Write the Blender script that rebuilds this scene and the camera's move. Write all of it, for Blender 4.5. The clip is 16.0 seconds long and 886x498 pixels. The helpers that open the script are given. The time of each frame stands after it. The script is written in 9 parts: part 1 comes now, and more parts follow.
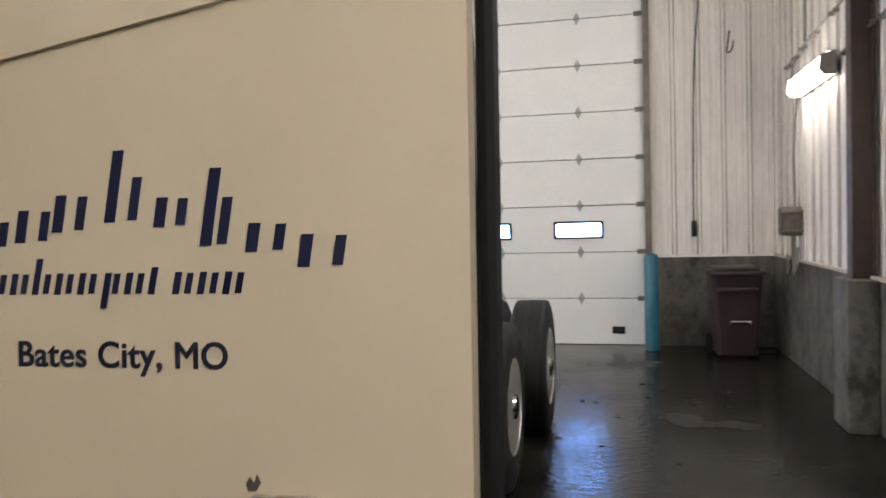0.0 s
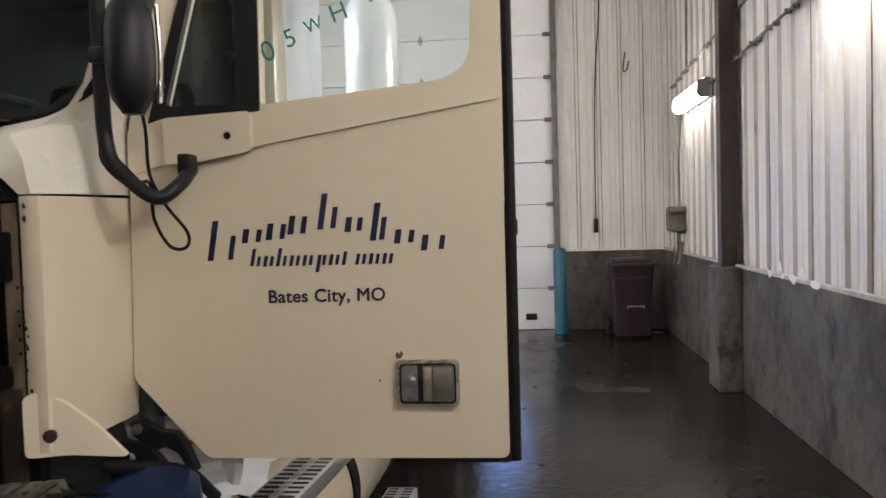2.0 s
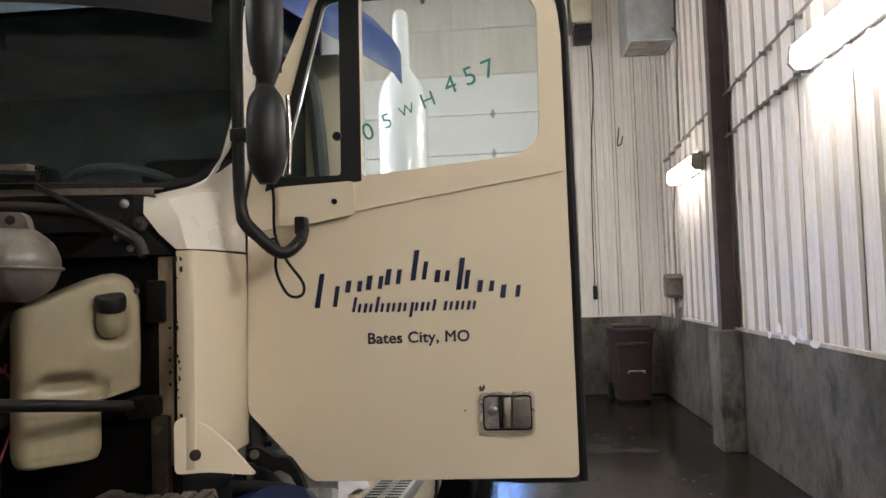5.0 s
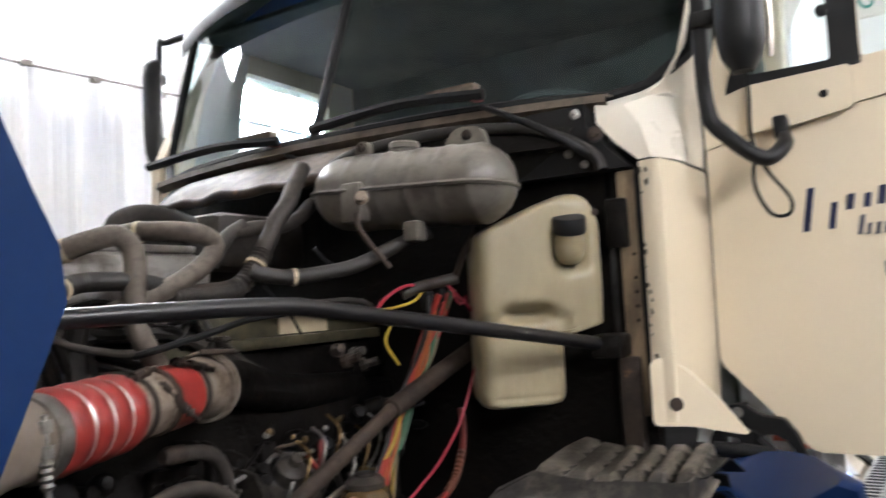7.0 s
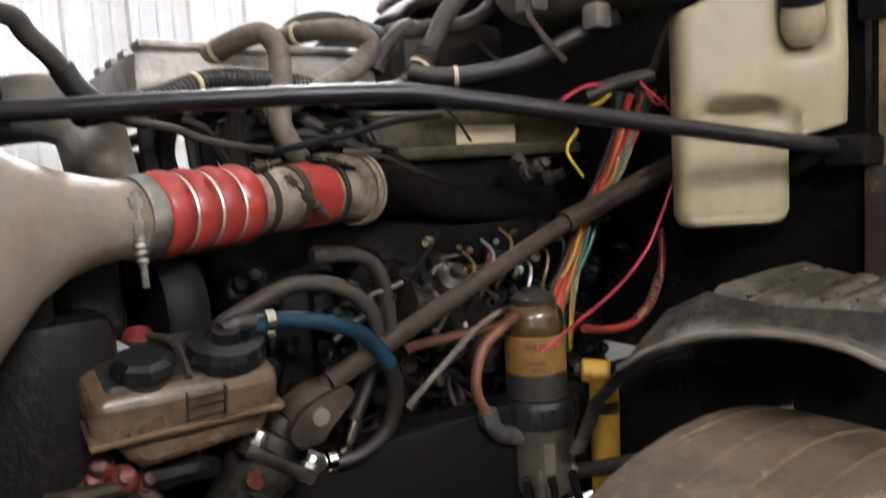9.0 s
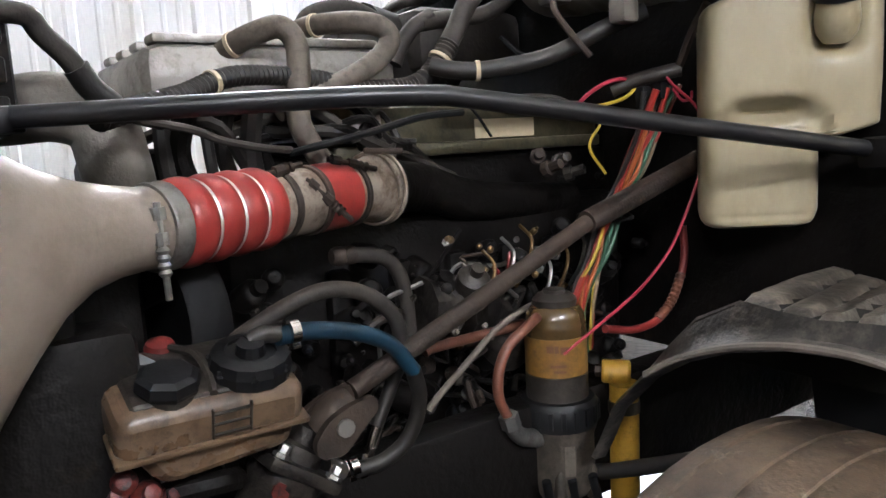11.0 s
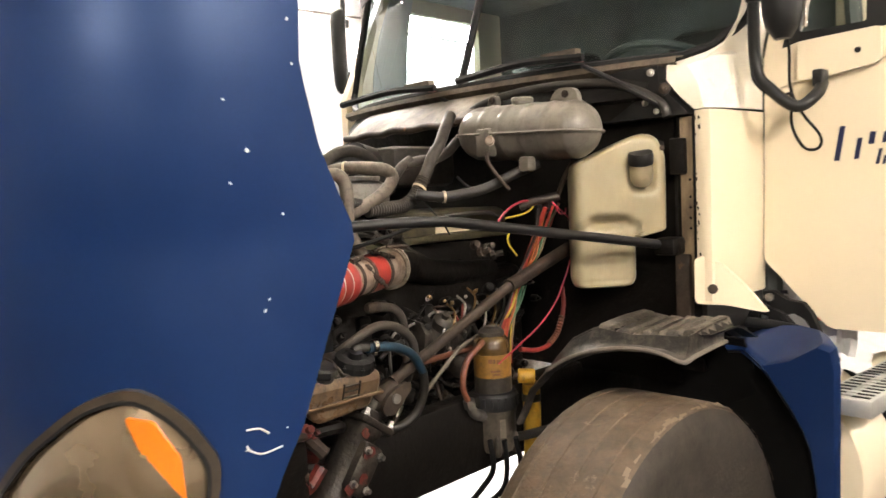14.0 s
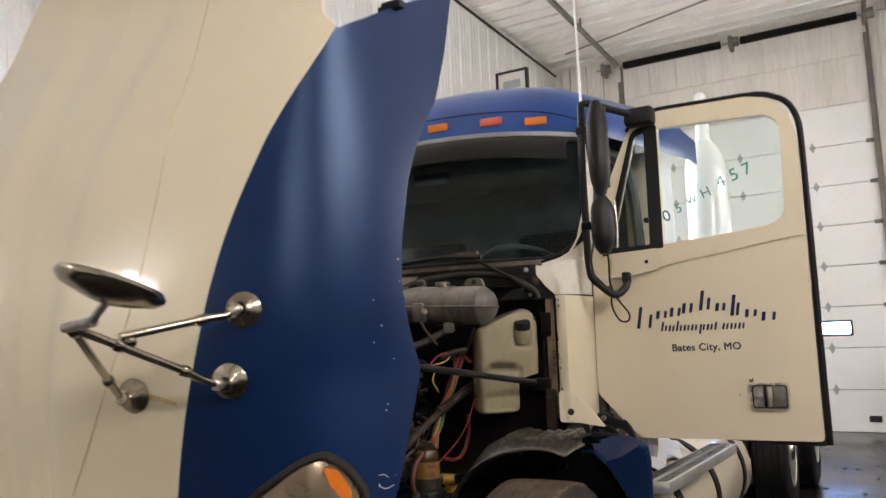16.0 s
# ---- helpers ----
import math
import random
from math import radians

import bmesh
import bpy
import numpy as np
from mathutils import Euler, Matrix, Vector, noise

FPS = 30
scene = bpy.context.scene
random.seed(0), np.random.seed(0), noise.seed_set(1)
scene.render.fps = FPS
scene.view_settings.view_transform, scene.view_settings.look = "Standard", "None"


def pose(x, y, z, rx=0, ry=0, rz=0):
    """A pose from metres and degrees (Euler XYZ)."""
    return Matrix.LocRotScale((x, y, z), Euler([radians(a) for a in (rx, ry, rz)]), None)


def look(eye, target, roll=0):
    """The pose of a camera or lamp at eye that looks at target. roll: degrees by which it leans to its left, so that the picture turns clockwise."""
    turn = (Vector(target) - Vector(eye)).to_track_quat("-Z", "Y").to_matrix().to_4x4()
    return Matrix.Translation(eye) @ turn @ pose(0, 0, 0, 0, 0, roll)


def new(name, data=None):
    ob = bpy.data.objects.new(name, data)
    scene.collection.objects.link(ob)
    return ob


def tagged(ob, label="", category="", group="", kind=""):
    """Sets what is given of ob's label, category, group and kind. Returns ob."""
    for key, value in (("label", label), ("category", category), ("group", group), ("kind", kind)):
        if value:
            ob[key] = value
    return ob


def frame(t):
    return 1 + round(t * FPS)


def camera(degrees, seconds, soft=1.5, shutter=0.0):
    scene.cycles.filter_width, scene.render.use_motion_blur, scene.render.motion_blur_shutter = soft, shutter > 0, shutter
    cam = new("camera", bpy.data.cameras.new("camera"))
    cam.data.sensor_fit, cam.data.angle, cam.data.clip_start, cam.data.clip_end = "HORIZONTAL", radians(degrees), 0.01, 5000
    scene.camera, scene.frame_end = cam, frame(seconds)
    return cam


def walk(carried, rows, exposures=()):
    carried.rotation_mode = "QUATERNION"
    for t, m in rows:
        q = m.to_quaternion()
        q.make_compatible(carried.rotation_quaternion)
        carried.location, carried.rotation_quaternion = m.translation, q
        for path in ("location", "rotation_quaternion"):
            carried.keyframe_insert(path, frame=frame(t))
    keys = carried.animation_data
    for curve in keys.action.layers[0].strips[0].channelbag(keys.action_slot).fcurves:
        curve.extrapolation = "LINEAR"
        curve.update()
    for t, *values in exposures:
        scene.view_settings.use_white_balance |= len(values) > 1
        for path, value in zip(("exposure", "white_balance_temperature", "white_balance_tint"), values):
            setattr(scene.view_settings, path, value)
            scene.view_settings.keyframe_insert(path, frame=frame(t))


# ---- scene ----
cam = camera(61.3, 16.0, shutter=0.4)
PATH = [
    (0, (0.292, -0.006, 1.651), (-0.176, 1.937, 1.582), -1.5),
    (0.5, (0.318, -0.254, 1.645), (-0.011, 1.717, 1.567), -1.5),
    (1, (0.295, -0.482, 1.666), (0.01, 1.496, 1.576), -1.4),
    (1.5, (0.204, -0.74, 1.665), (-0.05, 1.242, 1.579), -1.7),
    (2, (0.187, -0.976, 1.682), (-0.038, 1.009, 1.598), -1.7),
    (2.5, (0.203, -1.19, 1.688), (-0.007, 0.798, 1.64), -1.9),
    (3, (0.158, -1.346, 1.681), (-0.037, 0.64, 1.82), -1.7),
    (3.2, (0.136, -1.417, 1.671), (-0.054, 0.567, 1.835), -1.8),
    (5.3, (-0.058, -1.268, 1.622), (-0.243, 0.721, 1.723), -1.8),
    (5.5, (-0.086, -1.228, 1.597), (-0.287, 0.759, 1.708), -1.9),
    (6, (-0.204, -1.143, 1.537), (-0.554, 0.823, 1.649), -2.4),
    (6.5, (-0.335, -1.093, 1.506), (-1.038, 0.774, 1.644), -2.8),
    (7, (-0.389, -1.067, 1.479), (-1.447, 0.624, 1.621), -3.0),
    (7.5, (-0.362, -1.021, 1.448), (-1.746, 0.422, 1.523), -3.2),
    (8, (-0.338, -0.933, 1.434), (-1.941, 0.262, 1.415), -3.3),
    (8.5, (-0.325, -0.854, 1.405), (-1.952, 0.309, 1.371), -3.4),
    (9, (-0.328, -0.797, 1.381), (-1.956, 0.346, 1.168), -3.5),
    (9.2, (-0.338, -0.783, 1.377), (-1.954, 0.361, 1.081), -3.5),
    (11.3, (-0.374, -0.816, 1.426), (-1.998, 0.322, 1.155), -3.1),
    (11.5, (-0.37, -0.823, 1.422), (-1.996, 0.314, 1.168), -3.3),
    (12, (-0.315, -0.873, 1.453), (-1.939, 0.266, 1.194), -3.0),
    (12.5, (-0.207, -0.992, 1.49), (-1.837, 0.143, 1.257), -3.2),
    (13, (-0.101, -1.133, 1.507), (-1.702, 0.054, 1.338), -2.9),
    (13.5, (0.056, -1.317, 1.502), (-1.471, -0.031, 1.381), -2.9),
    (14, (0.126, -1.541, 1.552), (-1.283, -0.129, 1.405), -2.7),
    (14.5, (0.164, -1.812, 1.523), (-1.101, -0.265, 1.444), -2.5),
    (15, (0.213, -2.06, 1.57), (-0.887, -0.389, 1.555), -2.1),
    (15.5, (0.29, -2.317, 1.6), (-0.723, -0.598, 1.735), -2.4),
    (16, (0.353, -2.627, 1.582), (-0.632, -0.903, 1.82), -2.2),
]
EXPOSURE = [(0, -0.5, 6350, 10), (0.5, -0.24, 6300, 10), (1, -0.46, 6250, 10), (1.5, -0.64, 6200, 10), (2.5, -0.55, 6250, 10), (5.5, -0.42, 6300, 10), (6, -0.18, 6200, 10), (6.5, 0.22, 6000, 10), (7, 0.34, 5850, 10), (7.5, 0.33, 5850, 10), (8, 0.55, 6300, 10), (9, 0.72, 5850, 10), (11.5, 0.62, 5650, 9), (12.5, 0.7, 5750, 9), (13, 0.78, 6350, 10), (14, 0.98, 6950, 10), (14.5, 0.92, 6800, 10), (15, 0.4, 6450, 10), (15.5, 0.04, 6400, 10), (16, -0.26, 6330, 10)]
walk(cam, [(t, look(eye, target, roll)) for t, eye, target, roll in PATH], EXPOSURE)

# ---- light and exposure ----
world = bpy.data.worlds.new("world")
scene.world = world
world.use_nodes = True
_wn = world.node_tree
_sky = _wn.nodes.new("ShaderNodeTexSky")
_sky.sky_type, _sky.sun_disc, _sky.sun_elevation, _sky.sun_rotation = "NISHITA", False, radians(25), radians(20)
_wn.links.new(_sky.outputs[0], _wn.nodes["Background"].inputs[0])
_wn.nodes["Background"].inputs[1].default_value = 0.1
LAMP_GLOW = 54.0
DAY_GLOW = 65.0


# ---- materials ----
def rgb(r, g, b):
    return (r, g, b, 1.0)


def surf(name, a, b=None, rough=0.5, rough2=None, metal=0.0, scale=6.0, fine=90.0, bump=0.15, spots=None, spot_at=0.62,
         spot_scale=4.0, coat=0.0, stretch=(1, 1, 1), spec=0.5, trans=0.0, sheen_dust=None, wear=0.0, worn=None, wear_scale=28.0, speckle=0.35):
    """A procedural surface: two colours mixed by broad noise, fine grain, spots of dirt, uneven gloss and relief."""
    m = bpy.data.materials.new(name)
    m.use_nodes = True
    nt = m.node_tree
    p = nt.nodes["Principled BSDF"]
    b = b or tuple(c * 0.82 for c in a)
    rough2 = rough if rough2 is None else rough2
    tc = nt.nodes.new("ShaderNodeTexCoord")
    mp = nt.nodes.new("ShaderNodeMapping")
    mp.inputs["Scale"].default_value = stretch
    nt.links.new(tc.outputs["Object"], mp.inputs["Vector"])
    oi, far = nt.nodes.new("ShaderNodeObjectInfo"), nt.nodes.new("ShaderNodeMath")
    far.operation = "MULTIPLY"
    far.inputs[1].default_value = 60.0
    nt.links.new(oi.outputs["Random"], far.inputs[0])
    nt.links.new(far.outputs[0], mp.inputs["Location"])

    def tex(sc, detail=5.0, rg=0.6):
        n = nt.nodes.new("ShaderNodeTexNoise")
        n.inputs["Scale"].default_value, n.inputs["Detail"].default_value, n.inputs["Roughness"].default_value = sc, detail, rg
        nt.links.new(mp.outputs["Vector"], n.inputs["Vector"])
        return n.outputs["Fac"]

    def span(src, lo, hi, t0=0.0, t1=1.0):
        n = nt.nodes.new("ShaderNodeMapRange")
        n.inputs[1].default_value, n.inputs[2].default_value, n.inputs[3].default_value, n.inputs[4].default_value = lo, hi, t0, t1
        nt.links.new(src, n.inputs[0])
        return n.outputs[0]

    def mix(fac, c1, c2):
        n = nt.nodes.new("ShaderNodeMix")
        n.data_type = "RGBA"
        nt.links.new(fac, n.inputs[0])
        for k, c in ((6, c1), (7, c2)):
            if isinstance(c, tuple):
                n.inputs[k].default_value = rgb(*c)
            else:
                nt.links.new(c, n.inputs[k])
        return n.outputs[2]

    broad, grain = tex(scale), tex(fine, 3.0)
    col = mix(span(broad, 0.32, 0.68), a, b)
    col = mix(span(grain, 0.3, 0.75, 0.0, speckle), col, tuple(c * 0.72 for c in a))
    if spots:
        sp = tex(spot_scale, 8.0, 0.7)
        col = mix(span(sp, spot_at, spot_at + 0.1), col, spots)
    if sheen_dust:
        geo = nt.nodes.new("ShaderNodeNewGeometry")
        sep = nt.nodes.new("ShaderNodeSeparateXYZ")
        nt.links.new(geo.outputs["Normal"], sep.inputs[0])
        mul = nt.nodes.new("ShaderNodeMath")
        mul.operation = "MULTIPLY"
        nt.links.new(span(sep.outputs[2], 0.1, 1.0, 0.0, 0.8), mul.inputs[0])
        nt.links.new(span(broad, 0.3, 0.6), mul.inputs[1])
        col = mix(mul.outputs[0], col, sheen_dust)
    if wear:
        # grime in ragged flecks and long runs, over everything else
        w1, w2 = tex(wear_scale, 9.0, 0.75), tex(wear_scale * 0.28, 9.0, 0.72)
        col = mix(span(w1, 0.47, 0.62, 0.0, wear), col, worn or tuple(c * 0.25 for c in a))
        col = mix(span(w2, 0.52, 0.66, 0.0, wear * 0.8), col, worn or tuple(c * 0.35 for c in b))
    nt.links.new(col, p.inputs["Base Color"])
    nt.links.new(span(broad, 0.3, 0.7, rough, rough2), p.inputs["Roughness"])
    p.inputs["Metallic"].default_value = metal
    p.inputs["Specular IOR Level"].default_value = spec
    p.inputs["Coat Weight"].default_value = coat
    p.inputs["Coat Roughness"].default_value = 0.08
    if trans:
        p.inputs["Subsurface Weight"].default_value = trans
        p.inputs["Subsurface Radius"].default_value = (0.05, 0.04, 0.025)
        p.inputs["Subsurface Scale"].default_value = 0.6
    if bump:
        bn = nt.nodes.new("ShaderNodeBump")
        bn.inputs["Strength"].default_value, bn.inputs["Distance"].default_value = bump, 0.004
        nt.links.new(grain, bn.inputs["Height"])
        nt.links.new(bn.outputs[0], p.inputs["Normal"])
    return m


def glow(name, colour, strength):
    m = bpy.data.materials.new(name)
    m.use_nodes = True
    p = m.node_tree.nodes["Principled BSDF"]
    p.inputs["Base Color"].default_value = rgb(*colour)
    p.inputs["Emission Color"].default_value = rgb(*colour)
    p.inputs["Emission Strength"].default_value = strength
    return m


def glass(name, tint, rough=0.02, ior=1.5):
    """Thin window glass: mostly clear, with a mirror sheen by Fresnel."""
    m = bpy.data.materials.new(name)
    m.use_nodes = True
    nt = m.node_tree
    nt.nodes.remove(nt.nodes["Principled BSDF"])
    tr, gl, mx, fr = (nt.nodes.new(k) for k in ("ShaderNodeBsdfTransparent", "ShaderNodeBsdfGlossy", "ShaderNodeMixShader", "ShaderNodeFresnel"))
    tr.inputs[0].default_value = rgb(*tint)
    gl.inputs["Roughness"].default_value = rough
    fr.inputs[0].default_value = ior
    nt.links.new(fr.outputs[0], mx.inputs[0])
    nt.links.new(tr.outputs[0], mx.inputs[1])
    nt.links.new(gl.outputs[0], mx.inputs[2])
    nt.links.new(mx.outputs[0], nt.nodes["Material Output"].inputs[0])
    return m


CREAM = surf("cream_paint", (0.75, 0.652, 0.483), (0.72, 0.622, 0.46), 0.31, 0.35, speckle=0.07, fine=160, bump=0.006, scale=1.5, coat=0.6, spots=(0.62, 0.5, 0.33), spot_at=0.7, spot_scale=3)
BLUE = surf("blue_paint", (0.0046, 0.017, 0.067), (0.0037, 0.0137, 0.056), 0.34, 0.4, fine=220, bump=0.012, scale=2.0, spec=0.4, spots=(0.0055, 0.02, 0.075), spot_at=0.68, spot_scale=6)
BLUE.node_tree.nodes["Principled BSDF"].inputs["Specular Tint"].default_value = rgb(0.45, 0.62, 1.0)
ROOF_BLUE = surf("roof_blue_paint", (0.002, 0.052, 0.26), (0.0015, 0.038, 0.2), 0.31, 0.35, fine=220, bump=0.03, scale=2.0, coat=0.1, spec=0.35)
WHITE_PANEL = surf("white_fairing_paint", (0.93, 0.94, 0.95), (0.91, 0.92, 0.93), 0.3, fine=120, bump=0.0, coat=0.8)
CHROME = surf("chrome", (0.68, 0.64, 0.59), (0.5, 0.46, 0.41), 0.08, 0.2, metal=1.0, bump=0.08, fine=160, spots=(0.16, 0.12, 0.08), spot_at=0.6, spot_scale=30)
MIRROR_CHROME = surf("aged_mirror_chrome", (0.46, 0.41, 0.34), (0.3, 0.255, 0.2), 0.14, 0.26, metal=1.0, bump=0.1, fine=160, spots=(0.1, 0.07, 0.045), spot_at=0.58, spot_scale=34)
STEEL = surf("steel", (0.5, 0.49, 0.46), (0.3, 0.29, 0.27), 0.3, 0.5, metal=0.9, bump=0.15, wear=0.5, worn=(0.12, 0.1, 0.08))
BRASS = surf("tarnished_brass", (0.36, 0.25, 0.12), (0.16, 0.105, 0.05), 0.3, 0.5, metal=0.85, bump=0.2, wear=0.5, worn=(0.05, 0.036, 0.022))
HANDLE_CHROME = surf("worn_handle_chrome", (0.62, 0.56, 0.48), (0.44, 0.38, 0.31), 0.25, 0.4, metal=0.9, bump=0.1, fine=150, spots=(0.12, 0.09, 0.06), spot_at=0.6, spot_scale=40)
TREAD = surf("step_alloy", (0.72, 0.71, 0.68), (0.55, 0.54, 0.51), 0.35, 0.5, metal=0.7, bump=0.2, spots=(0.2, 0.18, 0.15), spot_scale=14)
ALLOY = surf("alloy_wheel", (0.78, 0.77, 0.74), (0.6, 0.58, 0.55), 0.25, 0.4, metal=0.8, bump=0.05)
TYRE = surf("tyre_rubber", (0.009, 0.0088, 0.009), (0.006, 0.006, 0.0062), 0.5, 0.7, bump=0.3, fine=120, spots=(0.028, 0.026, 0.024), spot_at=0.6, spot_scale=5, spec=0.3)
TYRE_SIDE = surf("dusty_tyre_sidewall", (0.034, 0.026, 0.019), (0.016, 0.0125, 0.0095), 0.65, 0.8, bump=0.4, fine=90, scale=7, spots=(0.06, 0.047, 0.034), spot_at=0.6, spot_scale=9, wear=0.4, worn=(0.012, 0.01, 0.008))
SCUFF = surf("scuffed_rubber", (0.2, 0.15, 0.105), (0.13, 0.1, 0.07), 0.75, bump=0.2)
TYRE_TREAD = surf("dusty_tyre_tread", (0.115, 0.077, 0.046), (0.05, 0.035, 0.022), 0.5, 0.8, bump=0.7, fine=60, scale=9, spots=(0.26, 0.21, 0.155), spot_at=0.62, spot_scale=16, wear=0.6, worn=(0.04, 0.03, 0.022), wear_scale=26)
BLACK = surf("black_plastic", (0.012, 0.012, 0.0125), (0.008, 0.008, 0.0085), 0.4, 0.52, bump=0.1, fine=150, spec=0.3)
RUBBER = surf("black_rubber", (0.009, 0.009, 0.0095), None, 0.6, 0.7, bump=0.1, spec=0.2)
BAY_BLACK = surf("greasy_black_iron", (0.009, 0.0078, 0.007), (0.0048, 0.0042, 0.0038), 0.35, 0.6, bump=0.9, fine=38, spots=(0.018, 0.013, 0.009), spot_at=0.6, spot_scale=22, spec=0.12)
GRIMY_ALU = surf("grimy_aluminium", (0.06, 0.051, 0.042), (0.017, 0.0145, 0.012), 0.35, 0.6, metal=0.4, bump=0.8, fine=50, spots=(0.012, 0.01, 0.009), spot_at=0.5, spot_scale=30)
WORN_CASTING = surf("worn_grey_casting", (0.16, 0.135, 0.11), (0.05, 0.042, 0.035), 0.4, 0.6, metal=0.3, bump=0.6, fine=60, scale=22, spots=(0.12, 0.03, 0.024), spot_at=0.56, spot_scale=26, wear=0.85, worn=(0.012, 0.010, 0.009), wear_scale=34)
RED_DAUB = surf("red_paint_daub", (0.16, 0.02, 0.015), (0.06, 0.012, 0.01), 0.4, 0.55, bump=0.6, fine=60, spots=(0.012, 0.01, 0.009), spot_at=0.5, spot_scale=40)
DUST_RIM = surf("thick_dust", (0.2, 0.175, 0.145), (0.09, 0.078, 0.065), 0.8, bump=0.4, fine=70, scale=12)
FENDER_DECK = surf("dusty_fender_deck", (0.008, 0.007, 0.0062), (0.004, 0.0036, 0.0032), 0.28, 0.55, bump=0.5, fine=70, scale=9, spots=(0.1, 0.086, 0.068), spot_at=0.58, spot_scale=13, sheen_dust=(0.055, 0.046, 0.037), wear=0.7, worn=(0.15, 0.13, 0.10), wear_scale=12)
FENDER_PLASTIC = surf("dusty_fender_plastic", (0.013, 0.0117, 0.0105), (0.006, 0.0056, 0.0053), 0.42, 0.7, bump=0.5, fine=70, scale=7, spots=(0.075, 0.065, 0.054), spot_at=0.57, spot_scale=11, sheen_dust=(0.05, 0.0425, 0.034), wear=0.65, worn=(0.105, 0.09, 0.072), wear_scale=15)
TOP_GREASE = surf("dark_oily_plastic", (0.03, 0.024, 0.019), (0.015, 0.013, 0.011), 0.35, 0.6, bump=0.4, fine=70, scale=12, spots=(0.07, 0.055, 0.04), spot_at=0.6, spot_scale=16, wear=0.5, worn=(0.06, 0.05, 0.04))
RUST_IRON = surf("rusty_iron", (0.065, 0.044, 0.031), (0.03, 0.022, 0.017), 0.6, 0.8, metal=0.3, bump=0.5, fine=60, spots=(0.2, 0.1, 0.05), spot_scale=18, wear=0.6, worn=(0.015, 0.012, 0.01))
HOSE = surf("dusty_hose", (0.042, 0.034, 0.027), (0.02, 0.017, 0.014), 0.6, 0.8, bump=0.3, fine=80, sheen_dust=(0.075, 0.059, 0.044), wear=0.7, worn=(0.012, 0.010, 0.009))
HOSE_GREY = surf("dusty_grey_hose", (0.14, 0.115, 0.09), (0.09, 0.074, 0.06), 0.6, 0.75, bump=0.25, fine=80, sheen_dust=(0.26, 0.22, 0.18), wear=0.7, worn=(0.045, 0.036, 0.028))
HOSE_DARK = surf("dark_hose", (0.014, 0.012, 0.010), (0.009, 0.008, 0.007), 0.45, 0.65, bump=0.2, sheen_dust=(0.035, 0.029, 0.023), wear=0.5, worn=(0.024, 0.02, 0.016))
ROD = surf("black_painted_tube", (0.008, 0.008, 0.010), (0.011, 0.0105, 0.011), 0.3, 0.42, bump=0.06, fine=90, spec=0.4, wear=0.3, worn=(0.02, 0.017, 0.014))
RED_SILICONE = surf("red_silicone", (0.36, 0.036, 0.03), (0.26, 0.03, 0.026), 0.3, 0.42, bump=0.1, fine=120, spots=(0.35, 0.1, 0.07), spot_scale=18, wear=0.4, worn=(0.2, 0.035, 0.028))
CAST_ALU = surf("cast_aluminium", (0.31, 0.285, 0.25), (0.18, 0.163, 0.142), 0.5, 0.65, metal=0.25, bump=0.35, fine=140, spots=(0.26, 0.2, 0.14), spot_scale=9, wear=0.35, worn=(0.12, 0.1, 0.08), wear_scale=18)
DUCT_ALU = surf("smooth_cast_duct", (0.31, 0.262, 0.215), (0.21, 0.172, 0.138), 0.42, 0.55, metal=0.2, bump=0.05, fine=140, scale=3, spots=(0.15, 0.11, 0.08), spot_at=0.64, spot_scale=5, wear=0.25, worn=(0.13, 0.1, 0.075), wear_scale=12)
PIPE_ALU = surf("stained_pipe", (0.42, 0.37, 0.31), (0.28, 0.22, 0.17), 0.45, 0.6, metal=0.5, bump=0.25, fine=70, spots=(0.16, 0.1, 0.07), spot_scale=14, wear=0.8, worn=(0.11, 0.07, 0.045), wear_scale=22)
TANK_WHITE = surf("washer_tank_plastic", (0.40, 0.345, 0.225), (0.27, 0.228, 0.14), 0.28, 0.4, bump=0.03, scale=4, spots=(0.2, 0.16, 0.09), spot_at=0.64, spot_scale=7, stretch=(1, 1, 0.45), trans=0.2, wear=0.3, worn=(0.2, 0.16, 0.095), wear_scale=12)
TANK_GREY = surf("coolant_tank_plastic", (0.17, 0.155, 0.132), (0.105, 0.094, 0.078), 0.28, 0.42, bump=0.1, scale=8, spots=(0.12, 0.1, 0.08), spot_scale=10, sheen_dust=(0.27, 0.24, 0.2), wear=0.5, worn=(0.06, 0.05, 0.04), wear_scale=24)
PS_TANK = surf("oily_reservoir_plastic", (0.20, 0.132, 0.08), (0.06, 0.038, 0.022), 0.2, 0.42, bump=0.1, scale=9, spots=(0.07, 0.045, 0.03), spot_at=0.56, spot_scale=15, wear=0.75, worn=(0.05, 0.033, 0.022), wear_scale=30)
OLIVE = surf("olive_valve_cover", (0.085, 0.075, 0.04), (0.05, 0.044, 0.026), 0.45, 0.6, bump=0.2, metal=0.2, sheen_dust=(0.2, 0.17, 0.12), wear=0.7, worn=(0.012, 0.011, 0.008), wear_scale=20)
SILVER_COVER = surf("silver_intake", (0.42, 0.40, 0.37), (0.3, 0.28, 0.26), 0.4, 0.55, metal=0.4, bump=0.25, wear=0.6, worn=(0.1, 0.085, 0.07), wear_scale=18)
LABEL_TAN = surf("tan_label", (0.55, 0.46, 0.31), (0.46, 0.38, 0.25), 0.55, bump=0.02)
AMBER = surf("amber_lens", (0.75, 0.20, 0.02), (0.68, 0.16, 0.015), 0.2, bump=0.02, coat=0.4)
FADED_RED = surf("faded_red_lens", (0.62, 0.13, 0.09), (0.56, 0.1, 0.07), 0.35, bump=0.02)
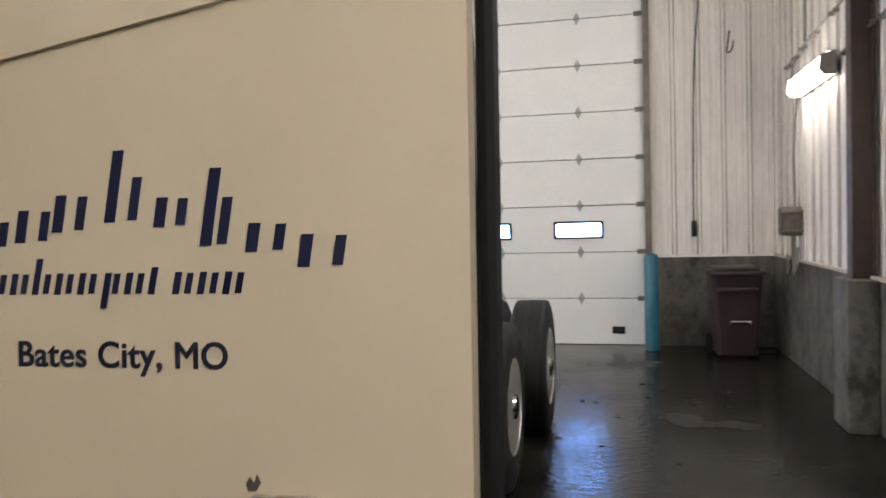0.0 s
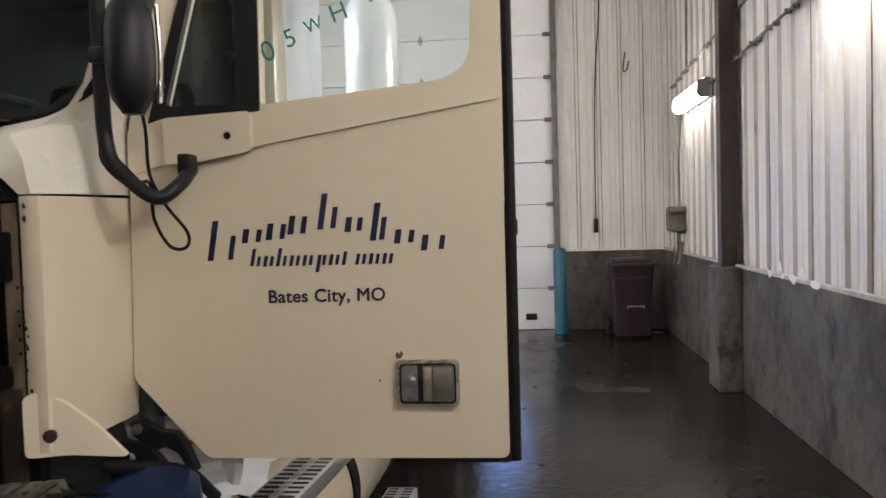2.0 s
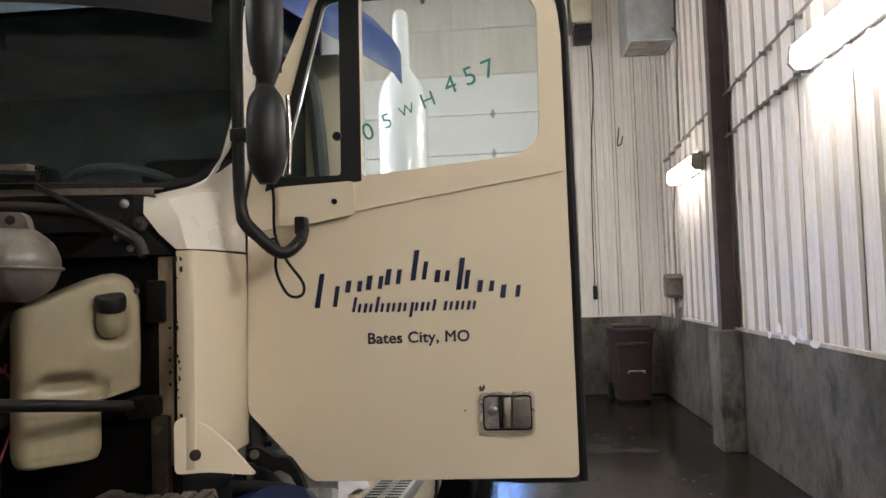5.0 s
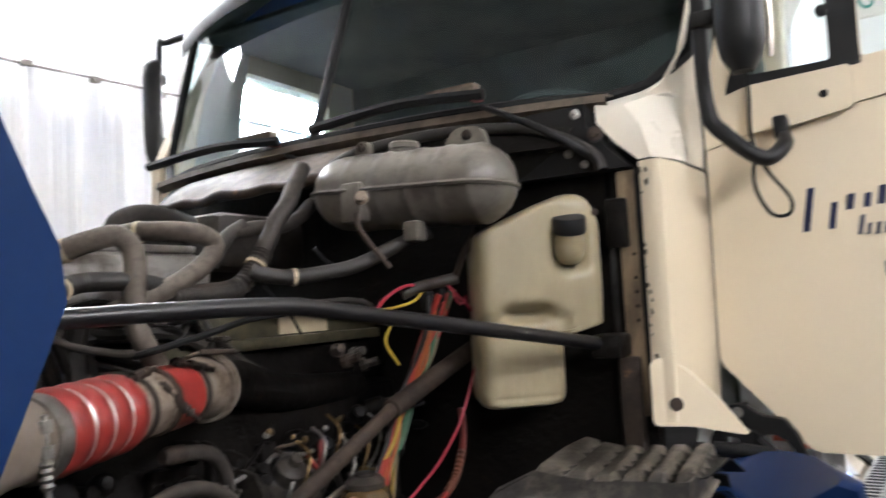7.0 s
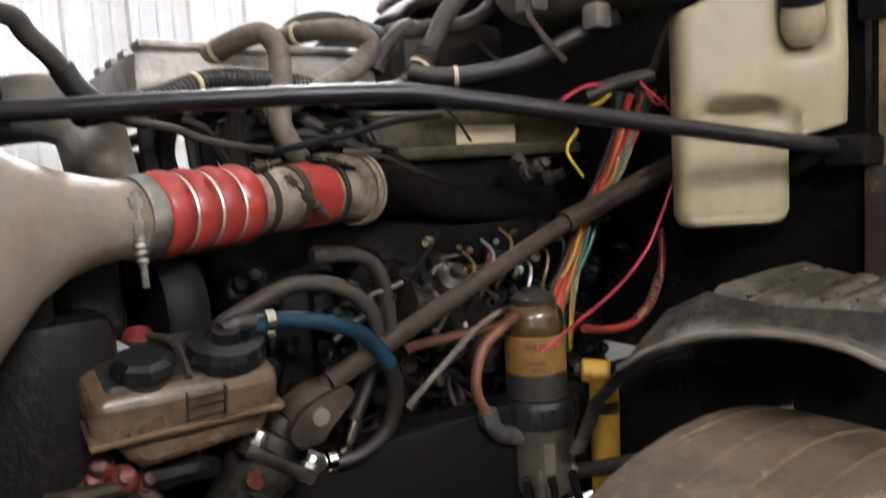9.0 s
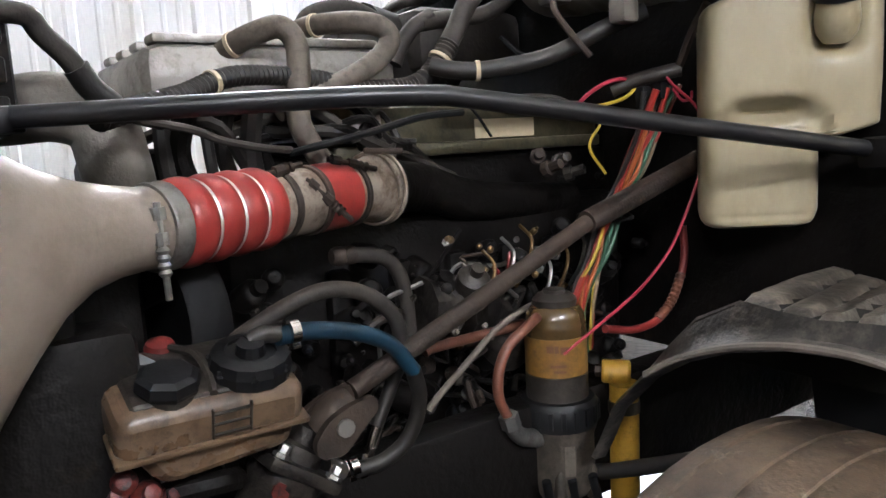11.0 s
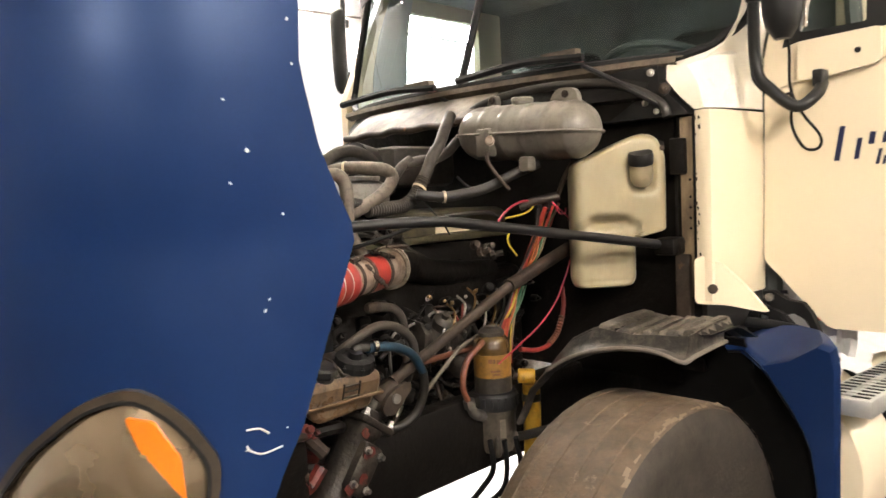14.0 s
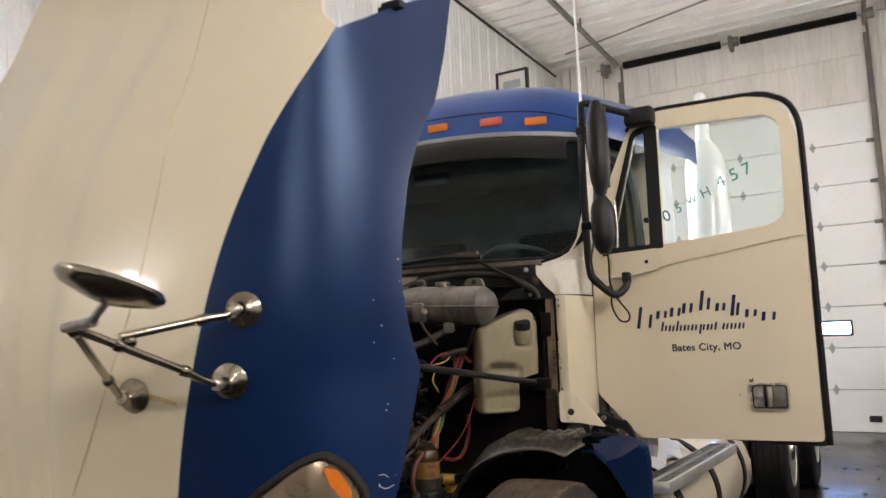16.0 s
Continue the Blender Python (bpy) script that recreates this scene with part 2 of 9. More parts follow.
HEADLAMP = surf("hazy_headlamp_lens", (0.24, 0.18, 0.115), (0.13, 0.095, 0.06), 0.2, 0.32, metal=0.7, bump=0.03, scale=3, coat=0.6)
BEZEL = surf("dark_worn_bezel", (0.085, 0.066, 0.048), (0.04, 0.031, 0.024), 0.28, 0.42, metal=0.5, bump=0.1, fine=120, wear=0.4, worn=(0.03, 0.024, 0.018))
YELLOW = surf("yellow_paint", (0.46, 0.26, 0.022), (0.33, 0.18, 0.02), 0.45, 0.55, bump=0.15, spots=(0.12, 0.08, 0.03), spot_scale=14, wear=0.5, worn=(0.1, 0.055, 0.012))
FILTER_BOWL = surf("amber_filter_bowl", (0.095, 0.055, 0.018), (0.045, 0.028, 0.012), 0.2, 0.3, bump=0.05, coat=0.5, wear=0.5, worn=(0.015, 0.011, 0.008))
FILTER_LABEL = surf("worn_yellow_label", (0.3, 0.155, 0.03), (0.2, 0.1, 0.022), 0.45, bump=0.05, spots=(0.1, 0.05, 0.02), spot_scale=25, wear=0.6, worn=(0.07, 0.04, 0.015))
FILTER_BASE = surf("grey_filter_housing", (0.12, 0.10, 0.075), (0.06, 0.05, 0.04), 0.5, 0.65, bump=0.3, metal=0.3, wear=0.7, worn=(0.03, 0.025, 0.02))
DATA_PLATE = surf("grey_data_plate", (0.2, 0.175, 0.14), (0.13, 0.11, 0.09), 0.45, metal=0.4, bump=0.1, wear=0.5, worn=(0.05, 0.042, 0.034), wear_scale=60)
BLUE_HOSE = surf("blue_hose", (0.014, 0.05, 0.085), (0.01, 0.032, 0.055), 0.35, 0.5, bump=0.1, coat=0.2, wear=0.5, worn=(0.012, 0.02, 0.03))
ORANGE_HOSE = surf("orange_hose", (0.17, 0.06, 0.035), (0.1, 0.04, 0.025), 0.5, bump=0.2, wear=0.6, worn=(0.04, 0.02, 0.014))
RED_HOSE = surf("red_hose", (0.24, 0.03, 0.026), (0.14, 0.022, 0.02), 0.45, bump=0.1)
WIRES = {n: surf(n + "_wire", c, None, 0.4, bump=0.02) for n, c in dict(red=(0.3, 0.028, 0.02), yellow=(0.45, 0.32, 0.04), green=(0.025, 0.1, 0.05), orange=(0.34, 0.09, 0.025), pink=(0.34, 0.03, 0.055), tan=(0.2, 0.15, 0.09), dark=(0.012, 0.011, 0.010)).items()}
NAVY = surf("navy_lettering", (0.006, 0.01, 0.05), None, 0.45, bump=0.0)
GREY_TEXT = surf("dark_lettering", (0.012, 0.014, 0.032), None, 0.45, bump=0.0)
GREEN_PEN = surf("green_marker", (0.03, 0.22, 0.17), None, 0.5, bump=0.0)
DIRTY_TAN = surf("dirty_tan_cowl", (0.15, 0.115, 0.078), (0.06, 0.045, 0.031), 0.5, 0.7, scale=10, bump=0.3, spots=(0.03, 0.023, 0.017), spot_at=0.55, spot_scale=13, wear=0.7, worn=(0.03, 0.023, 0.017), wear_scale=16)
FLANGE = surf("dirty_bare_flange", (0.42, 0.32, 0.2), (0.2, 0.145, 0.09), 0.5, 0.65, scale=9, bump=0.2, stretch=(1, 1, 0.4), wear=0.7, worn=(0.07, 0.05, 0.033), wear_scale=14)
GHOST = surf("old_lettering_glue", (0.6, 0.47, 0.29), (0.66, 0.53, 0.34), 0.5, 0.6, scale=30, bump=0.1)
INTERIOR = surf("dark_cab_trim", (0.009, 0.0095, 0.01), (0.006, 0.0065, 0.007), 0.6, 0.75, bump=0.2)
INTERIOR_GREY = surf("grey_cab_trim", (0.13, 0.145, 0.14), (0.075, 0.085, 0.082), 0.6, 0.75, bump=0.2)
# cream paled towards white: the pillar's cool reflection put into its base colour
PILLAR = surf("pale_sheen_cream_paint", (0.74, 0.70, 0.62), (0.72, 0.64, 0.50), 0.26, 0.34, speckle=0.06, fine=160, bump=0.006, scale=3.0, coat=0.6)
PILLAR_GREY = surf("pale_grey_pillar_trim", (0.5, 0.54, 0.54), (0.42, 0.46, 0.46), 0.5, bump=0.05)
GLASS = glass("window_glass", (0.93, 0.975, 0.965))
WINDSHIELD = glass("windshield_glass", (0.50, 0.63, 0.62), 0.02, 1.34)
DOOR_WHITE = surf("white_door_steel", (0.82, 0.81, 0.80), (0.78, 0.77, 0.76), 0.45, 0.55, fine=60, bump=0.05, scale=2.0, spots=(0.62, 0.59, 0.54), spot_at=0.68, spot_scale=3)
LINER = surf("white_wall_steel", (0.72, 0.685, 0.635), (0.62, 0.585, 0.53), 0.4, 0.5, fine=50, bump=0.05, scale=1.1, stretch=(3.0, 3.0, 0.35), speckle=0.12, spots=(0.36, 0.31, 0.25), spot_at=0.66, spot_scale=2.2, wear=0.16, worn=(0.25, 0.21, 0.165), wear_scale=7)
# darker copy of the liner: rib shade put into the colour, plus grime
LINER_EDGE = surf("grimy_shaded_rib_flank", (0.50, 0.455, 0.40), (0.33, 0.29, 0.245), 0.5, 0.6, fine=50, bump=0.05, scale=2.0, stretch=(4, 4, 0.4), spots=(0.2, 0.17, 0.14), spot_at=0.6, spot_scale=3)
LINER_LEFT = surf("clean_white_wall_steel", (0.87, 0.87, 0.86), (0.84, 0.84, 0.83), 0.4, 0.5, fine=50, bump=0.05, scale=1.2, stretch=(2.5, 2.5, 0.5))
CEIL = surf("white_ceiling_steel", (0.74, 0.72, 0.68), (0.66, 0.64, 0.6), 0.5, 0.6, bump=0.05, scale=1.5)
CONCRETE = surf("stained_concrete", (0.145, 0.132, 0.112), (0.045, 0.04, 0.034), 0.7, 0.85, fine=45, bump=0.6, scale=1.3, stretch=(1.2, 1.2, 0.8), spots=(0.024, 0.021, 0.018), spot_at=0.55, spot_scale=2.6, wear=0.6, worn=(0.024, 0.021, 0.018), wear_scale=8, speckle=0.5)
BROWN_STEEL = surf("brown_painted_steel", (0.05, 0.028, 0.022), (0.035, 0.02, 0.017), 0.45, 0.6, bump=0.15)
TEAL = surf("teal_bollard_paint", (0.018, 0.12, 0.18), (0.014, 0.09, 0.14), 0.45, 0.55, bump=0.1, spots=(0.1, 0.1, 0.09), spot_at=0.66, spot_scale=9)
BIN = surf("maroon_bin_plastic", (0.02, 0.0068, 0.0072), (0.013, 0.005, 0.0052), 0.5, 0.65, bump=0.1)
GALV = surf("galvanised_steel", (0.42, 0.43, 0.43), (0.32, 0.33, 0.33), 0.4, 0.55, metal=0.6, bump=0.1)
BEIGE_BOX = surf("beige_motor_cover", (0.55, 0.5, 0.36), (0.48, 0.43, 0.31), 0.5, bump=0.05)
CONDUIT = surf("dirty_conduit", (0.2, 0.18, 0.16), (0.13, 0.115, 0.1), 0.5, 0.65, metal=0.4, bump=0.2)
LAMP_WHITE = glow("lit_fluorescent_diffuser", (1.0, 0.91, 0.83), LAMP_GLOW)
# stronger glow for the added left row, to whiten the left wall
LAMP_LEFT_FILL = glow("unseen_left_fill_diffuser", (1.0, 0.95, 0.9), LAMP_GLOW * 2.1)
LAMP_NEW = glow("bright_fluorescent_diffuser", (1.0, 0.93, 0.87), LAMP_GLOW * 1.6)
DAYLIGHT = glow("daylight_outside", (0.22, 0.42, 1.0), DAY_GLOW)
MUD = surf("dark_mud", (0.012, 0.01, 0.009), (0.02, 0.017, 0.014), 0.7, 0.85, bump=0.5)
STAIN = surf("tan_rust_stain", (0.62, 0.42, 0.18), (0.7, 0.55, 0.33), 0.45, 0.5, scale=30, bump=0.0)
PRIMER = surf("bare_chip", (0.7, 0.68, 0.62), None, 0.6, bump=0.0)


def wet_floor():
    m = surf("wet_concrete_floor", (0.03, 0.025, 0.0195), (0.012, 0.0096, 0.0075), 0.5, 0.5, fine=40, bump=0.0, scale=1.6, spec=0.14, spots=(0.007, 0.006, 0.005), spot_at=0.6, spot_scale=3.5, wear=0.5, worn=(0.008, 0.007, 0.006), wear_scale=9)
    nt = m.node_tree
    p = nt.nodes["Principled BSDF"]
    tc = nt.nodes.new("ShaderNodeTexCoord")
    n1, n2, mr, bp = (nt.nodes.new(k) for k in ("ShaderNodeTexNoise", "ShaderNodeTexNoise", "ShaderNodeMapRange", "ShaderNodeBump"))
    n1.inputs["Scale"].default_value, n1.inputs["Detail"].default_value = 0.9, 6.0
    n2.inputs["Scale"].default_value, n2.inputs["Detail"].default_value = 17.0, 9.0
    for n in (n1, n2):
        nt.links.new(tc.outputs["Object"], n.inputs["Vector"])
    mr.inputs[1].default_value, mr.inputs[2].default_value, mr.inputs[3].default_value, mr.inputs[4].default_value = 0.3, 0.7, 0.08, 0.32
    nt.links.new(n1.outputs["Fac"], mr.inputs[0])
    for l in list(p.inputs["Roughness"].links):
        nt.links.remove(l)
    nt.links.new(mr.outputs[0], p.inputs["Roughness"])
    bp.inputs["Strength"].default_value, bp.inputs["Distance"].default_value = 0.34, 0.012
    nt.links.new(n2.outputs["Fac"], bp.inputs["Height"])
    nt.links.new(bp.outputs[0], p.inputs["Normal"])
    return m


FLOOR = wet_floor()


# ---- mesh helpers ----
def world_of(ob):
    v = Vector((0, 0, 0))
    while ob:
        v += ob.location
        ob = ob.parent
    return v


def flat_or_smooth(me, smooth):
    if smooth:
        for f in me.polygons:
            f.use_smooth = True
        me.set_sharp_from_angle(angle=radians(smooth if smooth is not True else 40))


def to_mesh(name, bm, mats, smooth=True):
    bmesh.ops.recalc_face_normals(bm, faces=bm.faces[:])
    me = bpy.data.meshes.new(name)
    bm.to_mesh(me)
    bm.free()
    for m in (mats if isinstance(mats, (list, tuple)) else [mats]):
        me.materials.append(m)
    flat_or_smooth(me, smooth)
    return me


def part(name, bm, material, parent, label="", smooth=True):
    """One bmesh, made in world metres, as a mesh object under a thing or part."""
    bmesh.ops.translate(bm, verts=bm.verts[:], vec=-world_of(parent))
    ob = new(name, to_mesh(name, bm, material, smooth))
    ob.parent = parent
    return tagged(ob, label) if label else ob


def thing(name, at, label, category, group="", kind=""):
    ob = new(name)
    ob.location = at
    return tagged(ob, label, category, group, kind)


def solo(name, bm, material, label, category, group="", kind="", smooth=True):
    """A thing that is one mesh, with its origin at the middle of its base."""
    lo = Vector((min(v.co[i] for v in bm.verts) for i in range(3)))
    hi = Vector((max(v.co[i] for v in bm.verts) for i in range(3)))
    o = Vector(((lo.x + hi.x) / 2, (lo.y + hi.y) / 2, lo.z))
    bmesh.ops.translate(bm, verts=bm.verts[:], vec=-o)
    ob = new(name, to_mesh(name, bm, material, smooth))
    ob.location = o
    return tagged(ob, label, category, group, kind)


def box(bm, lo, hi, bev=0.0, m=None, mat=0, seg=2):
    """A box between two corners, its edges rounded by bev."""
    lo, hi = Vector(lo), Vector(hi)
    r = bmesh.ops.create_cube(bm, size=1.0, matrix=Matrix.Translation((lo + hi) / 2) @ Matrix.Diagonal((*(hi - lo), 1)))
    vs = r["verts"]
    fs = {f for v in vs for f in v.link_faces}
    for f in fs:
        f.material_index = mat
    if bev:
        es = list({e for v in vs for e in v.link_edges})
        g = bmesh.ops.bevel(bm, geom=es, offset=bev, segments=seg, affect="EDGES", profile=0.5)
        vs = list({v for f in g["faces"] for v in f.verts} | {v for v in vs if v.is_valid})
    if m is not None:
        bmesh.ops.transform(bm, matrix=m, verts=vs)
    return bm


def B(lo, hi, bev=0.0, m=None):
    return box(bmesh.new(), lo, hi, bev, m)


def spline(pts, n=6):
    """A smooth curve through the points."""
    p = [Vector(q) for q in pts]
    if len(p) < 3:
        return p
    p = [2 * p[0] - p[1], *p, 2 * p[-1] - p[-2]]
    out = []
    for i in range(1, len(p) - 2):
        a, b, c, d = p[i - 1:i + 3]
        for k in range(n):
            t = k / n
            out.append(0.5 * (2 * b + (c - a) * t + (2 * a - 5 * b + 4 * c - d) * t * t + (3 * b - a - 3 * c + d) * t ** 3))
    return out + [p[-2]]


def tube(bm, pts, r, seg=10, n=6, smooth=True, ridges=0.0, caps=True, mat=0):
    """A round tube along the points; r is one radius or one for each end; ridges makes it corrugated."""
    c = spline(pts, n) if smooth else [Vector(q) for q in pts]
    if ridges:
        fine, total = [c[0]], 0
        for a, b in zip(c, c[1:]):
            k = max(1, int((b - a).length / 0.004))
            fine += [a.lerp(b, (i + 1) / k) for i in range(k)]
        c = fine
    up = Vector((0, 0, 1)) if abs((c[1] - c[0]).normalized().z) < 0.9 else Vector((1, 0, 0))
    rings = []
    for i, q in enumerate(c):
        d = (c[min(i + 1, len(c) - 1)] - c[max(i - 1, 0)]).normalized()
        s = d.cross(up).normalized()
        up = s.cross(d).normalized()
        f = i / (len(c) - 1)
        rad = r if not isinstance(r, (tuple, list)) else r[0] + (r[1] - r[0]) * f
        if ridges:
            rad += ridges * (1 if i % 2 else -1)
        rings.append([bm.verts.new(q + rad * (math.cos(a) * s + math.sin(a) * up)) for a in (2 * math.pi * k / seg for k in range(seg))])
    for a, b in zip(rings, rings[1:]):
        for k in range(seg):
            bm.faces.new((a[k], a[(k + 1) % seg], b[(k + 1) % seg], b[k])).material_index = mat
    if caps:
        bm.faces.new(rings[0]).material_index = mat
        bm.faces.new(rings[-1]).material_index = mat
    return bm


def T(pts, r, **k):
    return tube(bmesh.new(), pts, r, **k)


def lathe(bm, prof, m, seg=28, mat=None):
    """Turns (radius, height) pairs round the z axis of m."""
    rings = []
    for r, h in prof:
        rings.append([bm.verts.new(m @ Vector((max(r, 1e-4) * math.cos(a), max(r, 1e-4) * math.sin(a), h))) for a in (2 * math.pi * k / seg for k in range(seg))])
    for j, (a, b) in enumerate(zip(rings, rings[1:])):
        for k in range(seg):
            f = bm.faces.new((a[k], a[(k + 1) % seg], b[(k + 1) % seg], b[k]))
            if mat:
                f.material_index = mat[j]
    bm.faces.new(rings[0])
    bm.faces.new(rings[-1])
    return bm


def axis_to(o, d):
    """A frame at o whose z axis points along d."""
    return Matrix.Translation(o) @ Vector(d).to_track_quat("Z", "Y").to_matrix().to_4x4()


def plate(bm, outer, holes, place, thick, mat=0):
    """A flat plate with holes: outlines in (u, v), put into the world by place(u, v, depth)."""
    loops = []
    for ring in [outer, *holes]:
        vs = [bm.verts.new((u, v, 0)) for u, v in ring]
        loops.append([bm.edges.new((vs[i], vs[(i + 1) % len(vs)])) for i in range(len(vs))])
    es = [e for l in loops for e in l]
    g = bmesh.ops.triangle_fill(bm, use_beauty=True, use_dissolve=False, edges=es)
    fs = [f for f in g["geom"] if isinstance(f, bmesh.types.BMFace)]
    back = bmesh.ops.duplicate(bm, geom=list({v for f in fs for v in f.verts}) + fs)
    vmap = back["vert_map"]
    bv = {v for v in back["geom"] if isinstance(v, bmesh.types.BMVert)}
    for l in loops:
        for e in l:
            a, b = e.verts
            bm.faces.new((a, b, vmap[b], vmap[a]))
    for v in bm.verts:
        if v in bv:
            v.co = place(v.co.x, v.co.y, thick)
        elif v in vmap:
            v.co = place(v.co.x, v.co.y, 0)
    return bm


def rounded(pts, r, n=4):
    """A polygon with its corners rounded; r one radius or one for each corner."""
    out, k = [], len(pts)
    for i in range(k):
        a, b, c = Vector(pts[i - 1]), Vector(pts[i]), Vector(pts[(i + 1) % k])
        q = r[i] if isinstance(r, (list, tuple)) else r
        if q <= 0:
            out.append(tuple(b))
            continue
        d1, d2 = (a - b), (c - b)
        q1 = min(q, d1.length * 0.48, d2.length * 0.48)
        p1, p2 = b + d1.normalized() * q1, b + d2.normalized() * q1
        for j in range(n + 1):
            t = j / n
            out.append(tuple((1 - t) ** 2 * p1 + 2 * t * (1 - t) * b + t * t * p2))
    return out


def grid(bm, rows, closed=False, mat=None):
    """A sheet through rows of points."""
    vs = [[bm.verts.new(q) for q in row] for row in rows]
    for j, (a, b) in enumerate(zip(vs, vs[1:])):
        k = len(a)
        for i in range(k if closed else k - 1):
            f = bm.faces.new((a[i], a[(i + 1) % k], b[(i + 1) % k], b[i]))
            if mat:
                f.material_index = mat(j, i)
    return vs


def shell(bm, thick, inward):
    """Gives an open sheet thickness towards the point inward."""
    bmesh.ops.recalc_face_normals(bm, faces=bm.faces[:])
    f = bm.faces[:][len(bm.faces) // 2]
    s = 1 if (Vector(inward) - f.calc_center_median()).dot(f.normal) < 0 else -1
    bmesh.ops.solidify(bm, geom=bm.faces[:], thickness=thick * s)
    return bm


def interp(x, table):
    for (a, p), (b, q) in zip(table, table[1:]):
        if x <= b:
            t = max(0.0, (x - a) / (b - a))
            return p + (q - p) * t
    return table[-1][1]


# ---- the bay ----
XR, XL, YB, YF, ZC, ZK = 2.17, -4.35, 10.0, -8.0, 6.35, 1.15

bm = B((XL - 3.0, YF - 3.0, -0.3), (XR + 3.0, YB + 3.0, 0.0))
floor = tagged(new("floor", to_mesh("floor", bm, FLOOR, False)), "wet stained concrete workshop floor", "floor", kind="structure")

bm = bmesh.new()
box(bm, (XL - 0.3, YF - 0.3, ZC + 0.05), (XR + 0.3, YB + 0.3, ZC + 0.25))
for i in range(59):
    y = YF + 0.15 + i * 0.305
    box(bm, (XL, y - 0.03, ZC + 0.02), (XR, y + 0.03, ZC + 0.055))
ceiling = tagged(new("ceiling", to_mesh("ceiling", bm, CEIL, False)), "white ribbed sheet steel ceiling", "ceiling", kind="structure")


def ribbed_panel(h):
    """A sheet of ribbed liner steel 0.914 m wide and h high, its ribs towards -y."""
    w, prof = 0.914, []
    for k in range(3):
        x = k * w / 3
        prof += [(x, 0), (x + 0.078, 0), (x + 0.088, -0.005), (x + 0.102, -0.005), (x + 0.112, 0), (x + 0.158, 0), (x + 0.168, -0.005), (x + 0.182, -0.005), (x + 0.192, 0), (x + 0.235, 0), (x + 0.25, -0.028), (x + 0.284, -0.028), (x + 0.299, 0)]
    b = bmesh.new()
    a = [b.verts.new((x, y, 0)) for x, y in prof]
    c = [b.verts.new((x, y, h)) for x, y in prof]
    for i in range(len(prof) - 1):
        # rib flanks take the darker slot, which paints in their shadow lines
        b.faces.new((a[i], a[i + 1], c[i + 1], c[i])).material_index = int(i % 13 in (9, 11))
    return b


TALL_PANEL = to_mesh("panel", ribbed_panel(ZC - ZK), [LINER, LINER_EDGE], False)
LEFT_PANEL = to_mesh("panel_clean", ribbed_panel(ZC), [LINER_LEFT, LINER_LEFT], False)


def backing(name, lo, hi, label, mat=LINER):
    return tagged(new(name, to_mesh(name, B(lo, hi), mat, False)), label, "wall", kind="structure")


def concrete_base(name, lo, hi):
    b = bmesh.new()
    box(b, lo, hi, 0.012)
    return tagged(new(name, to_mesh(name, b, CONCRETE, False)), "stained bare concrete lower wall", "wall", kind="structure")


def hang_panels(wall, mesh, start, count, m):
    for i in range(count):
        p = new("panel", mesh)
        p.parent = wall
        p.matrix_basis = Matrix.Translation(start) @ m @ Matrix.Translation((i * 0.914, 0, 0))


wall_right = backing("wall_right", (XR + 0.004, YF, 0), (XR + 0.3, YB + 0.3, ZC + 0.05), "white ribbed steel wall above a concrete base")
# assumed window opening behind the truck, added for a bright floor reflection
WY0, WY1, WZ0, WZ1 = YF + 0.02 + 12 * 0.914, YF + 0.02 + 13 * 0.914, 1.3, 1.72
bm = bmesh.new()
box(bm, (XL - 0.3, YF, 0), (XL - 0.004, WY0, ZC + 0.05)), box(bm, (XL - 0.3, WY1, 0), (XL - 0.004, YB + 0.3, ZC + 0.05))
box(bm, (XL - 0.3, WY0, 0), (XL - 0.004, WY1, WZ0)), box(bm, (XL - 0.3, WY0, WZ1), (XL - 0.004, WY1, ZC + 0.05))
wall_left = tagged(new("wall_left", to_mesh("wall_left", bm, LINER_LEFT, False)), "bright white ribbed steel side wall with an added low window", "wall", kind="structure")
# glowing sheet that feeds the added window
tagged(new("backdrop_left", to_mesh("backdrop_left", B((XL - 1.52, WY0 - 1.5, 0.0), (XL - 1.5, WY1 + 2.5, 4.0)), DAYLIGHT, False)), "glowing sheet behind the added side window", "backdrop", kind="structure")
wall_front = backing("wall_front", (XL, YF - 0.3, 0), (XR, YF, ZC + 0.05), "plain white steel end wall")
concrete_base("wall_right_base", (XR - 0.05, YF, 0), (XR + 0.002, YB - 0.003, ZK))
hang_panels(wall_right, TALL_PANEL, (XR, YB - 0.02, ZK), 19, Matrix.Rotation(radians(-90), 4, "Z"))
QUARTER = Matrix.Rotation(radians(90), 4, "Z")
hang_panels(wall_left, LEFT_PANEL, (XL, YF + 0.02, 0), 12, QUARTER)
hang_panels(wall_left, LEFT_PANEL, (XL, WY1, 0), 6, QUARTER)
hang_panels(wall_left, to_mesh("panel_low", ribbed_panel(WZ0), [LINER_LEFT, LINER_LEFT], False), (XL, WY0, 0), 1, QUARTER)
hang_panels(wall_left, to_mesh("panel_high", ribbed_panel(ZC - WZ1), [LINER_LEFT, LINER_LEFT], False), (XL, WY0, WZ1), 1, QUARTER)
b = bmesh.new()
plate(b, [(WY0 - 0.03, WZ0 - 0.03), (WY1 + 0.03, WZ0 - 0.03), (WY1 + 0.03, WZ1 + 0.03), (WY0 - 0.03, WZ1 + 0.03)], [[(WY0 + 0.03, WZ0 + 0.03), (WY1 - 0.03, WZ0 + 0.03), (WY1 - 0.03, WZ1 - 0.03), (WY0 + 0.03, WZ1 - 0.03)]], lambda u, v, d: (XL + 0.026 - d, u, v), 0.06)
window_1 = tagged(new("window_1", to_mesh("window_1", b, DOOR_WHITE, False)), "small white framed window added unseen in the side wall", "window", kind="structure")
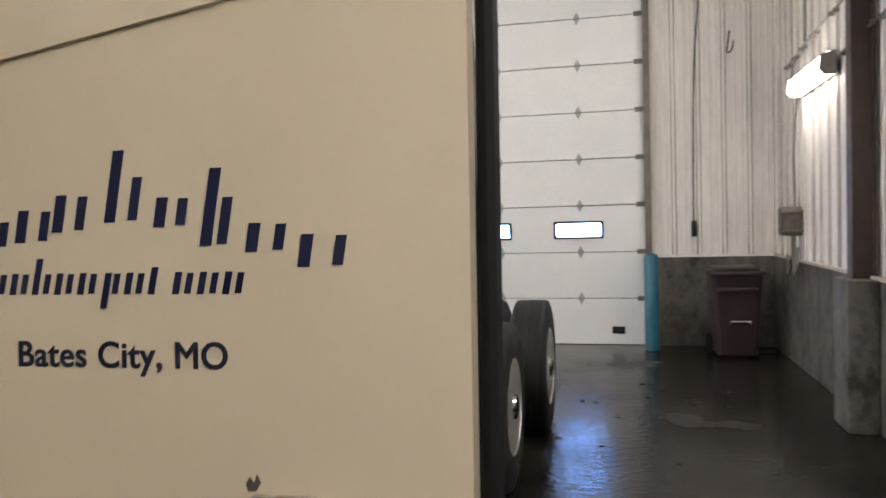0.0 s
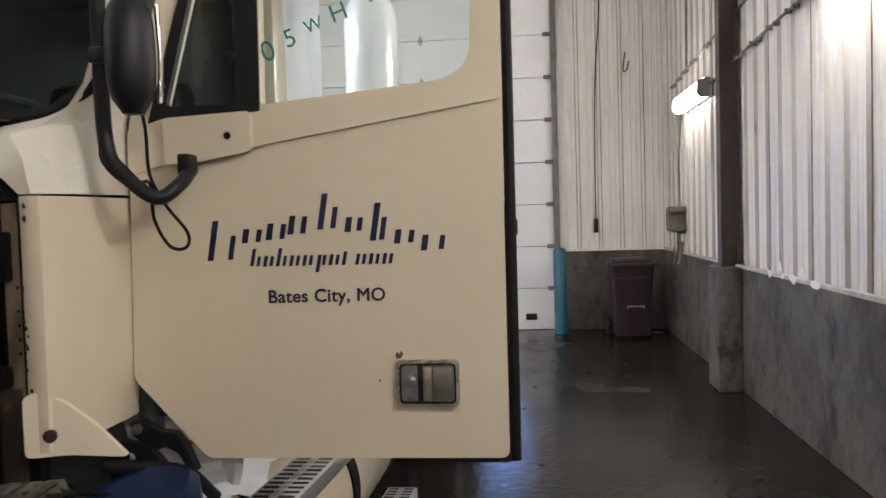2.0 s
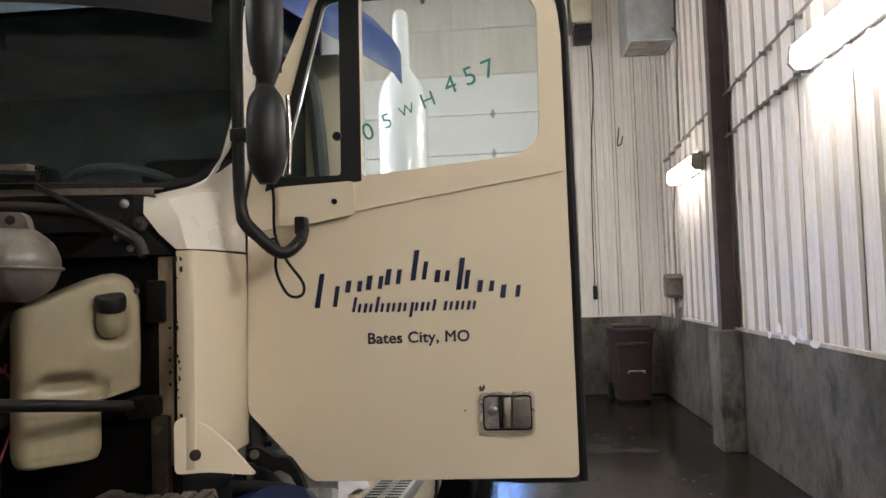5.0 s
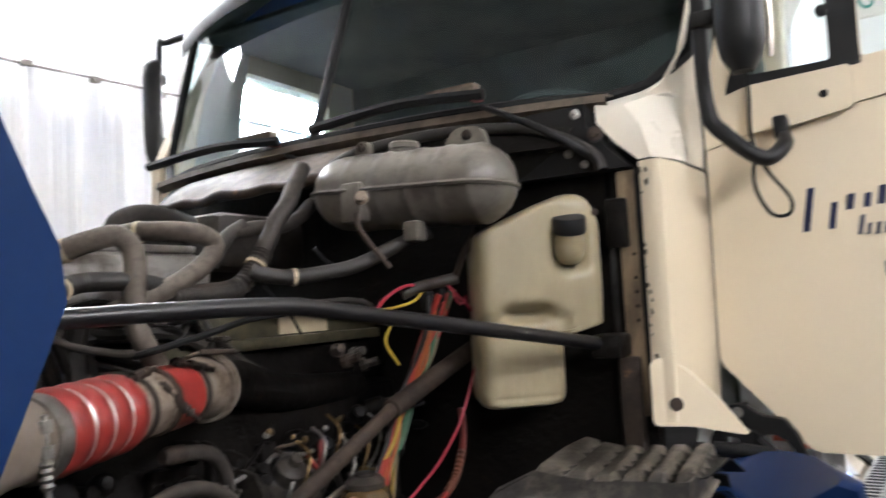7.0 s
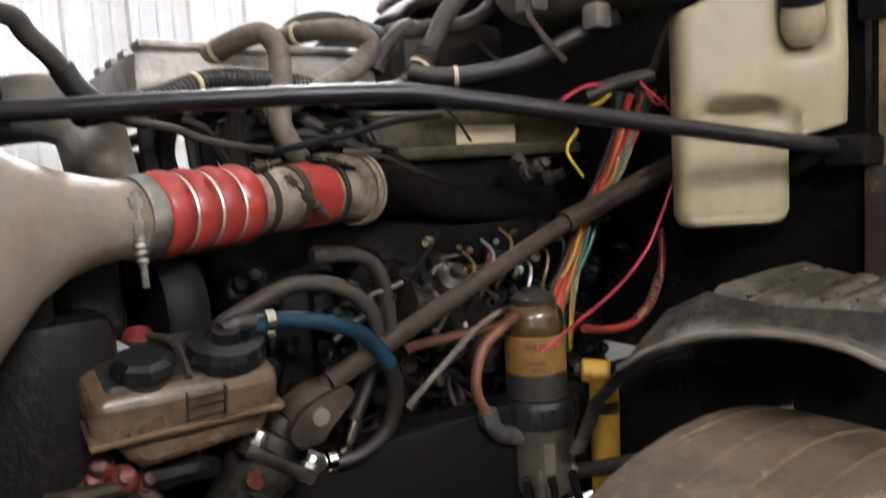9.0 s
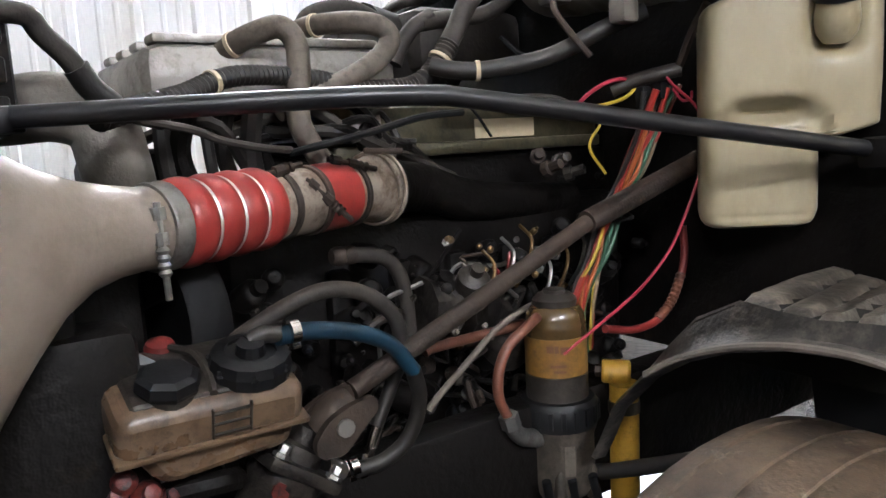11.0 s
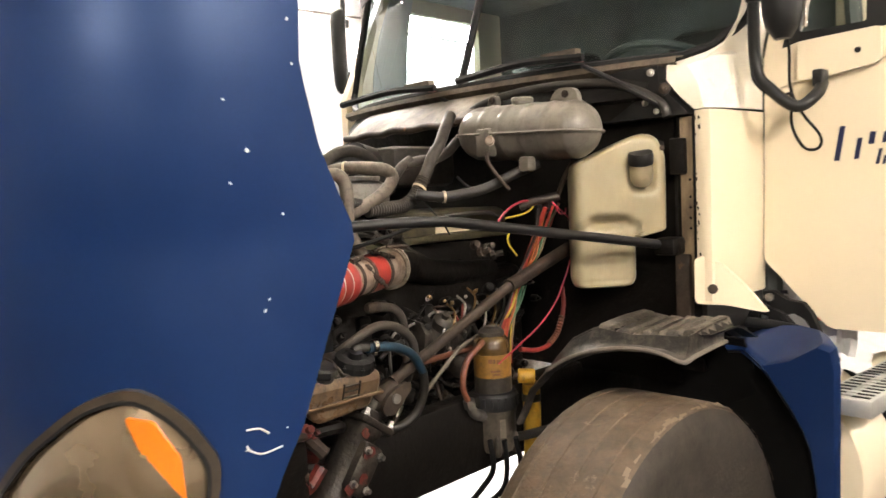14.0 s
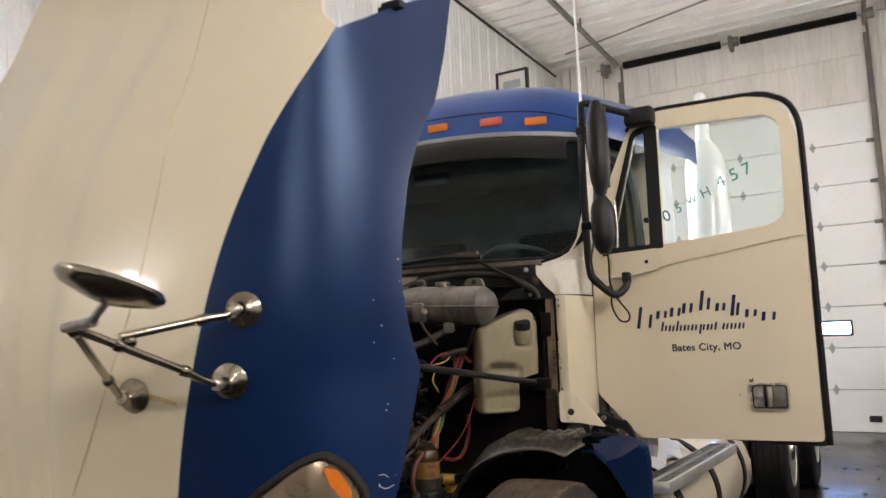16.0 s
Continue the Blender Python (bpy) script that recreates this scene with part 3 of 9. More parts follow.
part("pane", B((XL - 0.012, WY0 + 0.01, WZ0 + 0.01), (XL - 0.006, WY1 - 0.01, WZ1 - 0.01)), GLASS, window_1, smooth=False).visible_shadow = False
seam_mesh = to_mesh("seam", B((-0.004, -0.004, 0), (0.004, 0.0, ZC - ZK)), CONDUIT, False)
for wall, spots, m in ((wall_right, [(XR - 0.003, YB - 0.02 - 0.914 * i) for i in range(1, 12)], Matrix.Rotation(radians(-90), 4, "Z")),):
    for x, y in spots:
        o = new("seam", seam_mesh)
        o.parent = wall
        o.matrix_basis = Matrix.Translation((x, y, ZK)) @ m
trim = tagged(new("trim", to_mesh("trim", B((XR - 0.06, YF, ZK - 0.012), (XR - 0.022, YB - 0.05, ZK + 0.02), 0.004), LINER_EDGE, False)), "thin white ledge flashing on the concrete wall", "trim", kind="structure")

rr = random.Random(21)
for y, z, w, h in ((4.95, 1.19, 0.07, 0.10), (4.72, 1.16, 0.09, 0.05), (4.5, 1.2, 0.05, 0.07), (4.3, 1.155, 0.12, 0.04), (5.25, 1.17, 0.05, 0.05)):
    o = [(y + w * math.cos(a) * rr.uniform(0.5, 1), z + h * math.sin(a) * rr.uniform(0.4, 1)) for a in (2 * math.pi * k / 9 for k in range(9))]
    part("torn_flashing", plate(bmesh.new(), o, [], lambda u, v, d: (XR - 0.064 + d - 0.02 * (v > 1.19), u, v), 0.003), WHITE_PANEL, trim, "torn white flashing strip", smooth=False)

# the end wall with its overhead door
DX0, DX1, DH = -3.1, 0.57, 4.88
bm = bmesh.new()
box(bm, (DX1, YB + 0.004, 0), (XR, YB + 0.3, ZC + 0.05))
box(bm, (XL, YB + 0.004, 0), (DX0, YB + 0.3, ZC + 0.05))
box(bm, (DX0, YB + 0.004, DH), (DX1, YB + 0.3, ZC + 0.05))
wall_back = tagged(new("wall_back", to_mesh("wall_back", bm, LINER, False)), "white ribbed steel end wall around an overhead door", "wall", kind="structure")
concrete_base("wall_back_base", (DX1 + 0.1, YB - 0.05, 0), (XR - 0.052, YB + 0.002, ZK))
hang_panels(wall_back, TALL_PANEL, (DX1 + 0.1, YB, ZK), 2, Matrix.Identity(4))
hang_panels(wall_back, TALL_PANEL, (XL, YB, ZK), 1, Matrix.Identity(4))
header = tagged(new("door_header", to_mesh("door_header", B((DX0, YB - 0.012, DH + 0.01), (DX1, YB + 0.003, DH + 0.71)), LINER, False)), "white sheet steel header above the overhead door", "wall", kind="structure")
for i in range(8):
    part("header_panel", B((DX0 + i * 0.46, YB - 0.02, DH + 0.72), (DX0 + i * 0.46 + 0.45, YB + 0.003, ZC)), LINER, header, smooth=False)
tagged(new("trim_back", to_mesh("trim_back", B((DX1 + 0.1, YB - 0.06, ZK - 0.01), (XR - 0.06, YB - 0.022, ZK + 0.02), 0.004), LINER, False)), "thin white ledge flashing on the concrete wall", "trim", kind="structure")

WIN = [(-2.95, -2.33), (-1.8, -1.18), (-0.58, 0.03)]
door_1 = tagged(new("door_1", to_mesh("door_1", B((DX0 - 0.02, YB + 0.07, 0.0), (DX1 + 0.02, YB + 0.075, 0.004)), RUBBER, False)), "white sectional overhead steel door, closed", "door", kind="structure")
for k in range(8):
    b = bmesh.new()
    z0, z1 = k * 0.61 + 0.005, k * 0.61 + 0.605
    if k == 2:
        xs = [DX0] + [x for w in WIN for x in w] + [DX1]
        box(b, (DX0, YB - 0.0, z0), (DX1, YB + 0.05, 1.415))
        box(b, (DX0, YB - 0.0, 1.61), (DX1, YB + 0.05, z1))
        for i in range(0, len(xs), 2):
            box(b, (xs[i], YB - 0.0, 1.415), (xs[i + 1], YB + 0.05, 1.61))
    else:
        box(b, (DX0, YB, z0), (DX1, YB + 0.05, z1), 0.007)
    part("section", b, DOOR_WHITE, door_1, smooth=False)
    if k:
        for x in (-0.25, -1.3, -2.35):
            b = bmesh.new()
            r = plate(b, [(x - 0.045, k * 0.61), (x, k * 0.61 - 0.085), (x + 0.045, k * 0.61), (x, k * 0.61 + 0.085)], [], lambda u, v, d: (u, YB - 0.006 + d, v), 0.006)
            tube(b, [(x - 0.04, YB - 0.012, k * 0.61), (x + 0.04, YB - 0.012, k * 0.61)], 0.012, 8, smooth=False)
            part("hinge", b, GALV, door_1, "diamond-shaped steel hinge")
        b = bmesh.new()
        box(b, (DX1 - 0.10, YB - 0.02, k * 0.61 - 0.03), (DX1 + 0.03, YB + 0.0, k * 0.61 + 0.03), 0.004)
        part("roller_bracket", b, CONDUIT, door_1, "dark steel roller bracket")
part("backing", plate(bmesh.new(), [(DX0, 0.0), (DX1, 0.0), (DX1, DH), (DX0, DH)], [[(x0, 1.415), (x1, 1.415), (x1, 1.61), (x0, 1.61)] for x0, x1 in WIN], lambda u, v, d: (u, YB + 0.051 + d, v), 0.004), CONDUIT, door_1, smooth=False)
for x0, x1 in WIN:
    b = bmesh.new()
    plate(b, rounded([(x0 - 0.02, 1.395), (x1 + 0.02, 1.395), (x1 + 0.02, 1.63), (x0 - 0.02, 1.63)], 0.03), [rounded([(x0 + 0.012, 1.425), (x1 - 0.012, 1.425), (x1 - 0.012, 1.6), (x0 + 0.012, 1.6)], 0.03)], lambda u, v, d: (u, YB - 0.01 + d, v), 0.06)
    f = part("window_frame", b, BLACK, door_1, "black plastic window frame")
    part("pane", B((x0, YB + 0.02, 1.41), (x1, YB + 0.026, 1.615)), GLASS, door_1, smooth=False).visible_shadow = False
part("vent_slot", B((0.14, YB - 0.012, 0.15), (0.3, YB - 0.001, 0.24), 0.01), BLACK, door_1, "black plastic vent")
backdrop = tagged(new("backdrop", to_mesh("backdrop", B((DX0 - 2, YB + 2.5, 0.0), (DX1 + 2, YB + 2.52, 5)), DAYLIGHT, False)), "bright overcast daylight outside the door", "backdrop", kind="structure")

# tracks, springs and shaft of the door
track = thing("door_track", (DX1 + 0.04, YB - 0.06, 0), "dark steel vertical tracks of the overhead door", "door track")
for x in (DX1 + 0.035, DX0 - 0.035):
    b = bmesh.new()
    box(b, (x - 0.03, YB - 0.09, 1.0), (x + 0.03, YB - 0.055, 5.9))
    box(b, (x + 0.012, YB - 0.055, 0.0), (x + 0.05, YB - 0.002, 6.2))
    part("rail", b, CONDUIT, track, smooth=False)
shaft = thing("spring_shaft", (-1.26, YB - 0.2, 6.1), "door spring shaft with two long black coil springs", "torsion spring")
part("shaft", T([(-3.5, YB - 0.2, 6.14), (1.35, YB - 0.2, 6.14)], 0.016, smooth=False), GALV, shaft)
for x0, x1 in ((-3.02, -1.42), (-1.12, 0.52)):
    part("spring", T([(x0, YB - 0.2, 6.14), (x1, YB - 0.2, 6.14)], 0.062, seg=14, ridges=0.003, smooth=False), RUBBER, shaft, "black coil spring")
for x in (-1.27, -3.38, 0.62):
    b = bmesh.new()
    box(b, (x - 0.03, YB - 0.26, 6.04), (x + 0.03, YB - 0.001, 6.24), 0.006)
    lathe(b, [(0.0, -0.05), (0.08, -0.05), (0.08, 0.05), (0.0, 0.05)], axis_to((x + 0.07, YB - 0.2, 6.14), (1, 0, 0)), 18)
    part("bracket", b, CONDUIT, shaft)

# teal bollard beside the door
bm = bmesh.new()
lathe(bm, [(0.09, 0), (0.09, 1.16), (0.075, 1.19), (0.04, 1.205), (0, 1.21)], Matrix.Translation((0.63, 9.66, 0)), 24)
solo("bollard", bm, TEAL, "teal painted steel bollard beside the overhead door", "bollard")

# steel column on its concrete pier
column = thing("steel_column", (2.05, 6.25, 0), "dark brown steel column on a concrete pier", "column", kind="structure")
bm = bmesh.new()
box(bm, (1.97, 6.18, ZK), (1.985, 6.32, ZC)), box(bm, (2.125, 6.18, ZK), (2.14, 6.32, ZC)), box(bm, (1.985, 6.242, ZK), (2.125, 6.256, ZC))
part("beam", bm, BROWN_STEEL, column, smooth=False)
part("pier", B((1.9, 6.05, 0), (XR - 0.052, 6.45, ZK - 0.002), 0.015), CONCRETE, column, "stained concrete pier")

# wall lamps; the left row is unseen, added as fill
def wall_lamp(y0, z0, side, n=1.4, hh=1.0):
    x = XR - 0.022 if side > 0 else XL + 0.022
    s = side
    lamp = thing("wall_lamp", (x, y0 + n / 2, z0), "lit fluorescent wall lamp with a white prismatic cover", "wall lamp", "workshop wall lamps")
    b = bmesh.new()
    plate(b, [(0, 0), (-0.085, 0.0), (-0.122, 0.05 * hh), (-0.108, 0.19 * hh), (0, 0.22 * hh)], [], lambda u, v, d: (x - s * 0.03 + s * u, y0 + 0.03 + d, z0 + v), n - 0.06)
    part("diffuser", b, [LAMP_LEFT_FILL, LAMP_NEW, LAMP_WHITE][(side > 0) + (side > 0 and y0 > 5)], lamp, "glowing ribbed white cover")
    b = bmesh.new()
    box(b, (min(x, x - s * 0.03), y0 + 0.02, z0 - 0.005), (max(x, x - s * 0.03), y0 + n - 0.02, z0 + 0.225 * hh))
    part("housing", b, GALV, lamp, "grey steel backing", smooth=False)
    b = bmesh.new()
    box(b, (min(x - s * 0.03, x - s * 0.09), y0 + 0.01, z0 + 0.2265 * hh), (max(x - s * 0.03, x - s * 0.09), y0 + n - 0.01, z0 + 0.2265 * hh + 0.012), 0.003)
    part("top_cover", b, GALV, lamp, "grey steel top cover", smooth=False)
    for y in (y0 - 0.011, y0 + n - 0.029):
        b = bmesh.new()
        plate(b, [(0.004, -0.01), (-0.092, -0.01), (-0.132, 0.048 * hh), (-0.117, 0.2 * hh), (0.004, 0.232 * hh)], [], lambda u, v, d: (x - s * 0.03 + s * u, y + d, z0 + v), 0.04)
        part("end_cap", b, CONDUIT, lamp, "grimy grey end cap")


for y0, z0, hh in ((7.18, 2.875, 0.85), (2.8, 3.12, 0.85), (-1.55, 3.15, 1.0), (-4.7, 3.15, 1.0)):
    wall_lamp(y0, z0, 1, 1.38, hh)
# assumed lamps outside the view, placed to brighten the left wall
for y0, z0 in ((6.4, 2.85), (3.9, 2.85), (2.15, 2.85), (0.35, 3.62), (-6.3, 2.85)):
    wall_lamp(y0, z0, -1)

# conduits along the wall
conduit = thing("conduit", (2.1, 5.4, 3.1), "two dirty cable conduits clipped along the wall", "conduit")
for pts in ([(2.11, 6.95, 3.0), (2.11, 5.5, 3.08), (2.11, 4.2, 3.13)], [(2.11, 9.0, 3.3), (2.11, 7.8, 3.38), (2.11, 5.6, 3.49), (2.11, 3.6, 3.58), (2.11, 1.5, 3.68), (2.11, -1.0, 3.75)],
            [(2.11, 2.7, 3.18), (2.11, 0.5, 3.22), (2.11, -0.1, 3.2)], [(2.11, 8.5, 2.98), (2.11, 9.0, 3.0)]):
    b = T(pts, 0.012, seg=8)
    c = spline(pts, 6)
    for a in c[::2]:
        for k in range(2):
            q = a + Vector((0, 0.16 * k, 0.006 * k))
            box(b, (q.x - 0.02, q.y - 0.012, q.z - 0.03), (q.x + 0.03, q.y + 0.012, q.z + 0.006))
    part("conduit_run", b, CONDUIT, conduit)

cable_run = thing("wall_cable", (XL + 0.05, 0.9, 2.9), "thin grey cable clipped along the white side wall", "cable")
b = T([(XL + 0.04, -0.35, 2.87), (XL + 0.04, 0.39, 2.875), (XL + 0.04, 1.0, 2.865), (XL + 0.04, 1.63, 2.885), (XL + 0.04, 2.2, 2.9)], 0.007, seg=6)
part("cable", b, CONDUIT, cable_run)
for y in (-0.2, 0.25, 0.7, 1.1, 1.5, 1.95):
    part("clip", B((XL + 0.004, y - 0.02, 2.86), (XL + 0.05, y + 0.03, 2.89), 0.003), CONDUIT, cable_run)

# electrical box with its drop conduits
ebox = thing("electrical_box", (2.05, 8.7, 1.4), "grey electrical disconnect box with dangling conduits", "electrical box")
part("case", B((1.96, 8.58, 1.42), (XR - 0.024, 8.84, 1.73), 0.012), DATA_PLATE, ebox)
part("cover", B((1.945, 8.6, 1.44), (1.9585, 8.82, 1.71), 0.008), DATA_PLATE, ebox)
for z in (1.455, 1.665):
    part("mount_strap", B((1.93, 8.54, z), (XR - 0.023, 8.578, z + 0.03), 0.004), CONDUIT, ebox)
part("conduit", T([(2.08, 8.65, 1.42), (2.08, 8.64, 1.2), (2.06, 8.6, 1.02), (2.07, 8.5, 1.1), (2.08, 8.48, 1.3)], 0.015), CONDUIT, ebox)
part("conduit", T([(2.08, 8.76, 1.42), (2.08, 8.77, 1.15), (2.06, 8.9, 1.0), (2.08, 9.0, 1.2)], 0.015), CONDUIT, ebox)
part("conduit", T([(2.1, 8.72, 1.73), (2.1, 8.74, 2.4), (2.11, 8.6, 2.95)], 0.012), CONDUIT, ebox)

# door opener, its cable and push button
opener = thing("door_opener", (1.12, 9.85, 5.2), "beige electric door opener on a wall bracket", "door opener")
part("cover", B((0.98, 9.68, 5.5), (1.28, 9.98, 5.93), 0.02), BEIGE_BOX, opener)
bm = B((1.0, 9.7, 5.22), (1.26, 9.96, 5.48), 0.02)
lathe(bm, [(0, -0.1), (0.1, -0.1), (0.1, 0.1), (0, 0.1)], axis_to((1.13, 9.75, 5.33), (1, 0, 0)), 18)
part("motor", bm, BLACK, opener, "dark motor")
part("bracket", B((0.93, 9.94, 5.4), (0.965, 9.985, 6.2)), CONDUIT, opener)
part("cable", T([(1.25, 9.9, 5.25), (1.27, 9.93, 4.6), (1.2, 9.95, 3.6), (1.175, 9.95, 2.5), (1.17, 9.95, 1.6)], 0.008), RUBBER, opener, "hanging black cable")
part("push_button", B((1.14, 9.9, 1.4), (1.2, 9.97, 1.6), 0.012), BLACK, opener, "black push button station")
hook = solo("cord_hook", T([(1.62, 9.995, 3.95), (1.62, 9.95, 3.93), (1.6, 9.93, 3.8), (1.59, 9.93, 3.68), (1.64, 9.93, 3.7), (1.67, 9.94, 3.82)], 0.009), RUST_IRON, "small rusty hook with a cord on the wall", "hook")

heater = thing("unit_heater", (1.84, 8.7, 4.7), "grey sheet steel unit heater hung near the corner", "heater")
part("case", B((1.54, 8.3, 4.72), (2.13, 9.0, 5.5), 0.01), GALV, heater)
bm = bmesh.new()
for i in range(7):
    box(bm, (1.58, 8.33 + i * 0.09, 4.7), (2.09, 8.37 + i * 0.09, 4.719))
part("grille", bm, CAST_ALU, heater, "yellowed louvre grille", smooth=False)
part("hanger", T([(1.6, 8.95, 5.5), (1.6, 8.95, ZC + 0.02)], 0.01, smooth=False), CONDUIT, heater)
part("hanger", T([(2.05, 8.4, 5.5), (2.05, 8.4, ZC + 0.02)], 0.01, smooth=False), CONDUIT, heater)
part("pipe", T([(2.11, 8.3, 4.85), (2.13, 8.2, 4.7), (2.12, 8.25, 4.2), (2.12, 8.3, 3.4)], 0.015), CONDUIT, heater)

# ceiling track rails and cross cable
rails = thing("ceiling_track", (-3.2, 6, 6.1), "dark horizontal door tracks under the ceiling", "door track")
for x in (DX0 - 0.05, DX1 + 0.05):
    part("rail", B((x - 0.03, 5.6, 6.16), (x + 0.03, YB - 0.12, 6.22)), CONDUIT, rails, smooth=False)
    for y in (6.0, 8.0):
        part("hanger", B((x - 0.015, y - 0.015, 6.22), (x + 0.015, y + 0.015, ZC + 0.03)), CONDUIT, rails, smooth=False)
part("crossbar", T([(DX0 - 0.6, 8.8, 6.18), (DX1 + 0.8, 7.2, 6.2)], 0.014, smooth=False), CONDUIT, rails)
solo("bridge_beam", T([(XL + 0.05, 5.2, 6.25), (XL + 0.05, YB - 0.1, 6.25)], 0.02, smooth=False), RUST_IRON, "thin dark pipe along the wall top", "pipe")


def wheelie_bin(x0, x1, y0, y1, h):
    t = thing("wheelie_bin", ((x0 + x1) / 2, (y0 + y1) / 2, 0), "maroon wheeled plastic rubbish bin in the corner", "bin")
    b = bmesh.new()
    rows = []
    for f, z in ((0.0, 0.05), (0.35, 0.45), (0.8, 0.86), (1.0, 0.93), (1.0, 0.97)):
        s = 0.80 + 0.2 * f
        cx, cy, w, d = (x0 + x1) / 2, (y0 + y1) / 2, (x1 - x0) / 2 * s, (y1 - y0) / 2 * s
        rows.append([(u, v, z) for u, v in rounded([(cx - w, cy - d), (cx + w, cy - d), (cx + w, cy + d), (cx - w, cy + d)], 0.06, 4)])
    v = grid(b, rows, closed=True)
    b.faces.new(v[0]), b.faces.new(v[-1])
    body = part("body", b, BIN, t)
    b = bmesh.new()
    box(b, (x0 - 0.02, y0 - 0.04, 0.97), (x1 + 0.02, y1 + 0.02, 1.02), 0.012)
    box(b, (x0 + 0.03, y0 + 0.04, 1.02), (x1 - 0.03, y1 - 0.04, 1.06), 0.02)
    part("lid", b, BIN, t)
    part("bar", T([(x0 + 0.2, y0 + 0.02, 0.42), (x0 + 0.2, y0 - 0.03, 0.45), (x1 - 0.15, y0 - 0.03, 0.45), (x1 - 0.15, y0 + 0.02, 0.42)], 0.011, smooth=False), STEEL, t, "steel lift bar")
    part("ridge", B((x0 + 0.06, y0 - 0.02, 0.78), (x1 - 0.06, y0 + 0.05, 0.83), 0.01), BIN, t)
    for x in (x0 - 0.02, x1 - 0.06):
        b = bmesh.new()
        lathe(b, [(0, 0), (0.1, 0), (0.12, 0.015), (0.12, 0.055), (0.1, 0.07), (0, 0.07)], axis_to((x, y1 - 0.08, 0.12), (1, 0, 0)), 20)
        part("wheel", b, RUBBER, t)


wheelie_bin(1.27, 1.83, 8.98, 9.6, 1.05)

# small clods of dirt on the wet floor
rr = random.Random(17)
for k in range(64):
    x, y, q = rr.uniform(-0.35, 1.85), rr.uniform(1.8, 8.2), rr.uniform(0.008, 0.036)
    b = bmesh.new()
    rows = [[(x + q * rr.uniform(0.6, 1.4) * math.cos(a) * f, y + q * rr.uniform(0.5, 1.0) * math.sin(a) * f, h * q) for a in (2 * math.pi * i / 7 for i in range(7))] for f, h in ((1.0, 0.0), (0.8, 0.14), (0.35, 0.26))]
    v = grid(b, rows, closed=True)
    b.faces.new(v[0]), b.faces.new(v[-1])
    solo("mud_clod", b, MUD, "small dark clod of mud on the floor", "dirt", "mud clods on the floor")

# ---- the truck ----
C = -1.70
truck = thing("semi_truck", (C, 2.0, 0), "cream and blue road tractor, hood tipped and driver door open", "truck")


def mir(p):
    return (2 * C - p[0], p[1], p[2])


def cowl_side(sgn):
    f = (lambda p: p) if sgn > 0 else mir
    b = bmesh.new()
    rows = []
    for z, x0 in ((1.215, -0.860), (1.30, -0.858), (1.45, -0.857), (1.60, -0.856), (1.70, -0.856), (1.752, -0.857)):
        rows.append([f(p) for p in ((x0 + 0.004, 0.50, z), (x0, 0.466, z), (x0 + 0.028, 0.458, z), (x0 + 0.045, 0.464, z), (x0 + 0.060, 0.53, z), (x0 + 0.066, 0.62, z), (x0 + 0.069, 0.765, z), (x0 + 0.06, 0.80, z))])
    grid(b, rows)
    return shell(b, 0.004, f((-1.2, 0.7, 1.5)))


def upper_cowl(sgn):
    f = (lambda p: p) if sgn > 0 else mir
    b = bmesh.new()
    rows = [[(-0.857, 0.466, 1.756), (-0.825, 0.458, 1.756), (-0.80, 0.53, 1.757), (-0.79, 0.64, 1.758), (-0.788, 0.765, 1.76), (-0.80, 0.80, 1.76)],
            [(-0.905, 0.47, 1.80), (-0.85, 0.475, 1.83), (-0.815, 0.54, 1.83), (-0.797, 0.64, 1.83), (-0.789, 0.765, 1.83), (-0.80, 0.80, 1.83)],
            [(-0.945, 0.475, 1.85), (-0.89, 0.495, 1.885), (-0.845, 0.56, 1.91), (-0.815, 0.66, 1.92), (-0.793, 0.77, 1.92), (-0.80, 0.81, 1.92)],
            [(-0.955, 0.50, 1.895), (-0.925, 0.525, 1.905), (-0.87, 0.575, 1.915), (-0.825, 0.64, 1.93), (-0.795, 0.76, 1.94), (-0.80, 0.82, 1.94)],
            [(-0.885, 0.585, 1.926), (-0.865, 0.592, 1.932), (-0.84, 0.605, 1.942), (-0.812, 0.66, 1.965), (-0.79, 0.77, 1.98), (-0.795, 0.83, 1.98)],
            [(-0.832, 0.612, 1.952), (-0.825, 0.618, 1.962), (-0.812, 0.632, 1.98), (-0.798, 0.68, 2.0), (-0.786, 0.78, 2.02), (-0.79, 0.84, 2.02)],
            [(-0.797, 0.627, 2.01), (-0.793, 0.632, 2.02), (-0.788, 0.645, 2.035), (-0.783, 0.69, 2.06), (-0.78, 0.79, 2.08), (-0.79, 0.85, 2.08)],
            [(-0.776, 0.66, 2.14), (-0.774, 0.665, 2.15), (-0.772, 0.68, 2.16), (-0.771, 0.72, 2.18), (-0.773, 0.81, 2.2), (-0.79, 0.86, 2.2)],
            [(-0.772, 0.705, 2.3), (-0.771, 0.71, 2.31), (-0.770, 0.725, 2.31), (-0.769, 0.77, 2.32), (-0.772, 0.85, 2.33), (-0.79, 0.88, 2.33)],
            [(-0.785, 0.79, 2.52), (-0.782, 0.795, 2.53), (-0.778, 0.81, 2.53), (-0.776, 0.85, 2.54), (-0.776, 0.90, 2.54), (-0.79, 0.93, 2.54)]]
    grid(b, [[f(p) for p in r] for r in rows])
    return shell(b, 0.005, f((-1.2, 0.9, 1.95)))


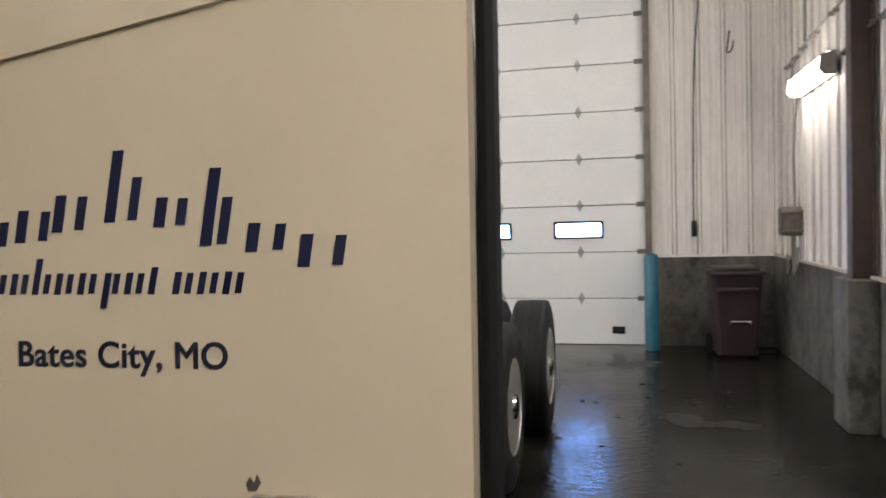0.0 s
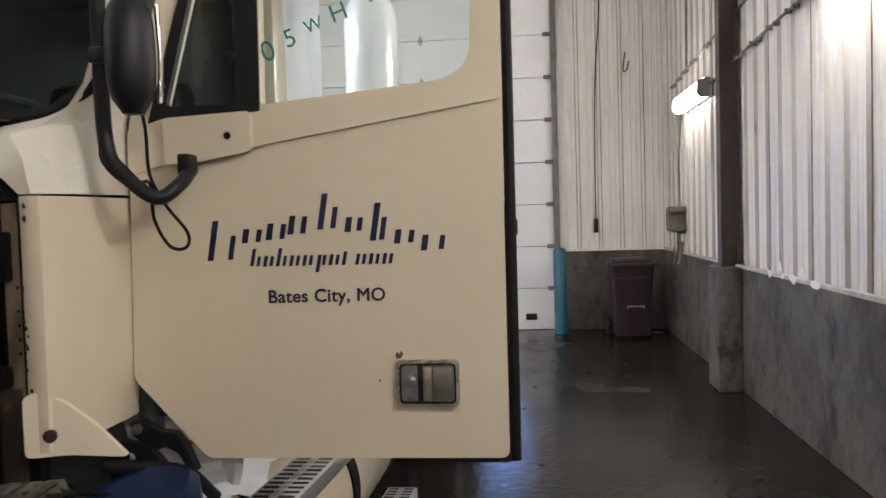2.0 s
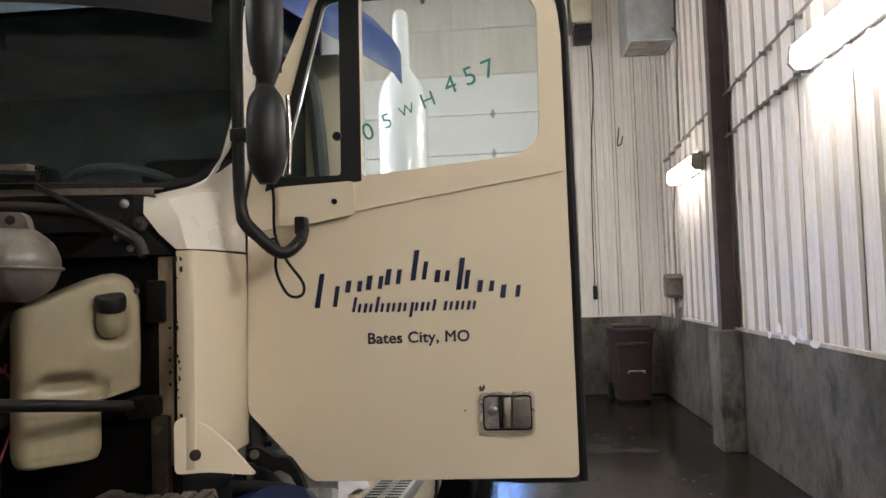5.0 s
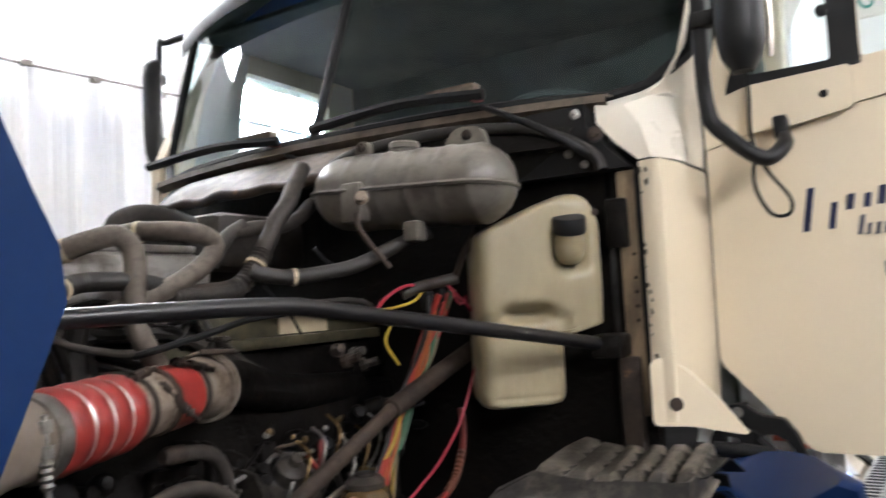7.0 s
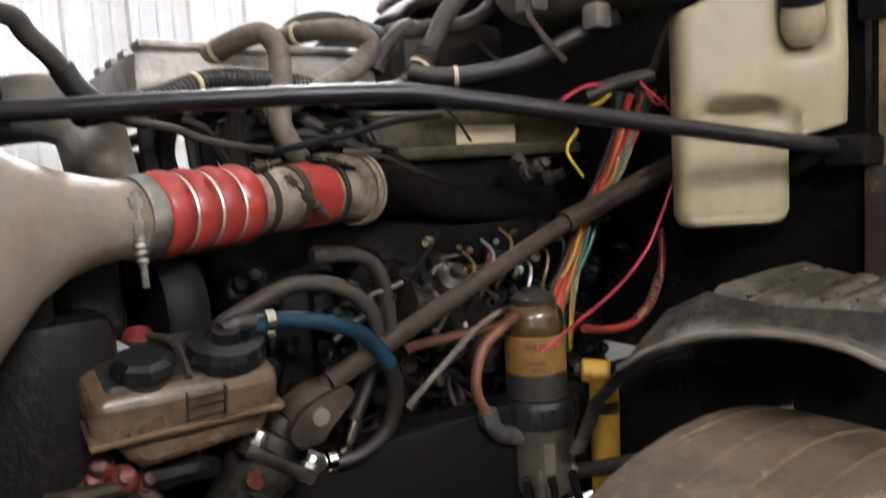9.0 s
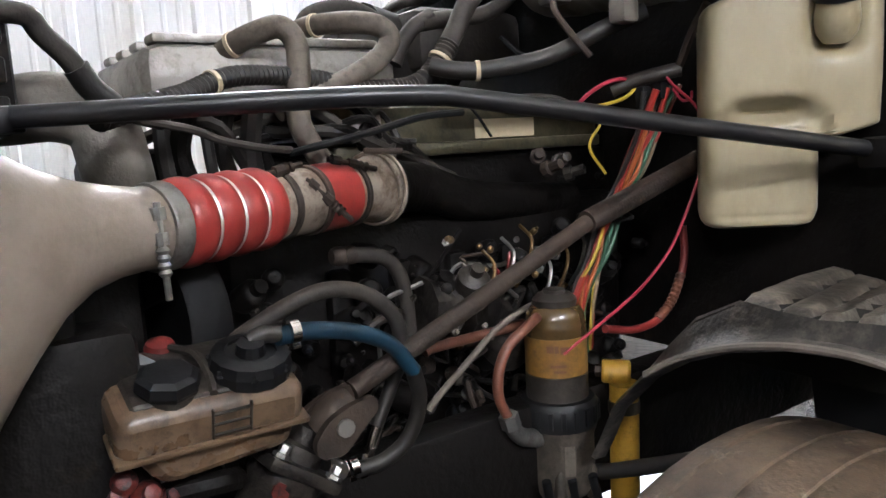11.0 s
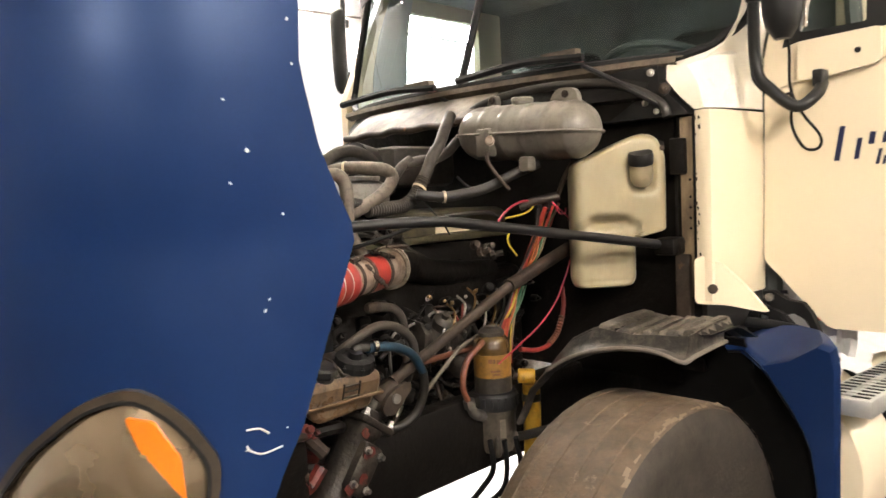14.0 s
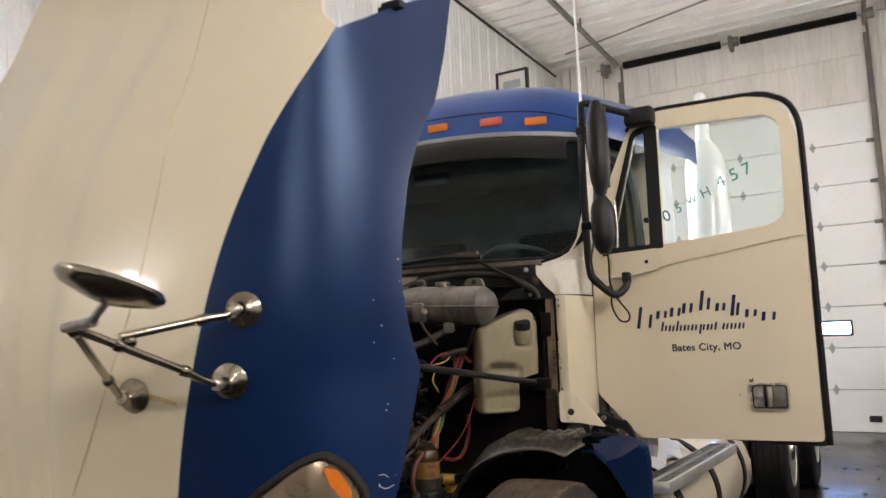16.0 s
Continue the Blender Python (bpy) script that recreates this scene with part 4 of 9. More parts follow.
for s in (1, -1):
    part("cowl_panel", cowl_side(s), CREAM, truck, "cream cowl side panel with chipped edge")
    b = upper_cowl(s)
    if s < 0:
        bmesh.ops.translate(b, verts=b.verts[:], vec=(0.03, 0.12, 0))
    part("windshield_pillar", b, [PILLAR_GREY, PILLAR][s > 0], truck, "cream windshield pillar with a pale sheen painted in" if s > 0 else "grey trimmed pillar behind the glass")

# lower flare of the cowl panel
b = bmesh.new()
plate(b, rounded([(-0.856, 1.208), (-0.856, 1.335), (-0.838, 1.345), (-0.795, 1.318), (-0.745, 1.258), (-0.695, 1.18), (-0.71, 1.182), (-0.79, 1.203)], 0.014), [], lambda u, v, d: (u, 0.452 + (u + 0.86) * 0.7 - d, v), 0.012)
part("cowl_flare", b, CREAM, truck, "cream lower cowl flare with a rusty bolt hole")
b = bmesh.new()
lathe(b, [(0, 0), (0.014, 0), (0.014, 0.008), (0, 0.01)], axis_to((-0.815, 0.47, 1.25), (0.3, -1, 0)), 12)
part("bolt", b, RUST_IRON, truck, "rusty bolt")
for m4, r4 in (((-0.945, 0.463, 1.823), 0.0125), ((-0.99, 0.468, 1.875), 0.009), ((-1.05, 0.468, 1.81), 0.008), ((-1.01, 0.468, 1.79), 0.008), ((-1.19, 0.468, 1.868), 0.009), ((-0.975, 0.468, 1.762), 0.007)):
    b = lathe(bmesh.new(), [(r4 * 1.25, 0), (r4 * 1.25, 0.005), (r4 * 0.6, 0.006), (r4 * 0.6, 0.016), (0, 0.018)], axis_to(m4, (0.3, -1, 0)), 14)
    part("cowl_bolt", b, [RUST_IRON, STEEL][r4 < 0.012], truck)
    if r4 > 0.012:
        part("washer_disc", lathe(bmesh.new(), [(0, 0), (r4 * 1.5, 0), (r4 * 1.5, 0.004), (0, 0.005)], axis_to(m4, (0.3, -1, 0)), 18), BLACK, truck)

# firewall, cowl top and hinge strip
b = bmesh.new()
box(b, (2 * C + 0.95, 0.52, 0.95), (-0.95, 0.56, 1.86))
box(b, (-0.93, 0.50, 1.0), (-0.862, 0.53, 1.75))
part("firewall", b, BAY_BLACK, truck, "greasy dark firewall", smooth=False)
b = bmesh.new()
plate(b, [(-1.16, 1.745), (-0.875, 1.745), (-0.93, 1.80), (-0.965, 1.845), (-0.97, 1.893), (-1.3, 1.897), (-1.32, 1.82)], [], lambda u, v, d: (u, 0.47 + d, v), 0.05)
part("hinge_plate", b, BLACK, truck, "black cowl corner plate", smooth=False)
b = bmesh.new()
rows = []
for i in range(25):
    x = -0.93 - i * (2 * (-0.93 - C)) / 24
    bow = 0.11 * (1 - ((x - C) / 0.77) ** 2)
    rows.append([(x, 0.53 - bow, 1.885), (x, 0.50 - bow, 1.90), (x, 0.505 - bow, 1.918), (x, 0.60 - bow, 1.93)])
grid(b, rows)
part("cowl_top", shell(b, 0.004, (C, 0.6, 1.8)), DIRTY_TAN, truck, "dusty cream cowl edge below the windshield")
b = bmesh.new()
rows = []
for i in range(25):
    x = -1.0 - i * (2 * (-1.0 - C)) / 24
    bow = 0.11 * (1 - ((x - C) / 0.77) ** 2)
    rows.append([(x, 0.52 - bow, 1.75), (x, 0.50 - bow, 1.80), (x, 0.47 - bow, 1.805), (x, 0.48 - bow, 1.84), (x, 0.525 - bow, 1.885)])
grid(b, rows)
part("cowl_gutter", shell(b, 0.004, (C, 0.8, 1.8)), BAY_BLACK, truck, "dirty black cowl gutter")
# stained tray with a rolled lip below the windshield
b = bmesh.new()
rows, lip = [], []
for i in range(17):
    x = -1.52 - i * 0.045
    yb = 0.50 - 0.11 * (1 - ((x - C) / 0.77) ** 2)
    rows.append([(x, yb + 0.01, 1.884), (x, yb - 0.03, 1.862), (x, yb - 0.085, 1.825), (x, yb - 0.12, 1.79)])
    lip.append((x, yb - 0.13 - 0.008 * math.sin(i), 1.782 + 0.004 * math.sin(i * 1.7)))
grid(b, rows)
tray = part("cowl_tray", shell(b, 0.004, (C, 0.6, 1.7)), DIRTY_TAN, truck, "stained tan cowl tray below the windshield")
part("tray_lip", T(lip, 0.013, n=2), RUST_IRON, tray, "rolled rusty lip")
for i, z in enumerate((1.42, 1.45, 1.48, 1.51, 1.56)):
    b = lathe(bmesh.new(), [(0, 0), (0.008, 0), (0.008, 0.012), (0, 0.014)], axis_to((-0.885, 0.5, z), (0, -1, 0)), 10)
    part("rivet", b, RUBBER, truck)
part("hinge_strip", B((-0.915, 0.487, 1.22), (-0.872, 0.499, 1.74), 0.004), FLANGE, truck, "bare dusty cream flange")
part("seal_strip", B((-0.871, 0.475, 1.2), (-0.862, 0.498, 1.74), 0.003), RUBBER, truck)
part("wiring_plate", B((-0.935, 0.46, 1.575), (-0.89, 0.486, 1.68), 0.006), BAY_BLACK, truck)


# windshield panes, divider and surround
def ws(u, v):
    """Windshield surface: u -1 to 1 across, v 0 at the bottom to 1 at the top."""
    a = abs(u)
    x = C + 0.912 * u
    corner = max(0.0, (a - 0.8) / 0.2) ** 2.6
    y = 0.02 + (0.40 + 0.25 * a ** 3) * (1 - v) + (0.66 + 0.125 * a ** 3) * v
    z = (1.922 + 0.10 * corner) * (1 - v) + (2.60 - 0.06 * a * a) * v
    return Vector((x, y, z))


for s in (1, -1):
    b = bmesh.new()
    grid(b, [[ws(s * (0.018 + (0.972 if s > 0 else 1.05) * i / 14), j / 8) for i in range(15)] for j in range(9)])
    o = part("windshield_pane", b, WINDSHIELD, truck, "tinted windshield pane")
    o.visible_shadow = False
b = bmesh.new()
tube(b, [ws(0, j / 8) + Vector((0, -0.006, 0)) for j in range(9)], 0.014, 8, smooth=False)
part("windshield_divider", b, RUBBER, truck, "black rubber centre strip")
ring = [ws(-1 + 2 * i / 24, 0) for i in range(25)] + [ws(1, j / 8) for j in range(1, 9)] + [ws(1 - 2 * i / 24, 1) for i in range(1, 25)] + [ws(-1, 1 - j / 8) for j in range(1, 8)]
b = bmesh.new()
tube(b, ring + [ring[0]], 0.016, 8, smooth=False, caps=False)
part("windshield_seal", b, RUBBER, truck, "black rubber windshield seal")

# roof cap with sun visor and marker lights
RB = 1.95


def roof_pt(u, v):
    """Roof surface: u -1 to 1 across, v 0 at the visor edge, 1 at the back."""
    a = abs(u)
    hw = 0.91 + 0.30 * min(1, v * 1.15)
    x = C + hw * u
    y0 = 0.62 + 0.17 * a ** 3
    y = y0 + (RB - y0) * v
    crown = 2.90 + 0.10 * min(1, v * 1.2)
    z = 2.60 - 0.06 * a * a + (crown - 2.60) * (1 - (1 - min(1, v * 4.0)) ** 2) * (1 - 0.55 * a ** 8) * (1 - 0.12 * a * a)
    return Vector((x, y, z))


b = bmesh.new()
us = [-1 + 2 * i / 32 for i in range(33)]
vs_ = [0, 0.03, 0.06, 0.09, 0.12, 0.16, 0.2, 0.25, 0.35, 0.5, 0.7, 0.85, 1.0]
rows = [[roof_pt(u, v) for u in us] for v in vs_]
rows = [[Vector((r[0].x, r[0].y + 0.01, min(2.56, r[0].z - 0.02)))] + r + [Vector((r[-1].x, r[-1].y + 0.01, min(2.56, r[-1].z - 0.02)))] for r in rows]
grid(b, rows)
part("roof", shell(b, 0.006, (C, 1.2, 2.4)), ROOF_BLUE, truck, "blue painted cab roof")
b = bmesh.new()
grid(b, [[roof_pt(u, 0) + Vector((0, -0.004 + dy, dz)) for u in us] for dy, dz in ((0, 0.004), (-0.012, 0.0), (-0.014, -0.02), (0.03, -0.035), (0.16, -0.01))])
part("visor_edge", shell(b, 0.004, (C, 1.2, 2.6)), GALV, truck, "grey metal strip under the visor")
b = bmesh.new()
grid(b, [[roof_pt(u, 0) + Vector((0, dy, dz)) for u in us[1:-1]] for dy, dz in ((-0.015, -0.022), (-0.06, -0.055), (-0.075, -0.10), (-0.07, -0.14))])
o = part("sun_visor", shell(b, 0.005, (C, 1.2, 2.5)), BLACK, truck, "dark smoked sun visor")
for u, m5 in ((-0.75, AMBER), (-0.45, AMBER), (-0.03, AMBER), (0.19, AMBER), (0.51, FADED_RED), (0.75, AMBER)):
    p, q = roof_pt(u, 0.015), roof_pt(u, 0.045)
    lamp_m = Matrix.Translation(p.lerp(q, 0.5))
    b = bmesh.new()
    d = roof_pt(u + 0.05, 0.03) - roof_pt(u - 0.05, 0.03)
    box(b, (-0.055, -0.02, -0.02), (0.055, 0.015, 0.022), 0.008, lamp_m @ Matrix.Rotation(math.atan2(d.y, d.x), 4, "Z"))
    part("marker_light", b, m5, truck, "amber roof marker light" if m5 is AMBER else "roof marker light faded to pink")

# framed plates standing on the roof
for x0, x1 in ((-1.545, -1.335), (-2.42, -2.205)):
    xm = (x0 + x1) / 2
    b = bmesh.new()
    plate(b, [(x0, 3.0), (x1, 3.0), (x1, 3.195), (x0, 3.195)], [[(x0 + 0.014, 3.02), (x1 - 0.014, 3.02), (x1 - 0.014, 3.183), (x0 + 0.014, 3.183)]], lambda u, v, d: (u, 1.43 + d, v), 0.03)
    for x in (x0 + 0.03, x1 - 0.03):
        box(b, (x - 0.008, 1.438, 2.93), (x + 0.008, 1.454, 3.005), 0.002)
    rs = part("roof_plate", b, BLACK, truck, "small framed plate standing on the roof", smooth=False)
    part("board", B((x0 + 0.012, 1.441, 3.018), (x1 - 0.012, 1.447, 3.185)), LINER, rs, "pale board with faint grey writing", smooth=False)
    part("writing", B((x0 + 0.045, 1.4385, 3.085), (x1 - 0.05, 1.440, 3.135)), GALV, rs, smooth=False)

part("roof_crease", T([roof_pt(-0.97 + 1.94 * i / 40, 0.062) + Vector((0, -0.0005, 0)) for i in range(41)], 0.003, smooth=False, seg=6), RUBBER, truck, "dark crease line across the roof front")

# cab interior and back
b = bmesh.new()
box(b, (2 * C + 0.86, 0.6, 1.02), (-0.86, 1.75, 1.1))
part("cab_floor", b, INTERIOR, truck, smooth=False)
b = bmesh.new()
plate(b, [(2 * C + 0.8, 1.1), (-0.8, 1.1), (-0.8, 2.86), (2 * C + 0.8, 2.86)], [], lambda u, v, d: (u, 1.72 + d, v), 0.03)
part("cab_rear_wall", b, INTERIOR_GREY, truck, smooth=False)
part("headliner", B((2 * C + 0.83, 0.80, 2.505), (-0.83, 1.715, 2.525), 0.006), INTERIOR_GREY, truck, "grey cab headliner", smooth=False)
b = bmesh.new()
plate(b, [(0.62, 1.1), (1.75, 1.1), (1.75, 2.6), (0.9, 2.56), (0.62, 2.0)], [rounded([(0.75, 1.95), (1.55, 2.0), (1.55, 2.45), (0.95, 2.45)], 0.06)], lambda u, v, d: (2 * C + 0.79 - d, u, v), 0.04)
part("passenger_door", b, CREAM, truck, "cream passenger door", smooth=False)
b = bmesh.new()
rows = []
for i in range(13):
    a = math.pi * i / 12
    rows.append([(x, 0.62 + 0.30 - 0.28 * math.cos(a) * 0.9, 1.72 + 0.17 * math.sin(a)) for x in (2 * C + 0.82, C - 0.3, C, C + 0.3, -0.82)])
grid(b, rows)
part("dashboard", shell(b, 0.02, (C, 0.9, 1.5)), INTERIOR, truck, "dark dashboard")
b = bmesh.new()
sw = axis_to((-1.22, 0.98, 1.93), (0.0, -0.45, -0.9))
circ = [sw @ Vector((0.22 * math.cos(2 * math.pi * k / 28), 0.22 * math.sin(2 * math.pi * k / 28), 0)) for k in range(29)]
tube(b, circ, 0.014, 8, smooth=False, caps=False)
for k in range(3):
    a = 2 * math.pi * k / 3 + 0.5
    tube(b, [sw @ Vector((0, 0, 0.03)), sw @ Vector((0.215 * math.cos(a), 0.215 * math.sin(a), 0))], 0.012, 8, smooth=False)
lathe(b, [(0, 0), (0.06, 0), (0.06, 0.05), (0, 0.05)], sw, 16)
part("steering_wheel", b, INTERIOR_GREY, truck, "grey steering wheel")
for x in (-1.25, 2 * C + 1.25):
    b = bmesh.new()
    box(b, (x - 0.26, 1.15, 1.35), (x + 0.26, 1.62, 1.5), 0.05)
    box(b, (x - 0.26, 1.52, 1.45), (x + 0.26, 1.68, 2.2), 0.06)
    box(b, (x - 0.15, 1.2, 1.1), (x + 0.15, 1.6, 1.36), 0.02)
    part("seat", b, INTERIOR, truck, "dark cab seat")
b = bmesh.new()
box(b, (C - 0.05, 0.76, 2.40), (C + 0.16, 0.80, 2.46), 0.01)
part("inside_mirror", b, INTERIOR_GREY, truck)
# frame of the open doorway
b = bmesh.new()
tube(b, [(-0.80, 0.86, 1.15), (-0.80, 0.83, 1.9), (-0.81, 0.98, 2.4), (-0.82, 1.1, 2.52), (-0.82, 1.5, 2.54), (-0.80, 1.62, 2.4), (-0.78, 1.66, 1.9), (-0.78, 1.66, 1.15)], 0.032, 8)
part("door_opening_seal", b, INTERIOR_GREY, truck, "grey rubber doorway seal")
b = bmesh.new()
box(b, (-0.86, 1.66, 1.1), (-0.70, 1.80, 2.62), 0.02)
part("rear_pillar", b, CREAM, truck, "cream rear cab pillar")

# sleeper behind the cab and the shielded exhaust stack
b = bmesh.new()
box(b, (2 * C + 0.8, 1.78, 1.0), (-0.8, 2.7, 2.9), 0.05)
part("sleeper_body", b, WHITE_PANEL, truck, "white rear body of the cab")
stack = part("exhaust_stack", lathe(bmesh.new(), [(0.0, 1.02), (0.13, 1.02), (0.15, 1.05), (0.155, 1.1), (0.155, 2.78), (0.152, 2.84), (0.140, 2.90), (0.115, 2.96), (0.085, 3.005), (0.062, 3.03), (0.055, 3.05), (0, 3.05)], Matrix.Translation((-0.69, 3.36, 0)), 40), WHITE_PANEL, truck, "white shielded exhaust muffler behind the cab")
part("stack_pipe", lathe(bmesh.new(), [(0, 3.04), (0.052, 3.04), (0.052, 3.36), (0.046, 3.40), (0.030, 3.425), (0, 3.435)], Matrix.Translation((-0.69, 3.36, 0)), 26), WHITE_PANEL, stack)
part("stack_bracket", B((-0.90, 3.30, 1.5), (-0.84, 3.42, 1.56), 0.008), STEEL, stack)


# ---- driver door ----
def dpl(u, v, d=0.0):
    """Door plane: u across, v up, d into the door."""
    return Vector((u, 0.750 + 0.045 * (v - 1.12) + d, v))


door = part("door", plate(bmesh.new(),
    rounded([(-0.786, 1.305), (-0.786, 1.93), (-0.712, 2.235), (-0.575, 2.545), (-0.46, 2.596), (-0.03, 2.588), (0.09, 2.53), (0.134, 2.40), (0.134, 1.118), (-0.60, 1.112)],
            [0.02, 0.02, 0.05, 0.06, 0.05, 0.05, 0.06, 0.08, 0.02, 0.02], 5),
    [rounded([(-0.447, 1.968), (0.005, 2.008), (0.062, 2.05), (0.070, 2.44), (0.025, 2.495), (-0.447, 2.513)], [0.01, 0.03, 0.04, 0.05, 0.04, 0.01], 4),
     rounded([(-0.695, 1.965), (-0.505, 1.965), (-0.505, 2.505), (-0.555, 2.50)], [0.02, 0.01, 0.01, 0.03], 4)],
    lambda u, v, d: dpl(u, v, d), 0.035), CREAM, truck, "cream driver door swung open", smooth=25)
b = bmesh.new()
plate(b, rounded([(-0.786, 1.806), (-0.68, 1.834), (0.128, 1.956), (0.128, 2.0), (0.05, 2.03), (0.0, 1.998), (-0.447, 1.958), (-0.447, 1.95), (-0.69, 1.945), (-0.74, 1.93), (-0.786, 1.92)], 0.008), [], lambda u, v, d: dpl(u, v, d - 0.007), 0.0068)
part("belt_panel", b, CREAM, door, "raised cream belt panel")
b = bmesh.new()
plate(b, rounded([(-0.685, 1.83), (-0.60, 1.833), (-0.467, 1.855), (-0.467, 1.952), (-0.685, 1.943)], 0.014), [], lambda u, v, d: dpl(u, v, d - 0.022), 0.0145)
cover = part("mirror_mount_cover", b, CREAM, door, "cream mirror mount cover")
b = bmesh.new()
lathe(b, [(0, 0), (0.0085, 0), (0.0085, 0.002), (0, 0.003)], axis_to(dpl(-0.524, 1.894, -0.0222), (0, -1, 0)), 14)
part("hole_plug", b, RUBBER, cover)
for u0, ring5 in ((0, rounded([(-0.452, 1.963), (0.008, 2.003), (0.067, 2.047), (0.075, 2.442), (0.028, 2.5), (-0.452, 2.518)], [0.01, 0.03, 0.04, 0.05, 0.04, 0.01], 4)),
                  (1, rounded([(-0.7, 1.96), (-0.5, 1.96), (-0.5, 2.51), (-0.558, 2.505)], [0.02, 0.01, 0.01, 0.03], 4))):
    b = bmesh.new()
    plate(b, ring5, [], lambda u, v, d: dpl(u, v, 0.016 + d), 0.004)
    o = part("door_glass" if not u0 else "vent_glass", b, GLASS, door, "clear side window glass", smooth=False)
    o.visible_shadow = False
b = bmesh.new()
plate(b, rounded([(-0.736, 1.925), (-0.449, 1.953), (-0.449, 2.53), (-0.565, 2.53)], [0.02, 0.005, 0.01, 0.05]), [rounded([(-0.688, 1.972), (-0.508, 1.972), (-0.508, 2.5), (-0.555, 2.49)], [0.02, 0.01, 0.01, 0.03])], lambda u, v, d: dpl(u, v, d - 0.006), 0.02)
part("vent_window_frame", b, BLACK, door, "black vent window frame")
b = bmesh.new()
lathe(b, [(0, 0), (0.013, 0), (0.013, 0.012), (0, 0.014)], axis_to(dpl(-0.516, 2.085, -0.006), (0, -1, 0)), 14)
part("vent_latch", b, BLACK, door)
seal_line = [(0.148, 1.10), (0.148, 1.6), (0.148, 2.0), (0.148, 2.25), (0.147, 2.38), (0.142, 2.45), (0.124, 2.51), (0.097, 2.55), (0.06, 2.575), (-0.02, 2.603), (-0.25, 2.61), (-0.47, 2.612), (-0.55, 2.585), (-0.6, 2.53)]
b = bmesh.new()
tube(b, [dpl(u, v, 0.042) for u, v in seal_line], 0.013, 8, n=4)
part("door_seal", b, RUBBER, door, "black rubber door seal")
b = bmesh.new()
plate(b, rounded([(-0.75, 1.36), (-0.75, 1.92), (0.12, 1.96), (0.155, 1.3), (0.152, 1.095), (-0.05, 1.095), (-0.58, 1.14)], 0.03), [], lambda u, v, d: dpl(u, v, 0.037 + d), 0.05)
part("inner_trim", b, INTERIOR, door, "dark inner door trim")
# paddle handle
hnd = part("handle", plate(bmesh.new(), rounded([(-0.13, 1.238), (0.021, 1.238), (0.021, 1.349), (-0.13, 1.349)], 0.016), [rounded([(-0.119, 1.248), (0.011, 1.248), (0.011, 1.339), (-0.119, 1.339)], 0.012)], lambda u, v, d: dpl(u, v, d - 0.009), 0.0085), HANDLE_CHROME, door, "chrome paddle handle in a worn surround")
b = bmesh.new()
plate(b, rounded([(-0.119, 1.248), (0.011, 1.248), (0.011, 1.339), (-0.119, 1.339)], 0.012), [], lambda u, v, d: dpl(u, v, d - 0.003), 0.0028)
part("handle_recess", b, STEEL, hnd)
b = bmesh.new()
box(b, (-0.065, 0, 1.252), (-0.043, 0.012, 1.335), 0.004, Matrix.Translation((0, 0.744, 0)))
part("pull", b, HANDLE_CHROME, hnd, "worn chrome grip ridge")
part("finger_gap", box(bmesh.new(), (-0.078, 0, 1.251), (-0.066, 0.003, 1.336), 0.001, Matrix.Translation((0, 0.7515, 0))), BLACK, hnd)
part("inner_edge", plate(bmesh.new(), rounded([(-0.121, 1.246), (0.013, 1.246), (0.013, 1.341), (-0.121, 1.341)], 0.013), [rounded([(-0.1165, 1.2505), (0.0085, 1.2505), (0.0085, 1.3365), (-0.1165, 1.3365)], 0.011)], lambda u, v, d: dpl(u, v, d - 0.0096), 0.003), RUBBER, hnd)
rr = random.Random(2)
part("paint_scratch", plate(bmesh.new(), [(-0.128, 1.351), (-0.118, 1.352), (-0.112, 1.362), (-0.117, 1.371), (-0.121, 1.361), (-0.126, 1.368), (-0.131, 1.36)], [], lambda u, v, d: dpl(u, v, d - 0.0012), 0.001), DIRTY_TAN, door, "scraped paint above the handle", smooth=False)
part("paint_scratch", plate(bmesh.new(), [(-0.172, 1.297), (-0.168, 1.297), (-0.168, 1.302), (-0.172, 1.302)], [], lambda u, v, d: dpl(u, v, d - 0.0012), 0.001), RUST_IRON, door, "small rust speck", smooth=False)
b = bmesh.new()
box(b, (-0.042, 0, 1.254), (0.008, 0.012, 1.333), 0.005, Matrix.Translation((0, 0.741, 0)) @ Matrix.Translation((0, 0, 0)))
part("paddle", b, TANK_GREY, hnd, "grey paddle")
b = bmesh.new()
lathe(b, [(0, 0), (0.013, 0), (0.013, 0.006), (0.009, 0.008), (0, 0.008)], axis_to(dpl(-0.094, 1.298, -0.003), (0, -1, 0)), 18)
part("lock", b, STEEL, hnd)


# lettering: names as plain slanted bars, the town in letters
def slanted_bar(name, x, z0, z1, w, lean):
    p = [(x, z0), (x + w, z0), (x + w + (z1 - z0) * lean, z1), (x + (z1 - z0) * lean, z1)]
    part(name, plate(bmesh.new(), p, [], lambda u, v, d: dpl(u, v, d - 0.0016), 0.0012), NAVY, door, smooth=False)


# (left edge, right edge, bottom, top) of each character cell
NAME_CELLS = [(-0.590, -0.532, 1.593, 1.690), (-0.502, -0.462, 1.634, 1.668), (-0.442, -0.402, 1.640, 1.680), (-0.388, -0.350, 1.652, 1.697),
              (-0.314, -0.276, 1.662, 1.748), (-0.247, -0.212, 1.655, 1.690), (-0.186, -0.158, 1.632, 1.722), (-0.128, -0.088, 1.624, 1.657), (-0.064, -0.016, 1.606, 1.643)]
